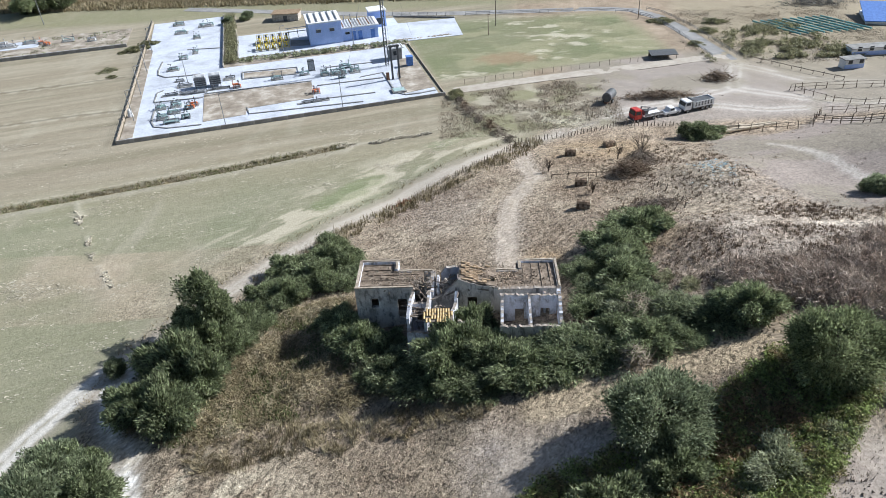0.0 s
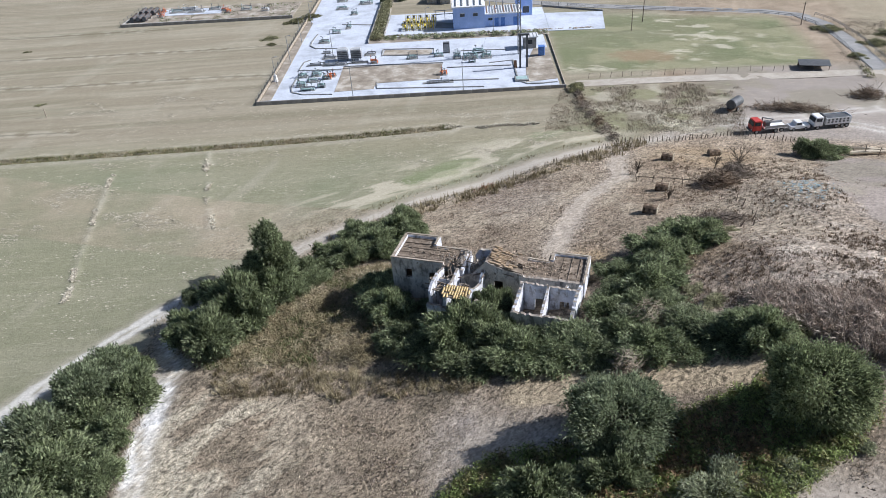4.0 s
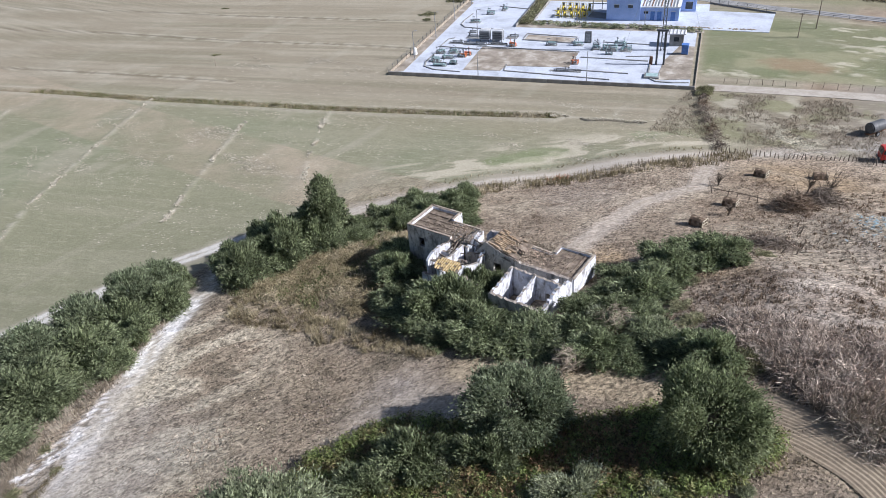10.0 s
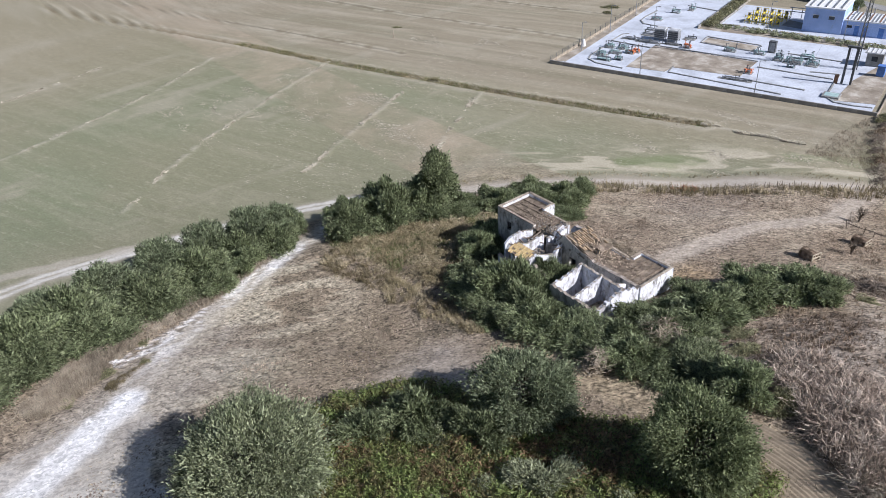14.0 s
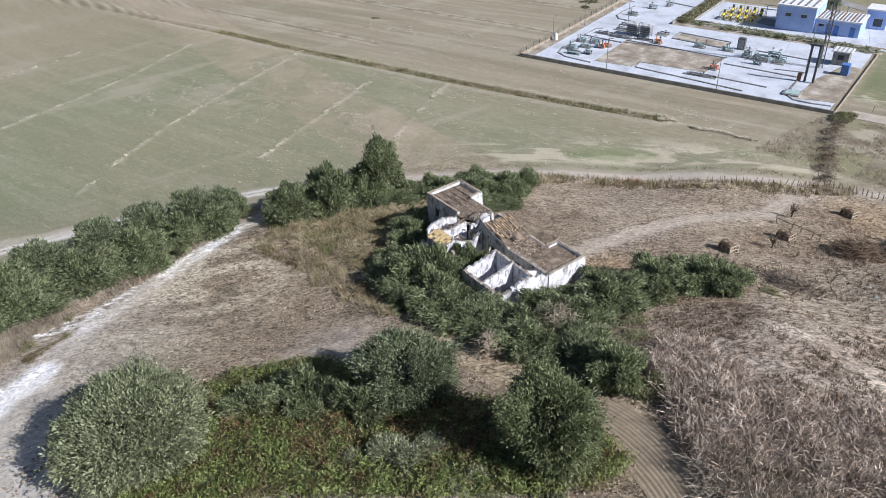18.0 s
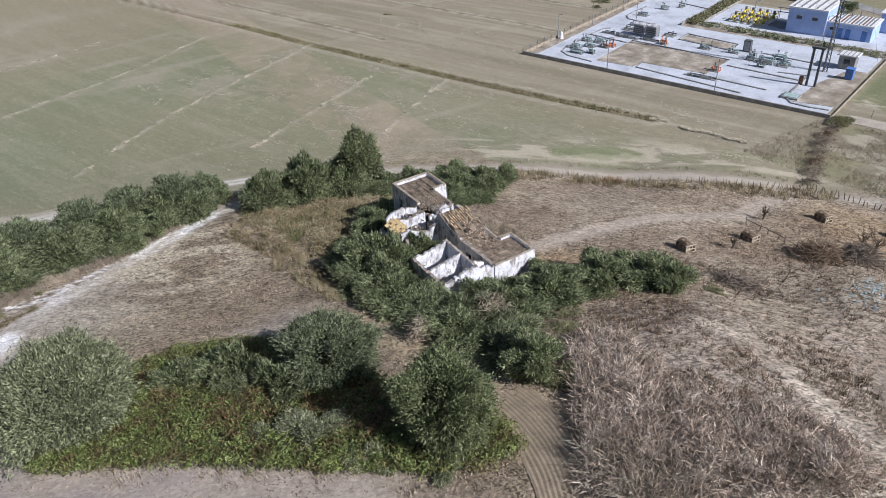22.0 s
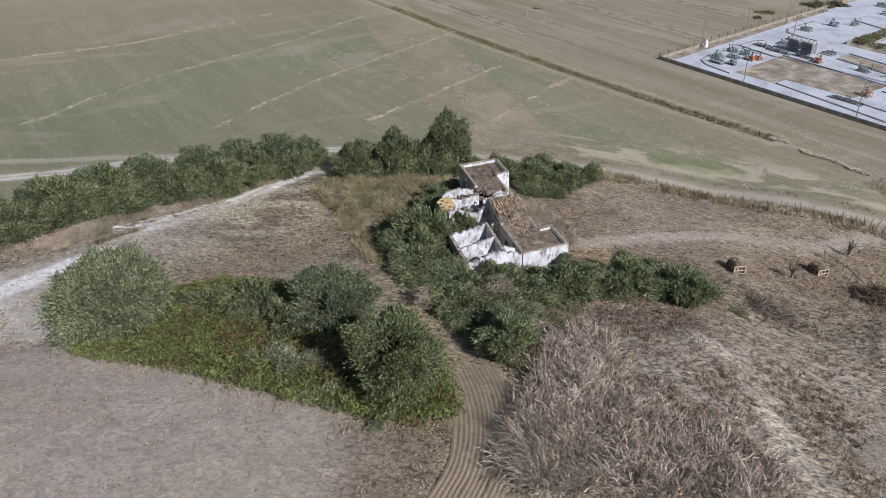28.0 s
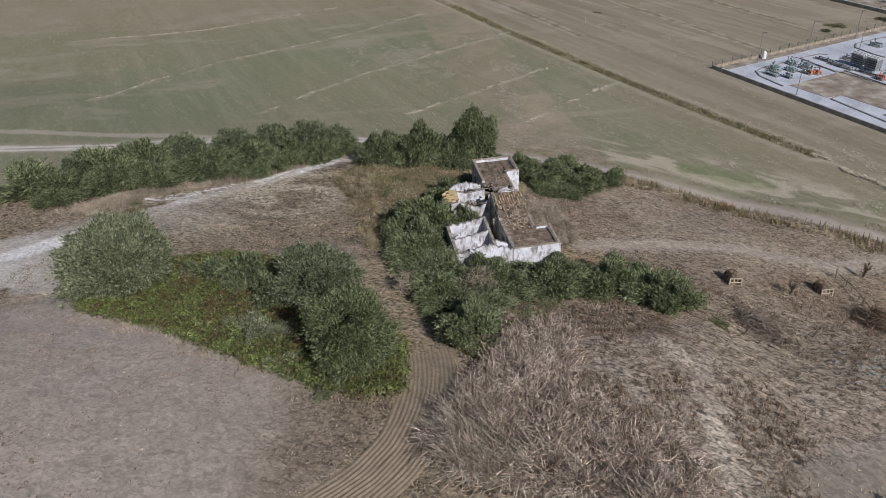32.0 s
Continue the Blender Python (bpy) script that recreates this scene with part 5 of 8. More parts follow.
    ruin_wall("wall", h, PLASTER, (-2.62, 46.9), (-2.2, 51.0), 0.28, [(0, 10.66), (0.24, 10.85), (0.5, 10.3), (0.75, 10.0), (1, 11.0)], (), 0.05, label="tall broken wall stump in peeling whitewash", seed=33)
    ruin_wall("wall", h, PLASTER, (-6.7, 46.7), (-1.6, 46.7), 0.30, [(0, 9.5), (0.4, 9.2), (1, 9.4)], (), 0.25, seed=34)
    ruin_wall("wall", h, PLASTER_GREY, (-2.1, 47.2), (-0.4, 47.2), 0.34, (10.2, 9.7), (), 0.2, seed=35)
    y = slope_quad("lean_to_roof", h, OLD_WOOD, [(-5.2, 46.4, 10.72), (-2.5, 46.4, 10.72), (-2.5, 47.8, 11.0), (-5.2, 47.8, 11.0)], 0.08, 8, 0.02, lambda u, v: (2 * u - 1) ** 2 + (2 * v - 1) ** 2 > 1.2, 8, "patch of lean-to roof under yellow lichened tiles")
    me = tile_mesh(TILE_YELLOW, "yellow_tile")
    tile_field(y, me, (-5.08, 47.8, 11.0), (1, 0, 0), (0, -1.4, -0.28), 11, 4, 0.245, 0.36, 0.84, 6, True)
    return h


farmhouse()

# ---- grasses and stalks ----
def blades(name, x, y, mat, label, category, blades_each=4, height=0.4, lean=0.35, width=0.03, spread_r=0.2, seed=0, parent=None, zlift=0.0, bend=0.0, way=None):
    """Thin pointed blades at the given places, as one object of stuff."""
    rng = np.random.default_rng(seed)
    x, y = np.repeat(x, blades_each), np.repeat(y, blades_each)
    n = len(x)
    x, y = x + rng.normal(size=n) * spread_r, y + rng.normal(size=n) * spread_r
    z = land(x, y) - 0.05 + zlift
    h = height * (0.5 + 0.9 * rng.random(n))
    a = rng.random(n) * 2 * np.pi if lean < 0.9 else 14 * fnoise(x, y, 6, 97) + rng.normal(size=n) * 0.9
    if way is not None:
        a = way + rng.normal(size=n) * 0.45
    d = np.stack([np.cos(a), np.sin(a), 0 * a], 1)
    side = np.stack([-d[:, 1], d[:, 0], 0 * a], 1) * (width * (0.6 + 0.8 * rng.random(n)))[:, None]
    base = np.stack([x, y, z], 1)
    ln = np.clip(lean * (0.15 + 0.85 * rng.random(n)) + bend, 0, 0.97)
    tip = base + d * (h * ln)[:, None] + np.array((0, 0, 1.0)) * (h * np.sqrt(np.clip(1 - ln * ln, 0.05, 1)))[:, None]
    ob = tri_cloud(name, np.stack([base - side, base + side, tip], 1), mat)
    return tagged(ob, label, category, kind="stuff")


def tangle(name, x, y, mat, label, category, each, length, height, width, seed, upright=0.45):
    """Dry stalks bent and fallen every way over one another, as one object of stuff."""
    rng = np.random.default_rng(seed)
    x, y = np.repeat(x, each), np.repeat(y, each)
    n = len(x)
    x, y = x + rng.normal(size=n) * 0.4, y + rng.normal(size=n) * 0.4
    swell = 0.35 + 1.1 * step(0.3, 0.75, fnoise(x, y, 2.2, seed))
    a = np.stack([x, y, land(x, y) + height * swell * rng.random(n) ** 1.3], 1)
    d = rng.normal(size=(n, 3)) * np.array((1, 1, upright)) + np.array((0, 0, 0.15))
    d /= np.linalg.norm(d, axis=1)[:, None]
    L = length * (0.4 + 0.9 * rng.random((n, 1)))
    b = a + d * L * 0.55
    c = b + (d + rng.normal(size=(n, 3)) * 0.25 + np.array((0, 0, -0.3))) * L * 0.45
    s = np.cross(d, rng.normal(size=(n, 3)))
    s *= (width * (0.6 + 0.8 * rng.random(n)) / (np.linalg.norm(s, axis=1) + 1e-6))[:, None]
    tris = np.concatenate([np.stack([a - s, a + s, b], 1), np.stack([b - s, b + s, c], 1)])
    return tagged(tri_cloud(name, tris, mat), label, category, kind="stuff")


def scatter(n, x0, x1, y0, y1, keep, seed):
    rng = np.random.default_rng(seed)
    x, y = rng.uniform(x0, x1, n), rng.uniform(y0, y1, n)
    k = rng.random(n) < keep(x, y)
    return x[k], y[k]


def litter(name, x, y, mat, label, size, tilt, seed, lift=0.0, way=None):
    """Small tilted flakes of stubble and clods lying on the ground, as one object of stuff."""
    rng = np.random.default_rng(seed)
    n = len(x)
    s = size * (0.4 + 1.2 * rng.random((n, 1)) ** 1.5)
    a = rng.random(n) * 2 * np.pi
    if way is not None:
        a = way + rng.normal(size=n) * 0.3
    u = np.stack([np.cos(a), np.sin(a), tilt * rng.normal(size=n)], 1) * s
    v = np.stack([-np.sin(a), np.cos(a), 2 * tilt * rng.normal(size=n)], 1) * s * (0.10 + 0.16 * rng.random((n, 1)))
    c = np.stack([x, y, land(x, y) + lift + 0.10 * rng.random(n)], 1)
    return tagged(tri_cloud(name, np.stack([c - u * 0.5 - v * 0.6, c + u * 0.5, c - u * 0.4 + v * 0.9], 1), mat), label, "litter", kind="stuff")


def hill_ground(x, y):
    """Where the rough hill is open ground: off the house, the tracks and the smooth yard."""
    return (land(x, y) > 1.4) * (1 - 0.8 * step(6.5, 4.0, np.hypot((x - 19) / 1.6, y - 95.5))) * off_house(x, y) * (near_line(x, y, TRACK) > 2.0) * (near_line(x, y, CART) > 1.0) * (near_line(x, y, MOWN) > 2.0) * (near_line(x, y, [(27.3, 59.3), (31, 58.6), (34.3, 57), (39.6, 56.3), (44, 54.5)]) > 0.9 + 1.6 * (fnoise(x, y, 2, 63) - 0.5)) * (1 - 0.92 * step(28, 35, x - 0.1 * (y - 66)) * step(62, 70, y)) * (1 - 0.85 * step(6, 2, near_line(x, y, [(-2, -4), (-9, 3), (-13, 12), (-16, 20)])))


bare_part = lambda x, y: 1 - 0.95 * step(42, 31, y + 0.10 * x) * step(2, 10, x + 0.2 * y)
x, y = scatter(620000, -32, 62, 2, 103, lambda x, y: hill_ground(x, y) * bare_part(x, y) * (0.25 + 0.75 * step(0.36, 0.6, fnoise(x, y, 5, 61))) * step(110, 85, y + 0 * x), 5)
k = np.random.default_rng(4).random(len(x)) > np.maximum(0.6 * step(44, 38, y) * step(20, 10, near_line(x, y, TRACK)), 0.72 * step(17, 22, x) * step(47, 52, y))
x, y = x[k], y[k]
k = y < 44
litter("stubble_litter", x[~k], y[~k], LITTER, "grey-brown stubble and clods strewn over the hill", 0.14, 0.4, 6)
litter("stubble_litter", x[k], y[k], LITTER_TAN, "tan stubble strewn over the ploughed field", 0.14, 0.4, 7)
# tall brown grass between the track and the house
BROWN = [(-31, 41), (-27, 37.5), (-20, 39.5), (-13, 41), (-6, 42.5), (-9, 47), (-13, 50), (-14, 57), (-21, 58), (-27, 53), (-27, 46)]
x, y = scatter(14000, -34, -2, 34, 60, lambda x, y: in_poly(x + 3 * (fnoise(x, y, 4, 81) - 0.5), y + 4 * (fnoise(x, y, 4, 82) - 0.5), BROWN) * off_house(x, y) * (0.25 + 0.75 * step(0.35, 0.6, fnoise(x, y, 2.5, 83))), 1)
tangle("tall_dry_grass", x, y, BROWN_GRASS, "dense brown tall dry grass beside the ruin", "grass", 14, 0.75, 0.6, 0.03, 2, 0.7)
x, y = scatter(6500, -30, -3, 37, 58, lambda x, y: in_poly(x, y, BROWN) * off_house(x, y) * step(0.44, 0.62, fnoise(x, y, 5, 84)), 18)
blades("green_weeds", x, y, GREEN_GRASS, "green weeds among the dry grass", "weeds", 7, 0.5, 0.8, 0.05, 0.25, 19)
# dead reeds on the bank
x, y = scatter(26000, 19, 44, 38, 56, lambda x, y: in_poly(x + 3 * (fnoise(x, y, 4, 85) - 0.5), y + 3 * (fnoise(x, y, 4, 86) - 0.5), REEDS) * (0.2 + 0.8 * step(0.34, 0.58, fnoise(x, y, 3, 51))), 3)
tangle("dead_reeds", x, y, REED, "thick stand of dead bleached reeds on the bank", "reeds", 11, 1.25, 0.6, 0.026, 4, 0.75)
x, y = scatter(9000, 20, 42, 38, 54, lambda x, y: in_poly(x, y, REEDS) * step(5.5, 1.5, near_line(x, y, REEDS[:5])) * step(0.35, 0.6, fnoise(x, y, 3, 52)), 23)
blades("dead_reeds", x, y, REED, "tall grey-brown reed stalks standing on the bank", "reeds", 5, 1.35, 0.85, 0.028, 0.45, 24)
x, y = scatter(2600, 28, 42, 38, 52, lambda x, y: in_poly(x, y, REEDS) * (near_line(x, y, [(31.5, 42.5), (35, 42.2), (38, 46.5), (39.5, 50)]) + 2 * (fnoise(x, y, 2, 53) - 0.5) < 1.7) * step(0.4, 0.6, fnoise(x, y, 2.2, 54)), 64)
blades("fallen_reeds", x, y, PALE_STRAW, "long bleached reed stalks fanned out over the bank", "reeds", 5, 2.3, 0.95, 0.04, 0.35, 65, way=-1.2, bend=0.25)
# straw swaths left on the plain
for s in SWATHS:
    xs, ys = [p[0] for p in s], [p[1] for p in s]
    x, y = scatter(130000, min(xs) - 1, max(xs) + 1, min(ys) - 1, max(ys) + 1, lambda x, y: (near_line(x + 1.6 * (fnoise(x, y, 3.5, 93) - 0.5), y + 1.6 * (fnoise(x, y, 3.5, 95) - 0.5), s) < 0.34) * step(0.44, 0.56, fnoise(x, y, 2.6, 94)), 50)
    litter("cut_straw", x, y, PALE_STRAW, "line of cut straw left on the mown plain", 0.46, 0.25, 51, 0.05)
# raked ridges of soil along the mown path
rng_m = np.random.default_rng(33)
px, py = np.array([p[0] for p in MOWN[:7]]), np.array([p[1] for p in MOWN[:7]])
run = np.concatenate([[0], np.cumsum(np.hypot(np.diff(px), np.diff(py)))])
s = np.arange(0, run[-1], 0.22)
cx, cy = (np.convolve(np.pad(np.interp(s, run, v), 9, "edge"), np.ones(19) / 19, "valid") for v in (px, py))
ang = np.arctan2(np.gradient(cy), np.gradient(cx))
tris = []
for k in range(-6, 7):
    o = 0.3 * k + 0.10 * (vnoise(s, 0 * s + k, 1.4, 5) - 0.5)
    hgt = 0.022 * vnoise(s, 0 * s + 3 * k, 0.7, 6) * (np.abs(k) < 4 + 4 * vnoise(s, 0 * s, 5, 8)) + 0.01
    ridge = [np.stack([cx - np.sin(ang) * (o + q), cy + np.cos(ang) * (o + q)], 1) for q in (-0.16, 0.0, 0.16)]
    lo, top, hi = (np.concatenate([r, (land(r[:, 0], r[:, 1]) + e)[:, None]], 1) for r, e in zip(ridge, (0.012, 0.03 + hgt, 0.012)))
    # worn away towards both ends
    keep = rng_m.random(len(s) - 1) > np.maximum(step(run[-1] - 4, run[-1], s[:-1]), step(6, 0, s[:-1]))
    for u, v in ((lo, top), (top, hi)):
        tris += [np.stack([u[:-1], u[1:], v[1:]], 1)[keep], np.stack([u[:-1], v[1:], v[:-1]], 1)[keep]]
tagged(tri_cloud("soil_ridges", np.concatenate(tris), RAKED), "raked ridges of tan soil along the mown path", "soil", kind="stuff")
# clods in the bare field, dark tussocks over the mound
x, y = scatter(34000, -6, 42, -8, 30, lambda x, y: hill_ground(x, y) * (1 - in_poly(x, y, [(9.5, 11.5), (0.5, 17), (0, 24), (3, 30), (10, 32), (18, 36), (28, 38.2), (25.5, 31.2), (13, 17)])) * step(0.48, 0.64, fnoise(x, y, 2.2, 64)), 58)
rng_c = np.random.default_rng(59)
c = np.stack([x, y, land(x, y) - 0.02], 1)
r = (0.04 + 0.11 * rng_c.random(len(x)) ** 2)[:, None]
t = rng_c.random(len(x)) * 6.283
foot = [c + r * np.stack([np.cos(t + k * 2.094), np.sin(t + k * 2.094), 0 * t], 1) for k in range(3)]
peak = c + r * np.stack([0 * t, 0 * t, 0.5 + 0.7 * rng_c.random(len(t))], 1)
tagged(tri_cloud("soil_clods", np.concatenate([np.stack([foot[k], foot[(k + 1) % 3], peak], 1) for k in range(3)]), CLOD), "dry clods scattered over the bare field", "clods", kind="stuff")
x, y = scatter(15000, 14, 62, 44, 96, lambda x, y: hill_ground(x, y) * (1 - in_poly(x, y, REEDS)) * (1 - in_poly(x, y, PADDOCK)) * (1 - 0.5 * step(60, 66, y)) * (0.25 + 0.75 * step(0.38, 0.6, fnoise(x, y, 6, 66))) * 0.8, 60)
blades("dry_tussocks", x, y, DEAD_BRUSH, "small dark dead tussocks dotted over the mound", "tussocks", 14, 0.32, 0.8, 0.03, 0.13, 61)
# straw tufts on the hill, thickest on the mound
x, y = scatter(34000, -30, 62, 16, 103, lambda x, y: hill_ground(x, y) * bare_part(x, y) * (0.05 + 0.95 * step(0.45, 0.65, fnoise(x, y, 4, 62))) * (0.5 - 0.15 * step(12, 22, x)), 25)
blades("straw_tufts", x, y, LITTER, "low dry tufts over the rough ground", "grass", 12, 0.27, 0.88, 0.028, 0.2, 26)
# rank growth along the track's east verge
x, y = scatter(16000, -34, 14, 36, 106, lambda x, y: (near_line(x, y, [(-27.5, 63), (-17, 76), (-6, 86.5), (6, 97), (9, 102)]) < 1.9) * (y > 66) * (0.3 + 0.7 * step(0.35, 0.55, fnoise(x, y, 2, 87))), 7)
blades("verge_grass", x, y, BROWN_GRASS, "rank dry weeds along the track verge", "grass", 8, 0.85, 0.65, 0.036, 0.25, 8)
x, y = scatter(6500, -36, 0, -6, 42, lambda x, y: (near_line(x, y, [(-19, 3), (-23, 9), (-26, 18), (-30, 27), (-33.4, 34)]) < 2.4) * (0.25 + 0.75 * step(0.35, 0.55, fnoise(x, y, 2, 88))), 9)
blades("verge_grass", x, y, STRAW, "bleached weeds between the track and the hedge", "grass", 5, 0.6, 0.75, 0.04, 0.25, 10)
# leaning pale tufts round the tall grass and at the hedge's foot
for path, wide, n, high, seed in (([(-25, 38.8), (-22.8, 35.6), (-18.7, 37.6), (-11.2, 38.2), (-5.9, 39.2), (-1, 39.4)], 1.7, 420, 0.62, 67), ([(-34, 33.5), (-29, 27), (-26.8, 21.3), (-25.4, 17.8), (-24.6, 13)], 1.3, 620, 0.62, 69), ([(-21, 20), (-18.6, 14.6), (-17, 10.4)], 0.8, 500, 0.4, 71), ([(-24, 12), (-22, 9), (-19, 5)], 2.0, 900, 0.5, 73)):
    xs, ys = [p[0] for p in path], [p[1] for p in path]
    x, y = scatter(n * 8, min(xs) - 2, max(xs) + 2, min(ys) - 2, max(ys) + 2, lambda x, y: (near_line(x, y, path) < wide * (0.4 + 1.2 * fnoise(x, y, 2.5, seed))) * (near_line(x, y, TRACK) > 1.5) * 0.3, seed)
    blades("straw_clumps", x, y, STRAW if seed in (69, 73) else BROWN_GRASS, "leaning clumps of pale dry grass", "grass", 26, high, 0.93, 0.022, 0.16, seed + 1)
# weeds bordering the plain beside the track
x, y = scatter(14000, -46, 8, 36, 104, lambda x, y: (np.abs(near_line(x, y, TRACK) - 2.5) < 0.7) * (x < np.interp(y, (40, 47, 53.5, 65.5, 78.5, 89.5, 99.5), (-33, -37, -36.5, -29, -19, -8, 4))) * 0.8, 29)
blades("verge_grass", x, y, BROWN_GRASS, "dry weeds on the plain side of the track", "grass", 4, 0.4, 0.8, 0.04, 0.2, 30)
# low bramble cover in the stubble field
BRAMBLE = [(9.5, 11.5), (0.5, 17), (0, 24), (3, 30), (10, 32), (18, 36), (22, 39), (28, 38.2), (28.6, 35.5), (25.5, 31.2), (19, 24.2), (13, 17)]
x, y = scatter(11000, -2, 30, 8, 42, lambda x, y: in_poly(x, y, BRAMBLE), 11)


def bramble(name, x, y, mat, label, height, leaf, per, seed):
    rng = np.random.default_rng(seed)
    h = height * (0.35 + 0.9 * fnoise(x, y, 3.0, 71))
    c = np.stack([x, y, land(x, y) + h * 0.75, 0.35 + 0.3 * rng.random(len(x))], 1)
    ob = tri_cloud(name, crown_quads(rng, c, len(x) * per, leaf, 2.2), mat)
    return tagged(ob, label, "brambles", kind="stuff")


bramble("bramble_cover", x, y, LEAF_BRAMBLE, "low green bramble cover with brown patches", 0.95, 0.105, 32, 12)
x, y = scatter(2600, 2, 30, 12, 40, lambda x, y: in_poly(x, y, BRAMBLE) * np.maximum(np.hypot(x - 13.6, y - 25.6) + 2.5 * (fnoise(x, y, 2, 72) - 0.5) < 2.6, (np.hypot(x - 18.6, y - 32.5) + 3 * (fnoise(x, y, 2, 73) - 0.5) < 3.0) | (fnoise(x, y, 3, 74) > 0.68)), 62)
bramble("withered_brambles", x, y, LEAF_BROWN, "withered brown brambles among the green", 1.15, 0.11, 30, 63)
x, y = scatter(2500, -2, 30, 8, 42, lambda x, y: (near_line(x, y, BRAMBLE[-5:]) < 1.6), 13)
blades("fringe_grass", x, y, STRAW, "dry grass fringe round the scrub", "grass", 12, 0.3, 0.75, 0.028, 0.3, 14)
# weeds on the ditch banks and old swaths
x, y = scatter(60000, -130, -20, 65, 107, lambda x, y: (near_line(x, y, DITCH) < 1.5) * (near_line(x, y, DITCH) > 0.3) * 0.8, 15)
blades("ditch_weeds", x, y, BROWN_GRASS, "dry weeds along the ditch", "grass", 4, 0.42, 0.7, 0.045, 0.2, 16)
k = fnoise(x, y, 5, 95) > 0.46
blades("green_weeds", x[k], y[k], GREEN_GRASS, "green weeds growing in the ditch", "weeds", 3, 0.36, 0.7, 0.05, 0.2, 17)
# bleached straw flecks over the near plain
x, y = scatter(230000, -100, 6, 40, 112, lambda x, y: (land(x, y) < 0.9) * (near_line(x, y, TRACK) > 2.2) * step(0.50, 0.62, fnoise(x * 0.5 + y * 0.15, y, 2.4, 96)) * (0.15 + 0.85 * step(0.45, 0.6, fnoise(x, y, 14, 98))), 52)
litter("straw_flecks", x, y, PALE_STRAW, "bleached straw flecks on the mown plain", 0.36, 0.1, 53, -0.03, way=0.31)
# rough grass east of the works' corner
x, y = scatter(9000, -6, 26, 106, 131, lambda x, y: (near_line(x, y, [(-3.6, 128.6), (8, 131.6), (18.3, 134.2)]) > 2.4) * (near_line(x, y, TRACK) > 2.6) * step(0.42, 0.58, fnoise(x, y, 4, 105)), 106)
blades("rough_grass", x, y, STRAW, "rough dry grass in front of the works", "grass", 6, 0.3, 0.85, 0.035, 0.25, 107)
# dead stalks heaped behind the house
x, y = scatter(2600, -10, 5, 56, 62, lambda x, y: in_poly(x + 2 * (fnoise(x, y, 2, 99) - 0.5), y, [(-8.5, 56.4), (-3, 55.2), (3, 57.4), (3.5, 58.6), (-2, 60.5), (-9, 60)]), 54)
tangle("dead_stalks", x, y, STRAW, "pale dead stalks heaped behind the ruin", "stalks", 10, 0.9, 0.4, 0.03, 55)
x, y = scatter(420, -12, -6, 72, 92, lambda x, y: near_line(x, y, [(-12.0, 82.6), (-9.8, 84.8)]) < 0.7, 56)
blades("red_weeds", x, y, RED_WEED, "reddish dry dock weeds beside the track", "weeds", 6, 0.7, 0.5, 0.05, 0.2, 57)

# ---- the gas works on the plain ----
TURN = math.degrees(math.atan2(PU.y, PU.x))


def works(a, b, z=0.0, turn=0.0):
    x, y = plant_xy(a, b)
    return pose(x, y, z, 0, 0, TURN + turn)


def plate(name, pts, z0, z1, mat, label, category, kind="structure", parent=None):
    """A flat slab over a polygon in the works' axes."""
    bm = bmesh.new()
    top = [bm.verts.new((*plant_xy(a, b), z1)) for a, b in pts]
    bot = [bm.verts.new((*plant_xy(a, b), z0)) for a, b in pts]
    bm.faces.new(top)
    for i in range(len(pts)):
        j = (i + 1) % len(pts)
        bm.faces.new((top[i], bot[i], bot[j], top[j]))
    bmesh.ops.recalc_face_normals(bm, faces=bm.faces)
    ob = part(name, bm, mat, parent)
    if parent is None:
        tagged(ob, label, category, kind=kind)
    elif label:
        ob["label"] = label
    return ob


def ribbon(name, pts, width, z, mat, label, category, height=0.12, world_xy=False, drape=False, closed=False, kind="structure", step_len=None, wob=0.0):
    """A band with body along a line: kerb, road or low wall."""
    p = [Vector((*(q if world_xy else plant_xy(*q)), 0)) for q in pts]
    if closed:
        p.append(p[0])
    if step_len:
        q = [p[0]]
        for u, v in zip(p, p[1:]):
            n = max(1, int((v - u).length / step_len))
            q += [u.lerp(v, (i + 1) / n) for i in range(n)]
        p = q
    bm = bmesh.new()
    rings = []
    rng = random.Random(len(p))
    for i, c in enumerate(p):
        d = (p[min(i + 1, len(p) - 1)] - p[max(i - 1, 0)]).normalized()
        s = Vector((-d.y, d.x, 0)) * width / 2
        l, r = c + s * (1 + rng.uniform(-wob, wob)), c - s * (1 + rng.uniform(-wob, wob))
        zl, zr = (land1(l.x, l.y), land1(r.x, r.y)) if drape else (0, 0)
        rings.append([bm.verts.new((v.x, v.y, zz + k)) for v, zz, k in ((l, zl, z - 0.3), (l, zl, z + height), (r, zr, z + height), (r, zr, z - 0.3))])
    for u, v in zip(rings, rings[1:]):
        for i in range(4):
            bm.faces.new((u[i], u[(i + 1) % 4], v[(i + 1) % 4], v[i]))
    bm.faces.new(rings[0])
    bm.faces.new(rings[-1][::-1])
    bmesh.ops.recalc_face_normals(bm, faces=bm.faces)
    return tagged(part(name, bm, mat, None), label, category, kind=kind)


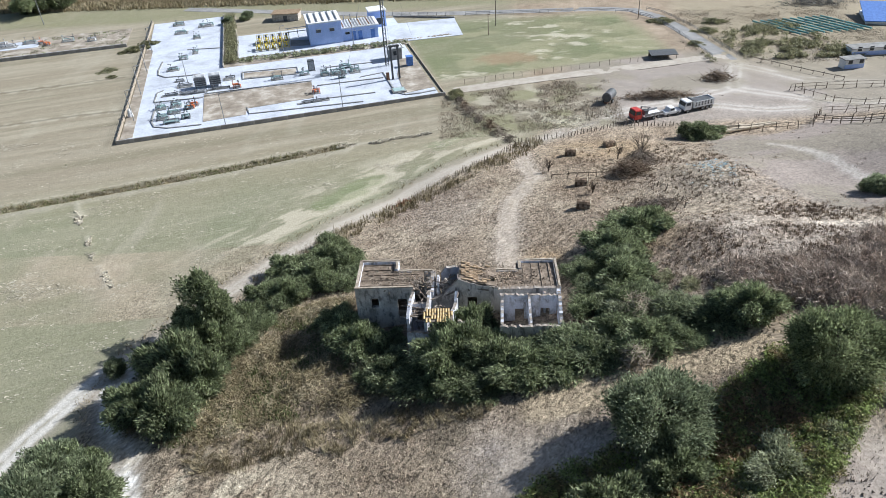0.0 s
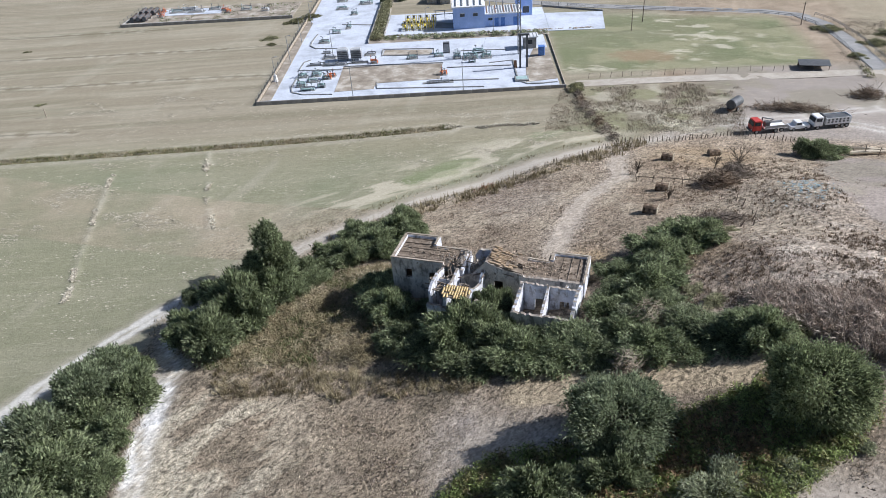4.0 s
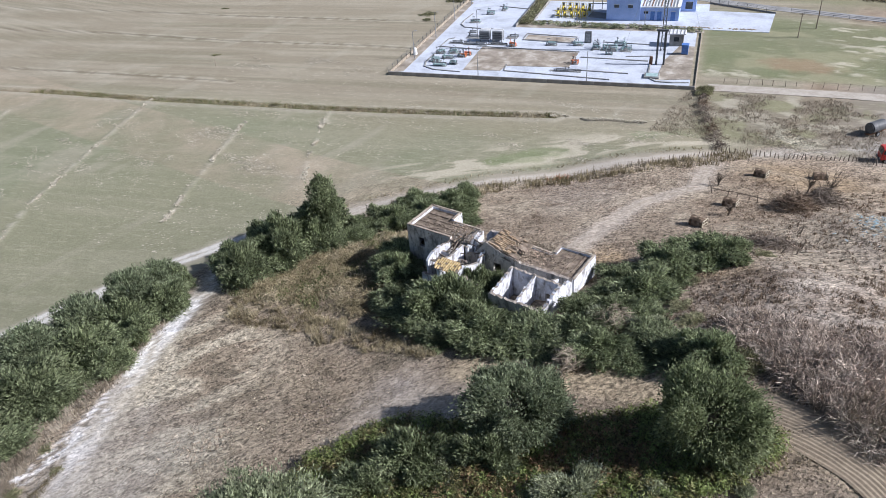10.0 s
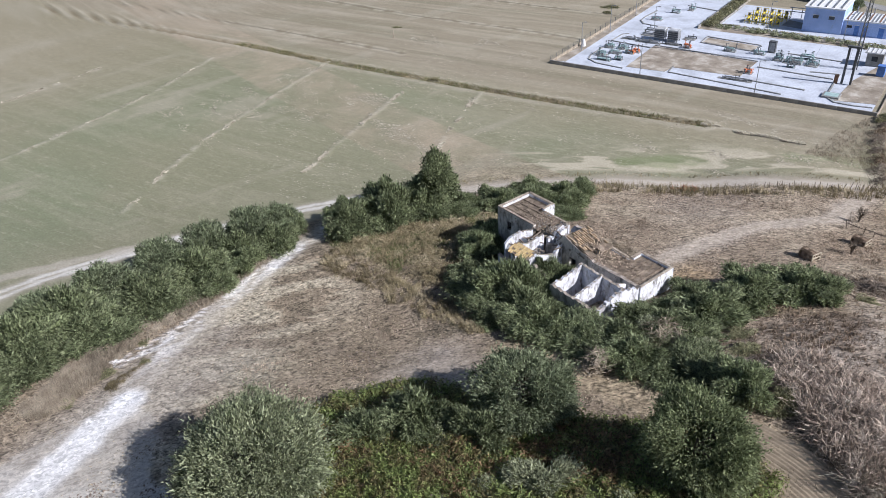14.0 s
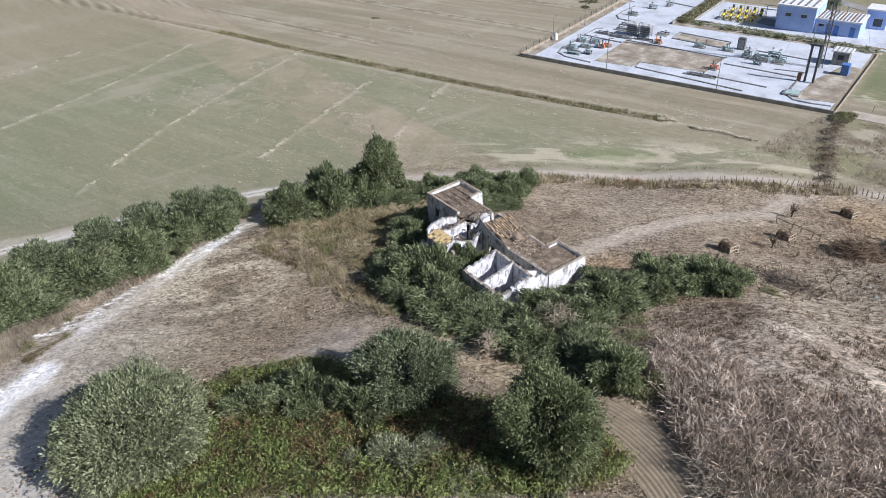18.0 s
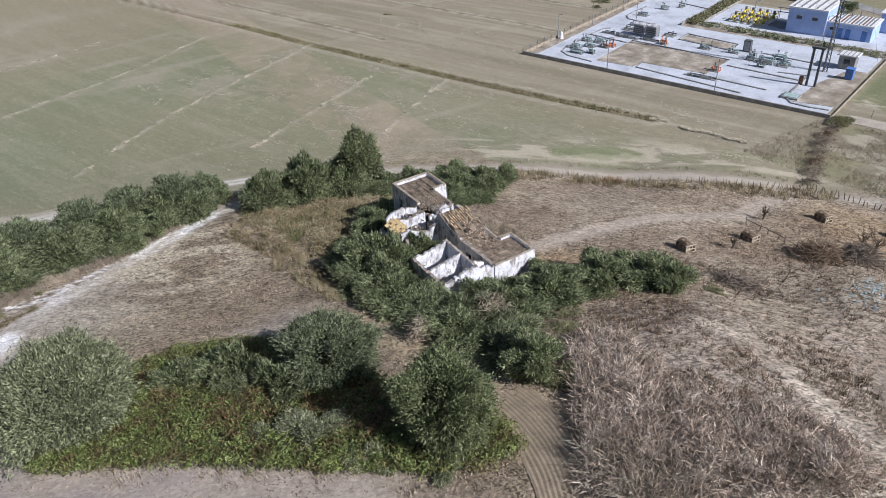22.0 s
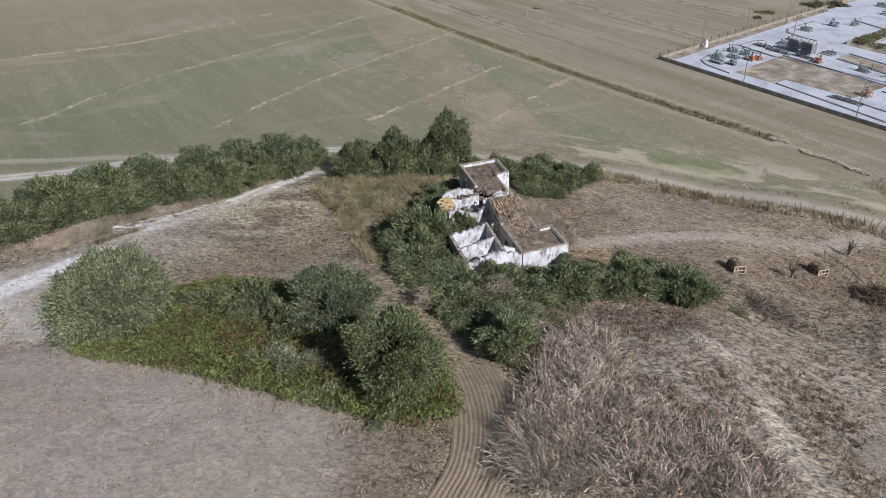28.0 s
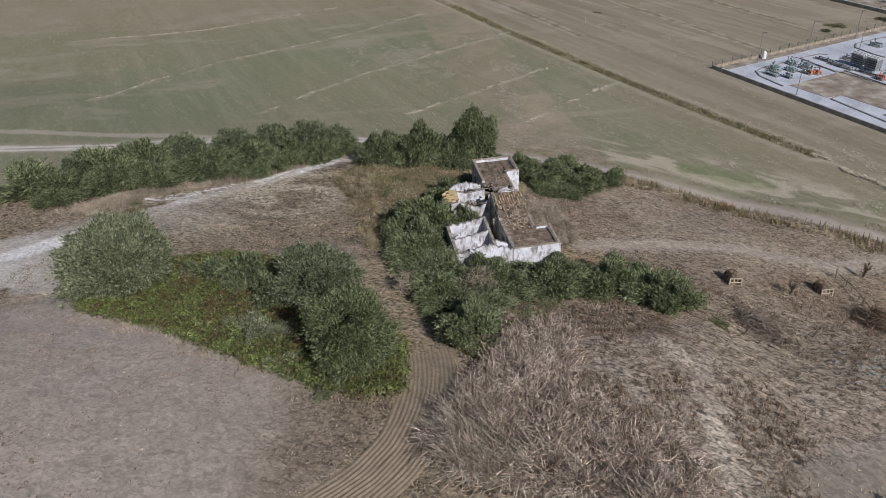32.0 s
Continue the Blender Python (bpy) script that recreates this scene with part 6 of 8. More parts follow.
plate("pavement", [(1, 1), (59, 1), (59, 34), (1, 34)], -0.3, 0.10, CONCRETE, "bleached concrete paving of the gas works", "pavement")
plate("pavement", [(1.5, 34.004), (18.4, 34.004), (18.4, 77.5), (0.5, 78)], -0.3, 0.096, CONCRETE, "bleached concrete paving of the upper yard", "pavement")
plate("pavement", [(21.8, 38.5), (73.5, 35), (75.2, 49), (61, 50.5), (61, 56), (22, 57)], -0.3, 0.10, CONCRETE, "bleached concrete yard round the blue building", "pavement")
plate("gravel_bed", [(14.6, 18.8), (36.1, 17.6), (35.7, 8.5), (22.8, 8.0), (22.5, 5.0), (14.7, 4.5)], 0.0, 0.16, GRAVEL, "bed of brown gravel inside the works", "gravel")
plate("gravel_bed", [(22.8, 28.6), (33.7, 27.2), (33.5, 24.0), (22.7, 25.4)], 0.0, 0.17, GRAVEL, "narrow bed of brown soil", "gravel")
plate("gravel_bed", [(53.6, 14.8), (56, 24), (59, 24), (59, 5.0), (52.8, 3.9)], 0.0, 0.16, GRAVEL, "bed of brown gravel beside the kiosk", "gravel")
plate("gravel_bed", [(0.4, 1.6), (2.5, 2.0), (2.0, 54), (0.4, 56)], 0.0, 0.15, GRAVEL, "gravel strip inside the west fence", "gravel")
plate("gravel_bed", [(18.42, 34.02), (60.5, 33.4), (60.5, 35.6), (21.7, 38.4), (21.7, 76), (18.42, 77)], -0.2, 0.12, GRAVEL, "dry planted strip between the yards", "gravel")
plate("gravel_bed", [(-51.5, 61.9), (-5, 60.9), (-5, 77), (-51.5, 80)], -0.2, 0.07, GRAVEL, "weedy gravel over the far pad", "gravel")
plate("pavement", [(-51, 62.1), (-6, 61.2), (-6, 63.2), (-51, 64.2)], 0.0, 0.12, CONCRETE, "narrow concrete path along the far pad", "pavement")
plate("pavement", [(-45, 70.5), (-27, 69.8), (-27, 76), (-45, 77)], 0.0, 0.12, CONCRETE, "far concrete pad with pipework", "pavement")
plate("gravel_bed", [(-34, 65.5), (-28, 65.3), (-28, 67.6), (-34, 67.9)], 0.0, 0.14, LANE, "pale slab on the far pad", "gravel")

for pts in ([(6.2, 16.5), (5.4, 13), (5.3, 8), (6, 5.4), (8.5, 3.9), (14.5, 3.2)], [(6.4, 24.5), (5.2, 23.5), (5, 18.3), (14.4, 17.2)], [(4.9, 44), (4.4, 38), (4.6, 35), (6.2, 32.8), (11, 31.9), (13.5, 32)],
            [(22.8, 8.5), (23.2, 5.0), (44.5, 2.8)], [(14.6, 19.2), (36.2, 18.0)], [(46, 16.2), (51, 17), (51.2, 8), (51.6, 4.6), (53, 3.0), (56, 2.8), (58.8, 3.2)], [(10, 51), (18.3, 49)], [(37, 7.2), (47.5, 6.5)], [(37, 14.8), (50.5, 14.0)],
            [(22.4, 29.2), (34, 27.8), (34, 23.4), (22.4, 24.8), (22.4, 29.2)], [(22, 39.2), (58, 35.9)], [(40, 25), (50, 24.2)]):
    ribbon("kerb", pts, 0.28, 0.1, KERB, "dark weathered concrete kerb", "kerb", 0.16)


def boundary(pts, name, label, panel=3.0, h=0.9, fence=True, mat=WALL_GREY):
    """A low wall of concrete panels with a post-and-rail fence on it."""
    ob = thing(name, pose(0, 0, 0), label, "wall", kind="structure")
    for (a0, b0), (a1, b1) in zip(pts, pts[1:]):
        p, q = Vector((*plant_xy(a0, b0), 0)), Vector((*plant_xy(a1, b1), 0))
        L = (q - p).length
        n = max(1, round(L / panel))
        ang = math.degrees(math.atan2(q.y - p.y, q.x - p.x))
        s = L / n
        bm = box(bmesh.new(), 0.02, s - 0.02, -0.11, 0.11, -0.3, h, 0.03)
        first = part("wall_panel", bm, mat, ob)
        bm = box(bmesh.new(), -0.04, 0.04, -0.04, 0.04, 0, 0.95, 0.01)
        for z in (0.3, 0.6, 0.9):
            tube(bm, (0, 0, z), (s, 0, z), 0.016, None, 4)
        post = part("fence_post", bm, METAL_DARK, ob) if fence else None
        for i in range(n):
            m = Matrix.Translation(p.lerp(q, i / n)) @ pose(0, 0, 0, 0, 0, ang)
            if i == 0:
                first.matrix_basis = m
            else:
                shared("wall_panel", first.data, ob, m)
            if fence:
                if i == 0:
                    post.matrix_basis = m @ pose(0, 0, h)
                else:
                    shared("fence_post", post.data, ob, m @ pose(0, 0, h))
    return ob


boundary([(0, 0), (60, 0)], "wall_south", "low grey concrete boundary wall of the works", fence=False, h=0.75)
boundary([(0, 0), (0, 80)], "wall_west", "grey concrete wall with a dark steel fence on it", 2.6, 0.55, mat=COPING)
boundary([(60, 0), (60, 33.5)], "wall_east", "pale concrete boundary wall", fence=False, h=0.34, mat=COPING)
boundary([(18.4, 34.2), (18.6, 77.5)], "wall_inner", "dark low wall beside the planted strip", fence=False, h=0.7)
boundary([(21.75, 38.6), (21.75, 57)], "wall_inner_east", "low grey wall of the building yard", fence=False, h=0.6)
boundary([(61, 57), (75.4, 49.2)], "wall_north", "low wall with steel rail on the yard's far side", 2.5, 0.4)
boundary([(-52, 61.5), (-4.6, 60.5)], "wall_far_pad", "dark low wall in front of the far pad", fence=False, h=0.8)
boundary([(-52, 61.7), (-52, 80.5)], "wall_far_pad_side", "dark fenced wall at the end of the far pad", 2.6, 0.6)


def pipe_skid(a, b, w, d, mat, seed, label, group, high=1.1, n=5):
    """A pipe set: base plate, runs of pipe on stubs, risers with valve wheels."""
    ob = thing("pipe_set", works(a, b, 0.1), label, "pipework", group)
    rng = random.Random(seed)
    boxed("base_plate", ob, KERB, -w / 2, w / 2, -d / 2, d / 2, 0, 0.08, 0.02)
    for k in range(n):
        y = -d / 2 + d * (k + 0.5) / n
        z = rng.uniform(0.35, 0.7) * high
        r = rng.uniform(0.06, 0.13)
        l0, l1 = -w / 2 * rng.uniform(0.5, 1), w / 2 * rng.uniform(0.5, 1)
        bm = tube(bmesh.new(), (l0, y, z), (l1, y, z), r, None, 8)
        for s in (l0 + 0.1, l1 - 0.1):
            tube(bm, (s, y, 0), (s, y, z), r * 0.9, None, 8)
        part("pipe", bm, mat if k % 3 else METAL_GREY, ob)
        if rng.random() < 0.75:
            x = rng.uniform(l0, l1)
            bm = tube(bmesh.new(), (x, y, z), (x, y, high * rng.uniform(0.9, 1.5)), 0.05, None, 6)
            bmesh.ops.create_uvsphere(bm, u_segments=8, v_segments=6, radius=r * 1.7, matrix=Matrix.Translation((x, y, z)))
            v = part("valve", bm, METAL_DARK if k % 2 else mat, ob)
            bm = bmesh.new()
            zt = high * 1.2
            bmesh.ops.create_cone(bm, cap_ends=True, segments=10, radius1=0.2, radius2=0.2, depth=0.04, matrix=Matrix.Translation((x, y, zt)))
            part("handwheel", bm, METAL_DARK, v)
    return ob


G1 = "pipe sets of the works"
for i, (a, b, w, d) in enumerate(((7.3, 8.8, 2.4, 1.6), (6.6, 14.2, 2.0, 1.6), (9.4, 14.6, 2.2, 2.0), (11.6, 7.6, 1.8, 1.0), (9.2, 11.2, 2.6, 1.6), (9.0, 6.2, 3.2, 0.9), (11.6, 12.4, 1.4, 1.4))):
    pipe_skid(a, b, w, d, PIPE_TEAL, 10 + i, "pale teal pipe set with valves on concrete", G1)
for i, (a, b, w, d) in enumerate(((42, 20.4, 3.4, 2.6), (45.5, 20.2, 2.4, 2.4), (39.2, 20.8, 1.8, 2.2), (44, 23.2, 3.0, 1.0), (42.4, 17.4, 1.6, 0.8))):
    pipe_skid(a, b, w, d, PIPE_TEAL, 30 + i, "pale teal manifold with upright valves", G1, 1.3, 6)
for i, (a, b, w, d) in enumerate(((8.2, 21.0, 4.2, 0.8), (12.6, 20.4, 5.6, 0.9), (17.5, 21.0, 4.6, 0.8), (10.6, 25.6, 3.2, 2.2), (19.6, 26.2, 2.6, 1.8), (9.4, 29.0, 2.2, 1.0), (35.4, 6.4, 6.2, 0.9))):
    pipe_skid(a, b, w, d, METAL_GREY if i % 2 else METAL_DARK, 50 + i, "low grey pipe run on short supports", G1, 0.7, 3)
for i, (a, b, w, d) in enumerate(((7.6, 37, 2.8, 1.6), (29.4, 21.9, 2.6, 1.3), (35.2, 22.4, 2.2, 1.2), (9.5, 44, 2.2, 1.0), (12, 48, 1.4, 2.6), (8, 66, 3.4, 2.0), (14, 70, 4, 2.4), (12, 60, 2, 2), (7, 74, 3, 2))):
    pipe_skid(a, b, w, d, PIPE_TEAL, 70 + i, "pale teal skid-mounted vessel and pipes", G1, 1.2, 4)
for i, (a, b) in enumerate(((13.0, 13.6), (12.2, 12.4), (21.2, 20.4), (36.4, 10.9), (-44.4, 72), (-43.6, 69.4), (-44.6, 74.6), (-26.6, 72.6), (-24.8, 70.4))):
    pipe_skid(a, b, 1.7, 1.4, ORANGE, 90 + i, "bright orange valve set", "orange valve sets", 1.1, 5)
for i, (a, b, w, d) in enumerate(((-40, 73.5, 5, 2.4), (-34.6, 72.6, 5, 2.2), (-29.6, 74.2, 3.6, 2), (-37, 75.4, 6, 1.0), (-20, 72, 3, 2), (-14, 69.5, 2.4, 1.4))):
    pipe_skid(a, b, w, d, WHITE_PAINT if i % 2 else PIPE_TEAL, 110 + i, "far pale pipework on a concrete pad", G1, 1.2, 4)
x, y = scatter(9000, -135, -64, 148, 190, lambda x, y: in_poly(x, y, [plant_xy(*p) for p in ((-44, 64.4), (-6, 63.4), (-6, 76.5), (-26, 77), (-26, 69), (-44, 69.6))]) * step(0.45, 0.6, fnoise(x, y, 3, 101)), 102)
blades("pad_weeds", x, y, GREEN_GRASS, "green weeds over the gravel pad", "weeds", 6, 0.35, 0.9, 0.07, 0.3, 103)


def louvred_tank(a, b):
    """A long dark tank with ribs on a low cradle."""
    ob = thing("storage_tank", works(a, b, 0.07), "long dark ribbed storage tank on a low cradle", "tank", "dark tanks on the far pad")
    tubed("shell", ob, METAL_DARK, (0, -2.2, 0.85), (0, 2.2, 0.85), 0.6, None, 12)
    for k in range(5):
        tubed("rib", ob, RUST, (0, -1.9 + 0.95 * k, 0.85), (0, -1.8 + 0.95 * k, 0.85), 0.65, None, 12)
    for k in (-1.4, 1.2):
        boxed("cradle", ob, METAL_GREY, -0.6, 0.6, k, k + 0.2, 0, 0.4, 0.02)


for a in range(3):
    louvred_tank(-50.2 + 1.7 * a, 67.5)
    louvred_tank(-50.0 + 1.7 * a, 73.5)


def air_cooler(a, b):
    ob = thing("air_cooler", works(a, b, 0.1), "tall grey louvred air cooler on steel legs", "cooler", "air coolers")
    for x in (-0.95, 0.95):
        for y in (-0.75, 0.75):
            tubed("leg", ob, METAL_DARK, (x, y, 0), (x, y, 0.5), 0.07)
    boxed("body", ob, METAL_GREY, -1.1, 1.1, -0.9, 0.9, 0.45, 2.3, 0.04)
    for k in range(4):
        boxed("louvre", ob, METAL_DARK, -1.14, 1.14, -0.95 + 0.02 * k, -0.9, 0.62 + 0.4 * k, 0.86 + 0.4 * k, 0.01)
    for k in range(3):
        boxed("top_hood", ob, WHITE_PAINT, -1.15, 1.15, -0.8 + 0.62 * k, -0.5 + 0.62 * k, 2.3, 2.52, 0.03)


air_cooler(14.0, 23.6)
air_cooler(17.0, 23.6)


def meter_run(a, b):
    ob = thing("meter_run", works(a, b, 0.1), "yellow painted gas meter run on a steel frame", "pipework", "yellow meter runs")
    for x in (-0.55, 0.55):
        for y in (-1.2, 1.2):
            tubed("leg", ob, YELLOW, (x, y, 0), (x, y, 1.7), 0.06)
    for z in (0.5, 1.65):
        for y in (-1.2, 1.2):
            tubed("rail", ob, YELLOW, (-0.6, y, z), (0.6, y, z), 0.055)
    tubed("meter_tube", ob, YELLOW, (0, -1.4, 1.0), (0, 1.4, 1.0), 0.22, None, 10)
    tubed("filter", ob, METAL_DARK, (0, 0.2, 0.2), (0, 0.2, 1.9), 0.26, None, 10)


for k in range(5):
    meter_run(26.6 + 1.6 * k, 43.6 - 0.1 * k)
    meter_run(27.0 + 1.6 * k, 48.4 - 0.1 * k)
plate("dark_slab", [(33.8, 43.4), (38.4, 42.2), (38.4, 46.5), (34.2, 48)], 0.0, 0.16, ASPHALT, "dark asphalt patch in front of the building", "paving")
ob = thing("pipe_rack", works(34, 50, 0.1), "grey steel pipe rack behind the meter runs", "rack")
for x in (0, 2.2, 4.4):
    tubed("rack_post", ob, METAL_GREY, (x, 0, 0), (x, 0, 2.4), 0.08)
for z in (1.4, 2.3):
    tubed("rack_beam", ob, METAL_GREY, (-0.6, 0, z), (5.0, 0, z), 0.1)


def blue_building():
    ob = thing("control_building", works(38.4, 41.2, 0.1), "light blue control building with a flat ribbed roof", "building")
    blocks = (("tall_block", 0, 7.6, 0, 8.5, 5.0), ("low_block", 7.6, 16.2, 0.6, 7.0, 2.9), ("porch_block", 15.6, 19.6, 8.4, 12.4, 3.8))
    for name, x0, x1, y0, y1, z in blocks:
        w = boxed(name, ob, SKY_BLUE, x0, x1, y0, y1, 0, z, 0.03)
        boxed("roof_slab", w, WHITE_PAINT, x0 - 0.25, x1 + (0.25 if name != "tall_block" else 0.1), y0 - 0.25, y1 + 0.25, z + 0.003, z + 0.28, 0.03)
    for k in range(5):
        boxed("roof_rib", ob, METAL_GREY, 0.6 + 1.5 * k, 0.9 + 1.5 * k, 0.4, 8.0, 5.28, 5.5, 0.03)
    for k in range(12):
        boxed("roof_rib", ob, RUST if k % 3 == 0 else METAL_GREY, 8.0 + 0.68 * k, 8.25 + 0.68 * k, 0.6, 6.8, 3.18, 3.32, 0.02)
    for x, y, z, w, h, mat, name in ((1.7, 0, 2.9, 1.1, 0.7, GLASS_DARK, "window"), (4.8, 0, 2.9, 1.1, 0.7, GLASS_DARK, "window"), (8.4, 0.6, 1.5, 1.0, 0.55, GLASS_DARK, "window"), (9.9, 0.6, 0.0, 0.95, 2.1, BLUE, "door"), (11.4, 0.6, 0.0, 0.95, 2.1, BLUE, "door"), (14.4, 0.6, 0.0, 1.0, 2.1, BLUE, "door"), (17.2, 8.4, 0.6, 1.6, 1.6, GLASS_DARK, "window")):
        p = boxed(name, ob, mat, x, x + w, y - 0.05, y - 0.003, z, z + h, 0.01)
        boxed("frame", p, WHITE_PAINT, x - 0.08, x + w + 0.08, y - 0.07, y - 0.052, z + h, z + h + 0.1, 0.0)
    for k in range(3):
        tubed("vent_pipe", ob, METAL_GREY, (9 + 1.6 * k, 6.4, 2.9), (9 + 1.6 * k, 6.4, 4.6), 0.14, 0.1)


blue_building()


def mast(a, b, h):
    ob = thing("lattice_mast", works(a, b, 0.1), "tall slender dark steel mast with stays", "mast")
    for k in range(3):
        t = 2.094 * k
        x, y = 0.42 * math.cos(t), 0.42 * math.sin(t)
        tubed("mast_leg", ob, METAL_DARK, (x, y, 0), (x * 0.5, y * 0.5, h), 0.09, 0.06, 6)
        far = Vector((9 * math.cos(t + 0.5), 9 * math.sin(t + 0.5), 0))
        tubed("stay", ob, METAL_GREY, far, (0, 0, h * 0.8), 0.018, None, 4)
    bm = bmesh.new()
    n = int(h / 0.9)
    for i in range(n):
        for k in range(3):
            s0, s1 = 1 - 0.5 * i / n, 1 - 0.5 * (i + 1) / n
            t0, t1 = 2.094 * k, 2.094 * (k + 1)
            tube(bm, (0.42 * s0 * math.cos(t0), 0.42 * s0 * math.sin(t0), h * i / n), (0.42 * s1 * math.cos(t1), 0.42 * s1 * math.sin(t1), h * (i + 1) / n), 0.035, None, 4)
    part("bracing", bm, METAL_DARK, ob)


mast(52.6, 21.0, 34)
ob = thing("portal_frame", works(52.3, 12.4, 0.1), "pair of dark steel columns with a cross beam", "frame")
for x in (-0.1, 1.3):
    boxed("column", ob, METAL_DARK, x - 0.18, x + 0.18, -0.2, 0.2, 0, 6.6, 0.02)
boxed("beam", ob, METAL_DARK, -0.5, 1.7, -0.25, 0.25, 6.6, 6.95, 0.02)
boxed("cabinet", ob, RUST, -1.4, -0.8, -0.3, 0.3, 0, 1.5, 0.03)
ob = thing("kiosk", works(55.2, 25.0, 0.1), "small grey kiosk with a ribbed white roof", "kiosk")
boxed("wall", ob, KERB, -1.4, 1.4, -1.1, 1.1, 0, 2.5, 0.03)
boxed("roof", ob, WHITE_PAINT, -1.8, 1.8, -1.5, 1.5, 2.5, 2.72, 0.03)
for k in range(5):
    boxed("roof_rib", ob, METAL_GREY, -1.6 + 0.75 * k, -1.45 + 0.75 * k, -1.45, 1.45, 2.72, 2.8, 0.01)
boxed("window", ob, GLASS_DARK, -0.5, 0.5, -1.13, -1.103, 1.0, 1.9, 0.0)
ob = thing("blue_cabinet", works(57.2, 19.2, 0.1), "bright blue plastic cabinet on gravel", "cabinet")
boxed("body", ob, BLUE, -0.65, 0.65, -0.6, 0.6, 0.1, 1.9, 0.06)
boxed("roof", ob, BLUE, -0.72, 0.72, -0.68, 0.68, 1.9, 2.05, 0.04)
boxed("foot", ob, KERB, -0.6, 0.6, -0.5, 0.5, 0, 0.1, 0.01)
ob = thing("basin", works(52.0, 5.6, 0.1), "shallow concrete basin with a grating", "basin")
boxed("rim", ob, KERB, -1.4, 1.4, -1.2, 1.2, 0, 0.35, 0.04)
boxed("grating", ob, PIPE_TEAL, -1.1, 1.1, -0.9, 0.9, 0.352, 0.40, 0.0)
ob = thing("dark_cabinet", works(36.9, 24.6, 0.1), "dark control cabinet on the concrete", "cabinet")
boxed("body", ob, METAL_DARK, -0.7, 0.7, -0.5, 0.5, 0.1, 2.3, 0.04)
boxed("plinth", ob, KERB, -0.75, 0.75, -0.55, 0.55, 0, 0.1, 0.01)
boxed("door", ob, METAL_GREY, -0.55, 0.55, -0.53, -0.503, 0.3, 2.1, 0.0)


def lamp_post(a, b, h=6.0):
    ob = thing("lamp_post", works(a, b, 0.0), "thin grey lamp post of the works", "lamp post", "lamp posts of the works")
    tubed("pole", ob, METAL_GREY, (0, 0, 0), (0, 0, h), 0.09, 0.05, 6)
    tubed("arm", ob, METAL_GREY, (0, 0, h), (0.7, 0, h + 0.1), 0.04, None, 5)
    boxed("lamp_head", ob, METAL_GREY, 0.5, 1.0, -0.12, 0.12, h + 0.06, h + 0.18, 0.02)


for a, b in ((18.8, 1.7), (40.4, 1.4), (32, 39.4), (47.7, 35.2), (2.0, 10), (2.0, 24), (2.0, 38), (2.0, 52), (11.2, 26.8)):
    lamp_post(a, b)
ob = thing("siren_box", works(1.2, 12.5, 0.1), "white bell-shaped housing by the fence", "housing")
part("bell", tube(bmesh.new(), (0, 0, 0), (0, 0, 1.3), 0.5, 0.35, 10), WHITE_PAINT, ob)
part("cap", tube(bmesh.new(), (0, 0, 1.3), (0, 0, 1.6), 0.36, 0.1, 10), WHITE_PAINT, ob)

# shrubs and stones in the planted strip, dry bushes
rng_s = np.random.default_rng(5)
n = 260
a = rng_s.uniform(22, 60, n)
b = 37.9 - (a - 22) * 0.066 - rng_s.uniform(0, 2.2, n)
px, py = PO.x + PU.x * a + PV.x * b, PO.y + PU.y * a + PV.y * b
c = np.stack([px, py, 0.3 + 0.35 * rng_s.random(n), 0.22 + 0.3 * rng_s.random(n)], 1)
tagged(tri_cloud("strip_shrubs", crown_quads(rng_s, c, n * 20, 0.2), LEAF_GREY), "small grey-green shrubs in the planted strip", "shrubs", kind="stuff")
a = rng_s.uniform(18.9, 21.4, 420)
b = rng_s.uniform(36, 76, 420)
px, py = PO.x + PU.x * a + PV.x * b, PO.y + PU.y * a + PV.y * b
c = np.stack([px, py, 0.3 + 0.6 * rng_s.random(420), 0.3 + 0.4 * rng_s.random(420)], 1)
tagged(tri_cloud("strip_shrubs", crown_quads(rng_s, c, 420 * 16, 0.24), LEAF_OLIVE), "dry olive shrubs between two yards", "shrubs", kind="stuff")
bm = bmesh.new()
for i in range(150):
    aa = random.uniform(22, 72)
    bb = 39.4 - (aa - 22) * 0.062 + random.uniform(-0.35, 0.35)
    x, y = plant_xy(aa, bb)
    s = random.uniform(0.18, 0.4)
    bmesh.ops.create_icosphere(bm, subdivisions=1, radius=s, matrix=Matrix.Translation((x, y, 0.12)) @ Matrix.Diagonal((1, 0.8, 0.6, 1)))
tagged(part("edging_stones", bm, COPING, None), "row of pale edging stones along the yard", "stones", kind="stuff")

# ---- roads beyond the hill ----
ribbon("road", [(-3.6, 128.6), (8, 131.6), (18.3, 134.2), (34, 137.6), (46, 140.6), (52, 141)], 3.2, 0.0, LANE, "pale concrete lane to the works' gate", "road", 0.06, True, step_len=2.5, wob=0.05, drape=True)
ribbon("road", [(52, 139), (50.5, 147), (47.6, 161), (44.8, 171), (40.5, 177.5), (33, 180), (-6, 182.4), (-30, 186), (-80, 199)], 3.4, 0.0, ASPHALT, "narrow asphalt road edged by rails", "road", 0.055, True, step_len=4)


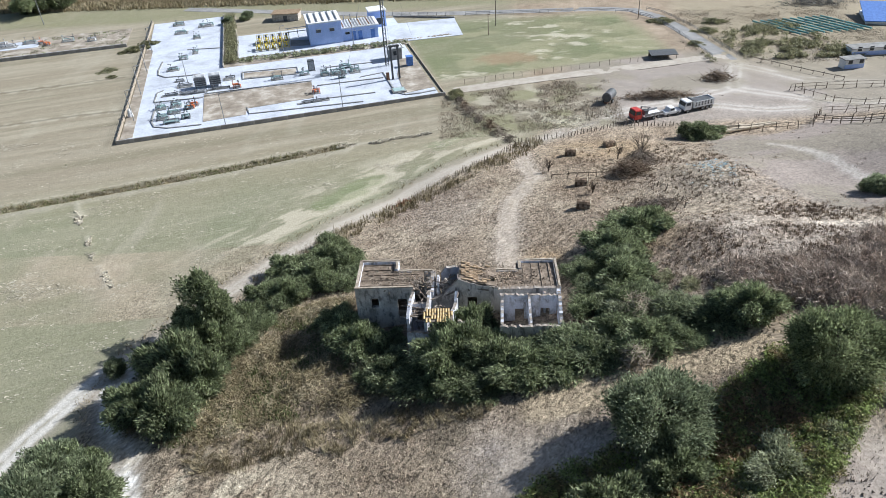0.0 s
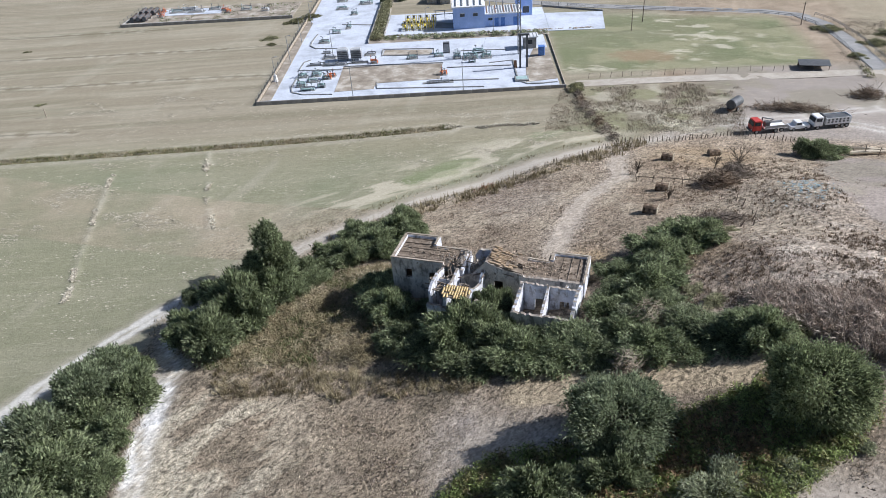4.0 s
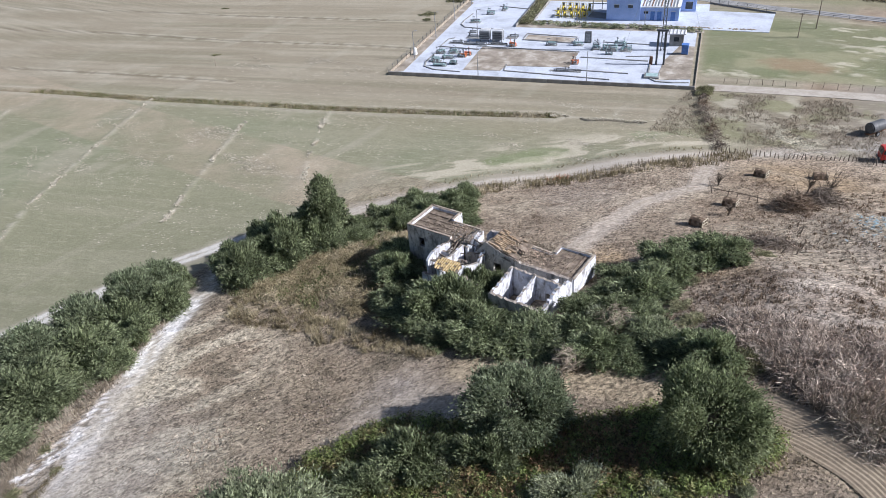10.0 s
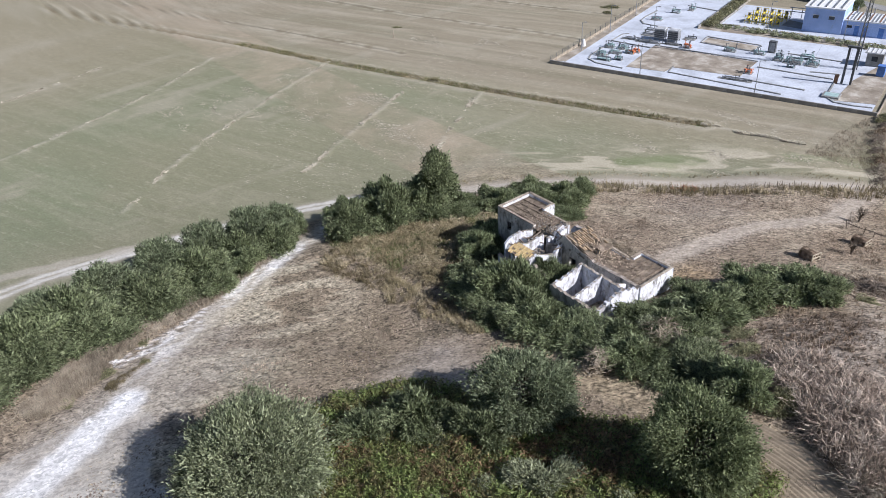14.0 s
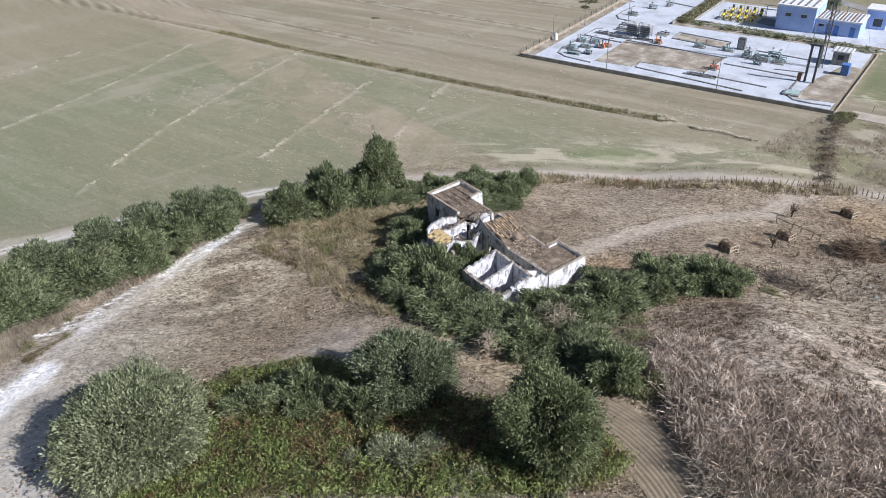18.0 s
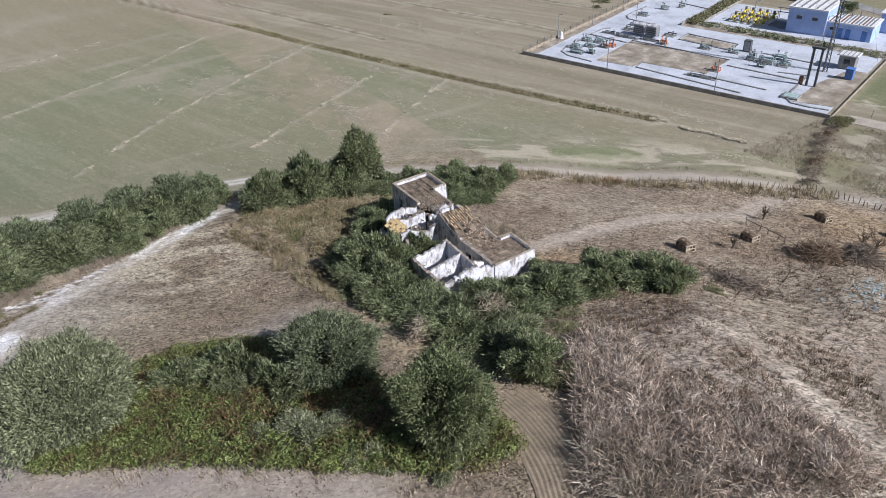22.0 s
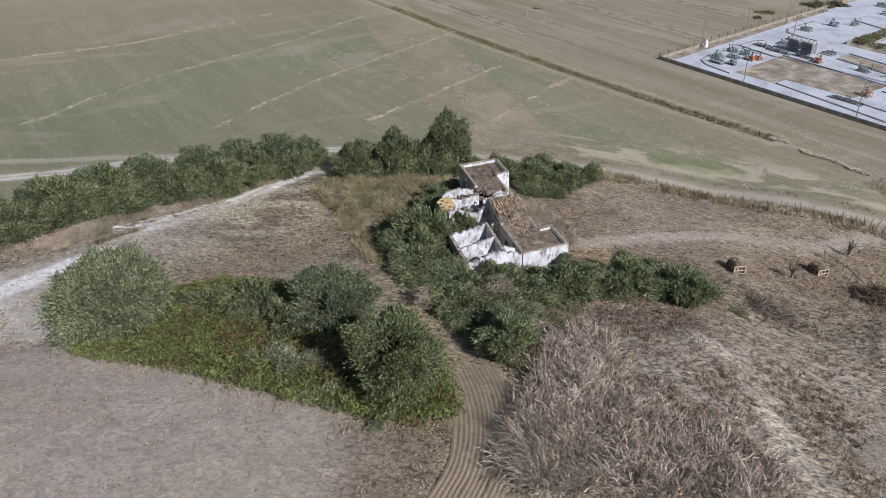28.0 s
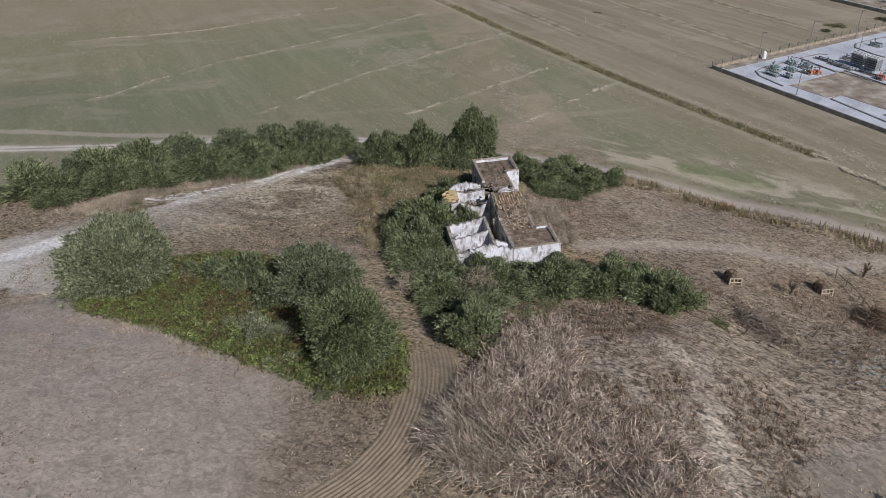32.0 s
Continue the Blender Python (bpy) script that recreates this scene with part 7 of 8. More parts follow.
def post_fence(name, pts, label, spacing=1.8, h=1.2, r=0.06, rails=(0.5, 0.95), mat=OLD_WOOD, rail_r=0.025, seed=1, lean=7):
    """Rough posts, each its own part, with rails or wires between."""
    ob = thing(name, pose(0, 0, 0), label, "fence")
    rng = random.Random(seed)
    bm = tube(bmesh.new(), (0, 0, -0.3), (0, 0, 1), r, r * 0.8, 6)
    me = None
    last = None
    for (x0, y0), (x1, y1) in zip(pts, pts[1:]):
        L = math.hypot(x1 - x0, y1 - y0)
        n = max(1, round(L / spacing))
        for i in range(n):
            s = (i + rng.uniform(-0.15, 0.15)) / n
            x, y = x0 + (x1 - x0) * s, y0 + (y1 - y0) * s
            z = land1(x, y)
            m = pose(x, y, z, rng.uniform(-lean, lean), rng.uniform(-lean, lean), rng.uniform(0, 360)) @ Matrix.Diagonal((1, 1, h * rng.uniform(0.8, 1.2), 1))
            if me is None:
                post = part("post", bm, mat, ob)
                post.matrix_basis = m
                me = post.data
            else:
                shared("post", me, ob, m)
            p = Vector((x, y, z))
            if last is not None and rails:
                rb = bmesh.new()
                for k in rails:
                    tube(rb, last + Vector((0, 0, k * h)), p + Vector((0, 0, k * h * rng.uniform(0.9, 1.1))), rail_r, None, 4)
                part("rail", rb, mat, ob)
            last = p
    return ob


post_fence("pasture_fence", [(-1.5, 131.8), (18, 137), (34, 140.3), (36, 141)], "old post and wire fence beside the lane", 2.0, 1.1, 0.05, (0.9,), rail_r=0.012)
post_fence("track_fence", [(6.5, 103), (10, 103.6), (14.5, 103.2), (24, 107), (29, 106.3), (33, 105.4)], "rough stockade of uneven wooden posts", 0.62, 0.8, 0.07, (), seed=2, lean=14)
post_fence("verge_posts", [(-3, 90.5), (3, 96.5), (7, 101.5)], "weathered stakes along the track", 0.8, 0.9, 0.05, (), seed=3, lean=14)
post_fence("corral_fence", [(37.8, 100.5), (44, 99), (51.2, 98.3), (53.5, 103), (57, 108), (66, 107), (74, 103)], "corral fence of grey rails and posts", 1.7, 1.3, 0.07, (0.45, 0.85), seed=4, rail_r=0.035, lean=12)
post_fence("corral_fence", [(53.5, 103), (55.5, 96), (57, 89), (57.5, 81), (57, 72)], "heavy corral fence of dark timbers", 2.0, 1.3, 0.09, (0.35, 0.6, 0.9), seed=5, rail_r=0.05, lean=12)
post_fence("yard_fence", [(57, 121.5), (64, 121.8), (74, 121.5), (86, 119)], "dark rail fence round a paddock", 2.4, 1.2, 0.08, (0.5, 0.95), seed=6, rail_r=0.04, lean=12)
post_fence("yard_fence", [(58, 121), (62, 114.5), (66, 112), (75, 112)], "leaning posts at the paddock's edge", 2.0, 1.2, 0.08, (0.7,), seed=7, rail_r=0.04)
post_fence("road_rail", [(49, 141), (45.9, 160), (43, 170), (39, 175.5), (32, 177.8), (-4, 180.2)], "grey guard rail along the asphalt road", 3.0, 0.9, 0.05, (0.55, 0.9), METAL_GREY, 0.05, seed=8, lean=1)
post_fence("road_rail", [(54, 141), (50.2, 162), (46.8, 172.5), (41.5, 180)], "grey guard rail on the road's far side", 3.0, 0.9, 0.05, (0.55, 0.9), METAL_GREY, 0.05, seed=9, lean=1)
post_fence("bank_fence", [(56, 139), (66, 128), (70, 124)], "low dark fence along the dirt yard", 2.0, 0.8, 0.06, (0.8,), seed=10, rail_r=0.06)
post_fence("feeder_fence", [(10.5, 84.6), (12.5, 84.2), (15, 83.6), (18, 82.4), (20, 81.5)], "broken rail fence behind the animal huts", 1.5, 1.0, 0.06, (0.7,), seed=11, rail_r=0.05, lean=15)


# ---- vehicles in the yard ----
def wheel(parent, x, y, r=0.5, w=0.28):
    q = Matrix.Translation((x, y, r)) @ pose(0, 0, 0, 90, 0, 0)
    bm = bmesh.new()
    bmesh.ops.create_cone(bm, cap_ends=True, segments=14, radius1=r, radius2=r, depth=w, matrix=q)
    bmesh.ops.bevel(bm, geom=[e for e in bm.edges if abs(e.calc_face_angle(0)) > 1.0], offset=0.05, segments=1, affect="EDGES")
    t = part("wheel", bm, RUBBER, parent)
    bm = bmesh.new()
    bmesh.ops.create_cone(bm, cap_ends=True, segments=12, radius1=r * 0.55, radius2=r * 0.55, depth=w + 0.04, matrix=q)
    part("rim", bm, METAL_GREY, t)


def cab(parent, mat, x0, w, h, z0, length):
    """A forward-control cab whose front is at x0."""
    bm = box(bmesh.new(), x0, x0 + length, -w / 2, w / 2, z0, z0 + h, 0)
    for v in bm.verts:
        if v.co.x < x0 + 0.01 and v.co.z > z0 + h - 0.01:
            v.co.x += 0.28
    bmesh.ops.bevel(bm, geom=list(bm.edges), offset=0.09, segments=2, affect="EDGES")
    c = part("cab", bm, mat, parent)
    for y in (-w / 2 - 0.005, w / 2 - 0.035):
        boxed("side_window", c, GLASS_DARK, x0 + 0.35, x0 + length - 0.35, y, y + 0.04, z0 + h * 0.52, z0 + h * 0.88, 0.0)
    bm = box(bmesh.new(), x0 + 0.02, x0 + 0.10, -w / 2 + 0.15, w / 2 - 0.15, z0 + h * 0.5, z0 + h * 0.9, 0)
    for v in bm.verts:
        v.co.x += 0.2 * (v.co.z - z0 - h * 0.5) / (h * 0.4)
    part("windscreen", bm, GLASS_DARK, c)
    boxed("bumper", c, METAL_DARK, x0 - 0.12, x0 + 0.05, -w / 2, w / 2, z0 - 0.25, z0 + 0.15, 0.03)
    for y in (-w / 2 + 0.2, w / 2 - 0.45):
        boxed("headlight", c, WHITE_PAINT, x0 - 0.015, x0 + 0.02, y, y + 0.25, z0 + 0.2, z0 + 0.38, 0.0)


TRUCK_TURN = 22.0


def truck_at(x, y):
    return pose(x, y, land1(x, y) + 0.02, 0, 0, TRUCK_TURN) @ Matrix.Scale(1 / K, 4)


t = thing("crane_truck", truck_at(26.2, 108.7), "red lorry with a loading crane and flat bed", "truck")
cab(t, RED_PAINT, 0, 2.4, 2.1, 0.75, 1.9)
boxed("chassis", t, METAL_DARK, 0.3, 7.2, -0.5, 0.5, 0.55, 0.85, 0.03)
boxed("bed", t, WHITE_PAINT, 2.6, 7.3, -1.2, 1.2, 0.95, 1.12, 0.02)
for y in (-1.2, 1.14):
    boxed("side_board", t, METAL_GREY, 2.6, 7.3, y, y + 0.06, 1.122, 1.6, 0.01)
bm = tube(bmesh.new(), (2.3, 0, 0.9), (2.3, 0, 3.2), 0.16, 0.13)
tube(bm, (2.3, 0, 3.1), (4.8, 0.2, 2.4), 0.13, 0.1)
tube(bm, (4.8, 0.2, 2.4), (3.2, 0.3, 1.6), 0.1, 0.08)
part("crane", bm, METAL_DARK, t)
boxed("crate", t, METAL_DARK, 2.9, 3.9, -0.6, 0.5, 1.125, 2.2, 0.03)
for x in (1.0, 5.0, 6.2):
    for y in (-1.05, 1.05):
        wheel(t, x, y)
t = thing("white_van", truck_at(32.0, 111.0), "white pickup van parked between lorries", "van")
bm = box(bmesh.new(), 0, 4.2, -0.9, 0.9, 0.4, 1.1, 0.08)
part("body", bm, WHITE_PAINT, t)
bm = box(bmesh.new(), 0.9, 2.6, -0.85, 0.85, 1.08, 1.85, 0)
for v in bm.verts:
    if v.co.z > 1.5:
        v.co.x += 0.3 if v.co.x < 1.5 else -0.1
bmesh.ops.bevel(bm, geom=list(bm.edges), offset=0.06, segments=1, affect="EDGES")
part("cabin", bm, WHITE_PAINT, t)
for y in (-0.87, 0.84):
    boxed("side_window", t, GLASS_DARK, 1.3, 2.3, y, y + 0.03, 1.25, 1.7, 0.0)
for x in (0.8, 3.3):
    for y in (-0.85, 0.85):
        wheel(t, x, y, 0.36, 0.22)
t = thing("dump_truck", truck_at(35.4, 112.4), "white tipper lorry with a slotted steel body", "truck")
boxed("chassis", t, METAL_DARK, 0.2, 7.6, -0.5, 0.5, 0.55, 0.85, 0.03)
cab(t, WHITE_PAINT, 0.0, 2.4, 2.0, 0.75, 1.9)
bm = bmesh.new()
box(bm, 2.4, 7.7, -1.25, 1.25, 1.0, 1.15)
for y in (-1.25, 1.17):
    box(bm, 2.4, 7.7, y, y + 0.08, 1.15, 2.4)
for x in (2.4, 7.62):
    box(bm, x, x + 0.08, -1.17, 1.17, 1.15, 2.4)
body = part("tipper_body", bm, WHITE_PAINT, t)
for k in range(6):
    for z in (1.35, 1.85):
        boxed("slot", body, METAL_DARK, 2.75 + 0.8 * k, 3.15 + 0.8 * k, -1.27, -1.253, z, z + 0.36, 0.0)
boxed("load", t, METAL_DARK, 2.5, 7.6, -1.15, 1.15, 1.16, 2.2, 0.2)
boxed("hoist", t, METAL_DARK, 2.0, 2.35, -0.9, 0.9, 0.85, 2.9, 0.05)
for x in (0.95, 4.9, 6.1, 7.1):
    for y in (-1.05, 1.05):
        wheel(t, x, y)

# tanker trailer, sheds, pipes
t = thing("tank_trailer", pose(24.4, 119.2, 0.35, 0, 0, 60) @ Matrix.Scale(1.0, 4), "dark cylindrical tank trailer standing on dirt", "trailer")
bm = tube(bmesh.new(), (-1.5, 0, 1.35), (1.5, 0, 1.35), 0.85, None, 18)
bmesh.ops.bevel(bm, geom=[e for e in bm.edges if e.calc_face_angle(0) > 1.2], offset=0.15, segments=2, affect="EDGES")
part("tank", bm, METAL_DARK, t)
boxed("frame", t, RUST, -1.8, 2.4, -0.35, 0.35, 0.4, 0.55, 0.02)
for y in (-0.75, 0.75):
    wheel(t, -0.3, y, 0.42, 0.24)


def brush_heap(name, x, y, rx, ry, h, n, mat, label, seed, length=1.6):
    """A tangled heap of branches as one object of stuff."""
    rng = np.random.default_rng(seed)
    p = rng.normal(size=(n, 2)) * 0.45
    z = h * np.clip(1 - (p ** 2).sum(1), 0.05, 1) * rng.random(n)
    px, py = x + p[:, 0] * rx, y + p[:, 1] * ry
    base = np.stack([px, py, land(px, py) + z], 1)
    d = rng.normal(size=(n, 3)) * np.array((1, 1, 0.45))
    d /= np.linalg.norm(d, axis=1)[:, None]
    L = length * (0.4 + rng.random((n, 1)))
    s = np.cross(d, rng.normal(size=(n, 3)))
    s /= np.linalg.norm(s, axis=1)[:, None]
    s *= 0.035
    return tagged(tri_cloud(name, np.stack([base - s, base + s, base + d * L], 1), mat), label, "brushwood", kind="stuff")


brush_heap("log_heap", 33.5, 120.5, 8, 1.4, 1.3, 1500, DEAD_BRUSH, "long heap of broken timber beside the lorries", 1)
brush_heap("log_heap", 46.5, 129, 3, 2.0, 1.5, 800, DEAD_BRUSH, "heap of dead branches on the dirt", 2)
brush_heap("dead_thicket", 20.4, 82.4, 2.6, 2.8, 2.0, 2200, DEAD_BRUSH, "dead grey thicket and roots on the slope", 3, 1.3)
brush_heap("dead_thicket", 22.6, 86.6, 2.6, 2.2, 2.2, 1500, OLD_WOOD, "dead grey thicket and roots on the slope", 4, 1.2)
brush_heap("dead_thicket", 20.5, 69.0, 3.2, 2.2, 0.8, 1100, OLD_WOOD, "grey dead scrub below the mound", 5, 1.0)
for i, (hx, hy) in enumerate(((-2.6, 123), (-1.6, 119.8), (-0.4, 116.8), (1.0, 113.8), (2.6, 110.6), (4.2, 107.6), (5.6, 104.8))):
    brush_heap("dead_hedge", hx, hy, 1.0, 2.4, 0.8 + 0.3 * (i % 3), 260, DEAD_BRUSH if i % 3 == 1 else OLD_WOOD, "dead bramble hedge beside the lane", 60 + i, 1.0)
brush_heap("scrap_pile", 84, 176, 9, 3, 2.2, 1400, METAL_DARK, "far pile of dark scrap", 8, 2.0)
brush_heap("grey_scrub", 13.4, 46.6, 2.0, 2.0, 2.6, 500, STRAW, "leafless grey shrub among the bushes", 9, 1.1)
brush_heap("grey_scrub", 12.2, 40.2, 1.3, 1.3, 2.2, 420, STRAW, "leafless grey shrub beside the mown path", 10, 1.0)

s = thing("dark_shed", pose(39.4, 142.4, 0, 0, 0, 2) @ Matrix.Diagonal((0.66, 0.66, 0.55, 1)), "low dark open shed with a sagging roof", "shed")
for x in (-3.8, 0, 3.8):
    for y in (-1.8, 1.8):
        tubed("post", s, OLD_WOOD, (x, y, 0), (x, y, 1.7), 0.09)
bm = box(bmesh.new(), -4.2, 4.2, -2.2, 2.2, 1.7, 1.85, 0)
for v in bm.verts:
    v.co.z += 0.4 if v.co.y > 0 else 0
part("roof", bm, METAL_DARK, s)
boxed("back_wall", s, OLD_WOOD, -4, 4, 1.85, 1.95, 0, 1.9, 0.0)


def cabin(name, x, y, turn, l, w, h, label, wins):
    s = thing(name, pose(x, y, land1(x, y) - 0.02, 0, 0, turn), label, "cabin")
    b = boxed("wall", s, WHITE_PAINT, 0, l, 0, w, 0, h, 0.03)
    boxed("roof", s, KERB, -0.2, l + 0.2, -0.2, w + 0.2, h, h + 0.14, 0.03)
    boxed("base_stripe", s, SKY_BLUE, -0.01, l + 0.01, -0.012, -0.003, 0.1, 0.9, 0.0)
    for u in wins:
        p = boxed("window", s, GLASS_DARK, u, u + 0.8, -0.05, -0.004, 1.1, 1.9, 0.0)
        boxed("sill", p, METAL_GREY, u - 0.08, u + 0.88, -0.1, -0.002, 1.02, 1.1, 0.0)


cabin("site_cabin", 71.0, 131.0, 8, 3.9, 2.0, 1.8, "white prefabricated site cabin with a flat roof", (0.6, 2.8))
cabin("long_cabin", 75.5, 138.0, 4, 13.0, 2.6, 1.5, "long white and blue low cabin row", (1.0, 3.4, 6.2, 9.0, 11.4))
for k in range(10):
    s = thing("teal_pipe", pose(64.5 + 1.75 * k, 162.7 + 0.2 * k, 0, 0, 0, -58), "long teal plastic pipe lying on trestles", "pipe", "stacked teal pipes")
    tubed("pipe", s, TEAL_ROOF, (0, 0, 0.43), (5.9, 0, 0.43), 0.2, None, 10)
    tubed("pipe", s, TEAL_ROOF, (6.3, 0, 0.43), (12.4, 0, 0.43), 0.2, None, 10)
    for x in (2, 10):
        boxed("trestle", s, OLD_WOOD, x - 0.15, x + 0.15, -0.4, 0.4, 0, 0.24, 0.02)
s = thing("blue_warehouse", pose(87.5, 158.0, 0, 0, 0, -16), "big shed with a bright blue sheet roof", "building")
boxed("wall", s, WHITE_PAINT, 0, 20, 0, 9, 0, 0.7, 0.05)
bm = box(bmesh.new(), -0.4, 20.4, -0.4, 9.4, 0.7, 0.9, 0)
for v in bm.verts:
    v.co.z += 1.8 if v.co.y > 5 else 0
part("roof", bm, BLUE, s)
for i, (x, y, t, l) in enumerate(((38.2, 101.8, 8, 4.2), (39.0, 100.2, 12, 8.6), (38.6, 99.4, 16, 7.4), (41.5, 101.6, 14, 5.5))):
    s = thing("felled_log", pose(x, y, land1(x, y) + 0.3, 0, -math.degrees(math.atan2(land1(x + l * math.cos(radians(t)), y + l * math.sin(radians(t))) - land1(x, y), l)), t), "long pale debarked log on the dirt", "log", "felled logs")
    tubed("stem", s, PALE_WOOD, (0, 0, 0.12), (l, 0, 0.12), 0.26, 0.2, 8)
    tubed("stub", s, COPING, (l * 0.6, 0, 0.15), (l * 0.6 + 0.2, 0.1, 0.45), 0.05, 0.03, 6)
s = thing("brick_shack", pose(-51.5, 182.5, 0, 0, 0, 0) @ Matrix.Diagonal((0.85, 0.8, 0.7, 1)), "old grey and brick shack with a flat roof", "shed")
boxed("wall", s, RUBBLE, 0, 8, 0, 5, 0, 2.6, 0.05)
boxed("roof", s, TILE, -0.3, 8.3, -0.3, 5.3, 2.6, 2.8, 0.03)
boxed("door", s, METAL_DARK, 3.4, 4.6, -0.04, -0.003, 0, 2.0, 0.0)


# timber pole in the pasture
s = thing("wire_pole", pose(6, 170, 0), "timber pole standing in the green pasture", "pole")
tubed("pole", s, OLD_WOOD, (0, 0, 0), (0, 0, 7), 0.12, 0.08, 6)
tubed("crossarm", s, OLD_WOOD, (-0.5, 0, 6.6), (0.5, 0, 6.6), 0.05, None, 5)


# ---- low round-backed animal huts on the slope ----
def hut(x, y, turn, tilt=0):
    f = thing("animal_hut", pose(x, y, land1(x, y) - 0.03, tilt, 0, turn), "low round-backed animal hut with a pale wooden front", "hut", "animal huts")
    bm = bmesh.new()
    prof = [(-0.55, 0.0), (-0.57, 0.35), (-0.46, 0.66), (-0.24, 0.84), (0, 0.9), (0.24, 0.84), (0.46, 0.66), (0.57, 0.35), (0.55, 0.0)]
    for k, (p, q) in enumerate(zip(prof, prof[1:])):
        for i in range(5):
            o = random.uniform(-0.025, 0.025)
            c = [(-1.0 + 0.31 * i, *p), (-1.0 + 0.31 * i + 0.30, *p), (-1.0 + 0.31 * i + 0.30, *q), (-1.0 + 0.31 * i, *q)]
            inner = [Vector(v) + Vector((0, o, o)) for v in c]
            outer = [v + Vector((0, v.y * 0.07, v.z * 0.06 + 0.01)) for v in inner]
            vs = [bm.verts.new(v) for v in inner + outer]
            for fc in ((0, 3, 2, 1), (4, 5, 6, 7), (0, 1, 5, 4), (1, 2, 6, 5), (2, 3, 7, 6), (3, 0, 4, 7)):
                bm.faces.new([vs[j] for j in fc])
    part("shell", bm, DEAD_BRUSH, f, "dark weathered curved shell")
    bm = bmesh.new()
    vs = [bm.verts.new((-0.98, u * 0.98, z * 0.98)) for u, z in prof]
    bm.faces.new(vs)
    r = bmesh.ops.extrude_face_region(bm, geom=list(bm.faces))
    bmesh.ops.translate(bm, verts=[v for v in r["geom"] if isinstance(v, bmesh.types.BMVert)], vec=(0.05, 0, 0))
    part("back_panel", bm, OLD_WOOD, f)
    for u in (-0.60, 0.50):
        boxed("front_post", f, PALE_WOOD, 0.56, 0.66, u, u + 0.10, 0, 0.92, 0.01, "pale sawn timber")
    for z in (0.0, 0.40, 0.84):
        boxed("front_rail", f, PALE_WOOD, 0.57, 0.65, -0.498, 0.498, z, z + 0.09, 0.01, "pale sawn timber")
    for u in (-0.2, 0.14):
        boxed("slat", f, PALE_WOOD, 0.58, 0.63, u, u + 0.07, 0.492, 0.838, 0.0)
    bm = bmesh.new()
    bmesh.ops.create_icosphere(bm, subdivisions=2, radius=0.42, matrix=Matrix.Translation((-0.2, 0, 0.1)) @ Matrix.Diagonal((1.5, 1.05, 0.6, 1)))
    for v in bm.verts:
        v.co += Vector((random.uniform(-1, 1), random.uniform(-1, 1), random.uniform(-1, 1))) * 0.04
    part("bedding", bm, HAY, f)


hut(12.9, 71.3, -12)
hut(14.0, 80.5, -6, 3)
hut(14.4, 93.8, -10)
hut(20.9, 98.2, 20)


def lean_tree(x, y, h, seed, label="bare dead tree with thin branches"):
    ob = thing("dead_tree", pose(x, y, land1(x, y) - 0.1), label, "tree")
    rng = random.Random(seed)
    tubed("trunk", ob, BARK, (0, 0, 0), (0.2, 0.1, h * 0.55), 0.11, 0.06, 6)
    for i in range(22):
        a = Vector((0.2 * i / 22, 0.1 * i / 22, h * (0.2 + 0.35 * i / 22)))
        t = rng.uniform(0, 6.28)
        b = a + Vector((math.cos(t), math.sin(t), rng.uniform(0.6, 1.8))) * h * rng.uniform(0.12, 0.28)
        bm = tube(bmesh.new(), a, b, 0.04, 0.012, 4)
        for j in range(3):
            u = rng.uniform(0, 6.28)
            tube(bm, a.lerp(b, 0.6), b + Vector((math.cos(u), math.sin(u), 0.6)) * h * 0.1, 0.018, 0.006, 4)
        part("branch", bm, BARK, ob)


lean_tree(23.0, 88.0, 4.6, 1)
lean_tree(10.3, 88.0, 2.2, 2, "thin bare sapling by the cart track")
lean_tree(14.6, 76.4, 2.0, 3, "leaning dead branch near the huts")
lean_tree(20.5, 90.5, 3.0, 4)
# shrubs on the far side
grow("elder", [(34.6, 98.4, 1.0, 0.62)], "scrub beyond the hill")
grow("olive", [(-17.6, 6.4, 0.45, 0.4), (-19.6, 10.2, 0.5, 0.4), (-22.4, 14.2, 0.4, 0.35), (-23.6, 10.6, 0.7, 0.3), (-21.6, 7.4, 0.8, 0.32), (-24.8, 14.0, 0.6, 0.3), (-18.8, 13.4, 0.4, 0.25)], "low bushes on the verge")
grow("dark", [(43.4, 65.6, 0.8, 0.75)], "scrub beyond the hill")
grow("olive", [(-110.2, 103.5, 0.6, 0.35), (-141.9, 133.3, 0.45, 0.5), (-68.8, 102.8, 0.3, 0.2), (-81.5, 150, 1.3, 0.4), (-79, 145.5, 0.7, 0.5), (-81, 163.5, 1.3, 1.3), (-79, 167, 1.2, 1.5), (-3.4, 125.6, 1.1, 1.4), (48, 150, 0.9, 0.9), (53, 158, 1.4, 1.0), (60, 147, 1.6, 1.1), (65, 143, 1.3, 1.0), (45.5, 166, 1.3, 1.2), (56, 165, 1.3, 1.0)], "scrub beyond the hill")
grow("dark", [(-59, 186, 0.8, 0.8), (-63, 182, 0.6, 0.8), (-38, 183, 1.2, 0.7)], "scrub beyond the hill")
grow("tree", [(-128, 203, 2.2, 1.6), (-119, 206, 1.8, 1.3)])
x, y = scatter(12000, 48, 84, 138, 172, lambda x, y: (near_line(x, y, [(52, 140), (50.5, 147), (47.6, 161), (44.8, 171)]) > 3.0) * (x + 0.3 * (y - 140) < 78) * (y - 0.45 * (x - 60) < 158) * step(0.42, 0.6, fnoise(x, y, 3, 91)) * 0.9, 41)
bramble("dry_scrub", x, y, LEAF_OLIVE, "low dry olive scrub beyond the yard", 0.6, 0.2, 9, 42)
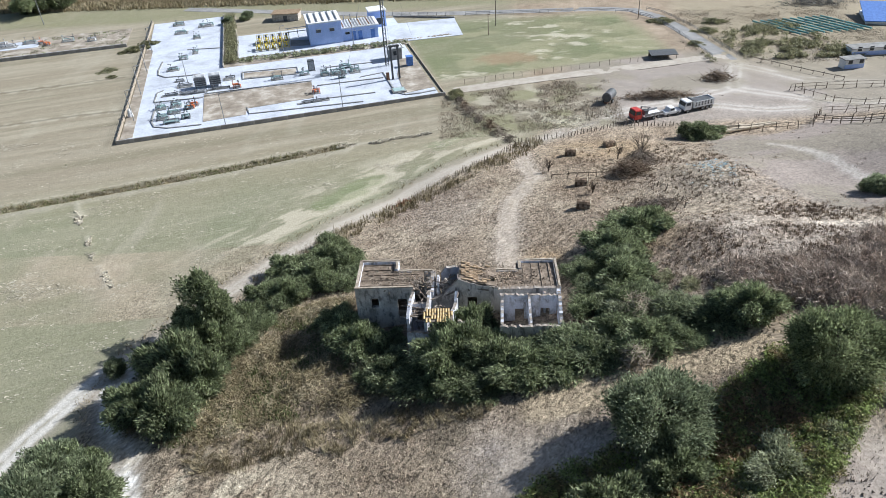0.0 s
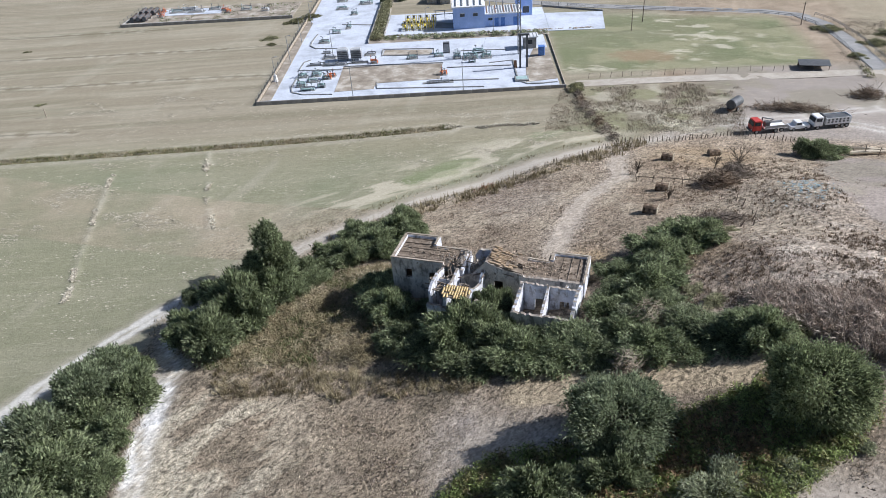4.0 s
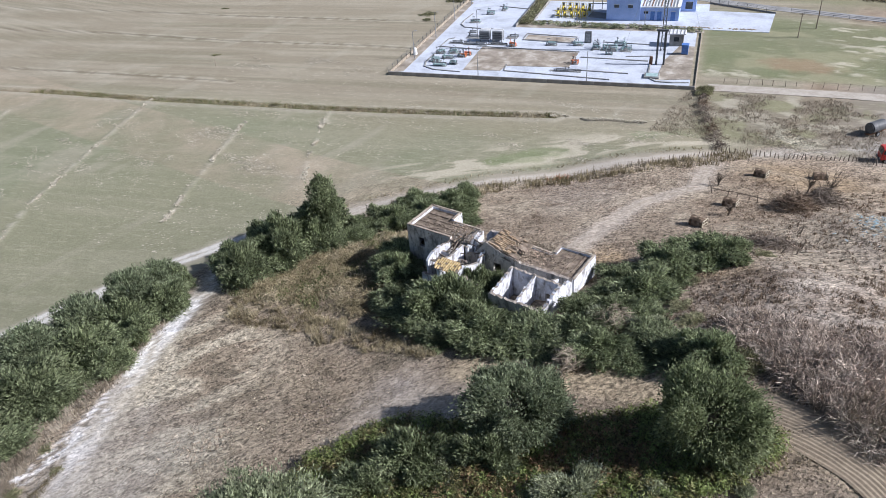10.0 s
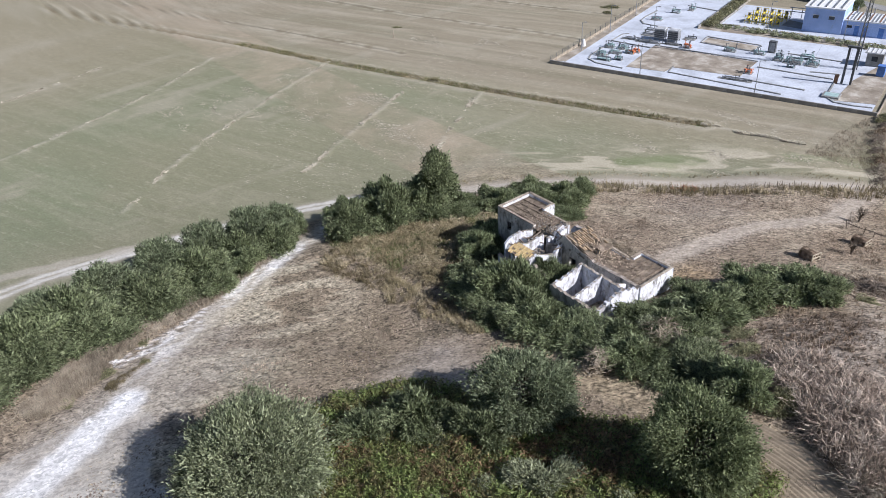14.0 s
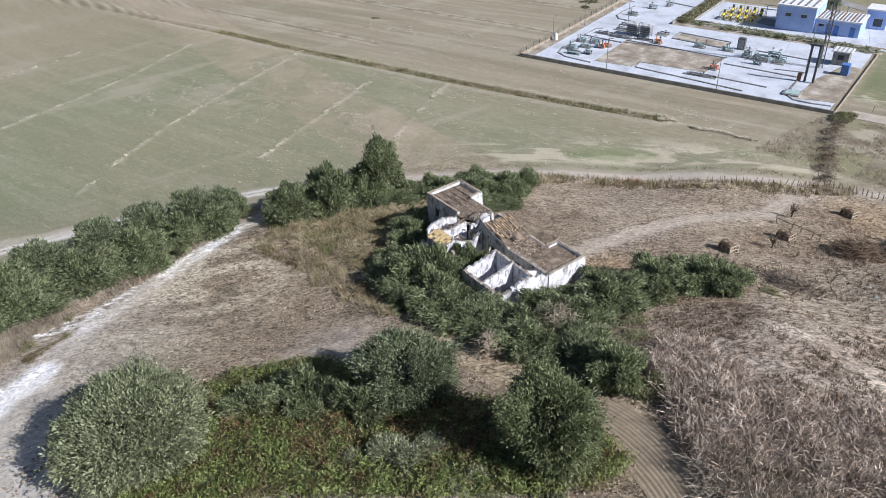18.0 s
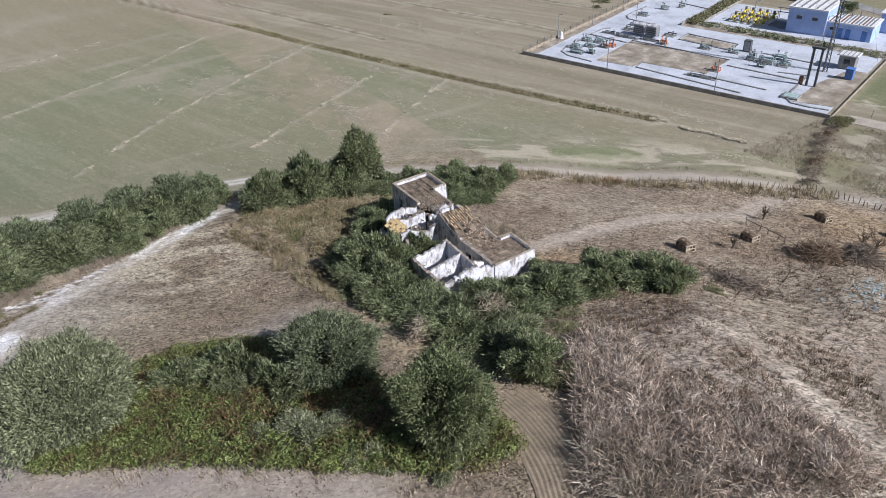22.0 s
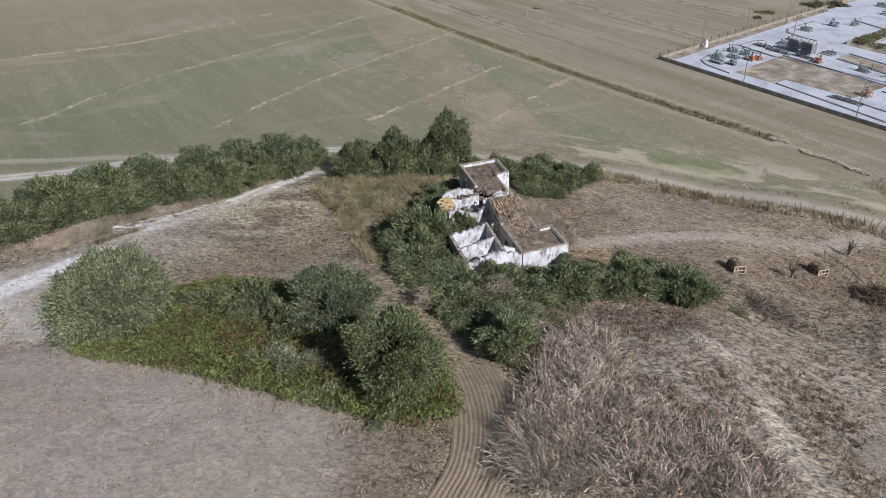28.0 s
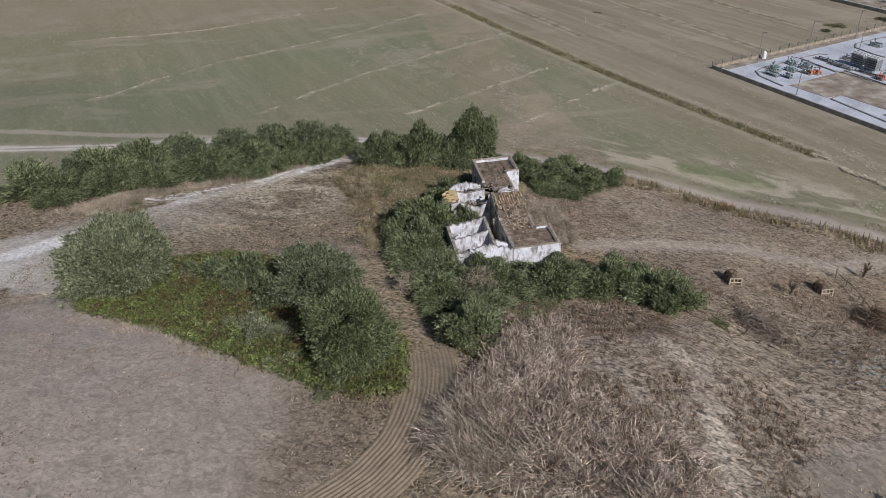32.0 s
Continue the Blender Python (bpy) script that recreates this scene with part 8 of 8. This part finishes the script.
x, y = scatter(9000, 46, 90, 136, 176, lambda x, y: (near_line(x, y, [(52, 140), (50.5, 147), (47.6, 161), (44.8, 171)]) > 3.0) * (0.3 + 0.7 * step(0.4, 0.6, fnoise(x, y, 4, 92))), 45)
blades("dry_weeds", x, y, STRAW, "bleached weeds on the waste ground", "weeds", 9, 0.22, 0.96, 0.05, 0.8, 46)
x, y = scatter(30000, -150, 20, 190, 222, lambda x, y: (y > 196 - 0.06 * x) * 0.8, 43)
blades("far_reeds", x, y, BROWN_GRASS, "far strip of tall dry reeds", "reeds", 3, 1.2, 0.8, 0.12, 0.5, 44)
s = thing("street_lamp", pose(-117, 190.5, 0), "grey street lamp beside the far road", "lamp post")
tubed("pole", s, METAL_GREY, (0, 0, 0), (0, 0, 8), 0.12, 0.08)
tubed("arm", s, METAL_GREY, (-1.2, 0, 8), (1.2, 0, 8), 0.08)
for x in (8, 20):
    s = thing("utility_pole", pose(x * 3.0 - 20, 158 + x * 0.6, 0, 0, 0, 10), "thin timber utility pole in the pasture", "pole", "utility poles")
    tubed("pole", s, OLD_WOOD, (0, 0, 0), (0, 0, 5.0), 0.11, 0.08, 6)
    tubed("crossarm", s, OLD_WOOD, (-0.5, 0, 4.7), (0.5, 0, 4.7), 0.05, None, 5)
post_fence("slope_stakes", [(36.6, 43.0), (38.1, 45.5), (39.2, 47.2), (40.3, 49.0), (42.3, 52.1), (44, 54.6), (47, 58)], "row of thin leaning stakes with wire above the reeds", 1.9, 1.0, 0.05, (0.8,), DEAD_BRUSH, rail_r=0.012, seed=31, lean=24)
# things lying on the slopes
s = thing("white_pallet", pose(36.3, 41.0, land1(36.3, 41.0) + 0.1, 8, 4, 20), "white-grey wooden pallet lying in the reeds", "pallet")
for k in range(5):
    boxed("slat", s, WHITE_PAINT, -0.6, 0.6, -0.5 + 0.22 * k, -0.38 + 0.22 * k, 0.1, 0.13, 0.005)
for x in (-0.55, 0, 0.5):
    boxed("runner", s, OLD_WOOD, x, x + 0.08, -0.5, 0.52, 0, 0.097, 0.005)
s = thing("fallen_plank", pose(24.6, 68.8, land1(24.6, 68.8) + 0.06, 3, 6, 35), "pale bleached plank lying on dry ground", "plank")
boxed("board", s, COPING, -1.0, 1.0, -0.12, 0.12, 0, 0.08, 0.01)
boxed("cleat", s, OLD_WOOD, -0.8, -0.7, -0.15, 0.15, 0.082, 0.14, 0.01)
post_fence("broken_stakes", [(22.0, 66.8), (23.4, 67.4), (23.6, 71.1), (22.6, 73.1), (21.6, 76)], "broken leaning stakes on the dry slope", 1.7, 0.9, 0.07, (), seed=37, lean=26)
rng_b = np.random.default_rng(9)
n = 260
bx, by = 29.4 + rng_b.normal(size=n) * 1.3, 76.4 + rng_b.normal(size=n) * 2.0
base = np.stack([bx, by, land(bx, by) + 0.12], 1)
d = rng_b.normal(size=(n, 3)) * np.array((0.22, 0.22, 0.05))
e = rng_b.normal(size=(n, 3)) * np.array((0.16, 0.16, 0.05))
tagged(tri_cloud("blue_litter", np.stack([base, base + d, base + e], 1), PALE_BLUE), "scraps of pale blue plastic sheet on the ground", "litter", kind="stuff")
s = thing("field_marker", pose(-103.5, 98.3, 0), "small pale marker post in the mown field", "post")
tubed("post", s, COPING, (0, 0, 0), (0, 0, 1.6), 0.12, 0.1, 6)
tubed("cap", s, COPING, (0, 0, 1.6), (0, 0, 1.8), 0.16, 0.05, 6)


# ---- from plan units to metres ----
for ob in list(scene.objects):
    if ob.parent is None and ob.type in {"MESH", "EMPTY"}:
        ob.matrix_basis = Matrix.Scale(K, 4) @ ob.matrix_basis
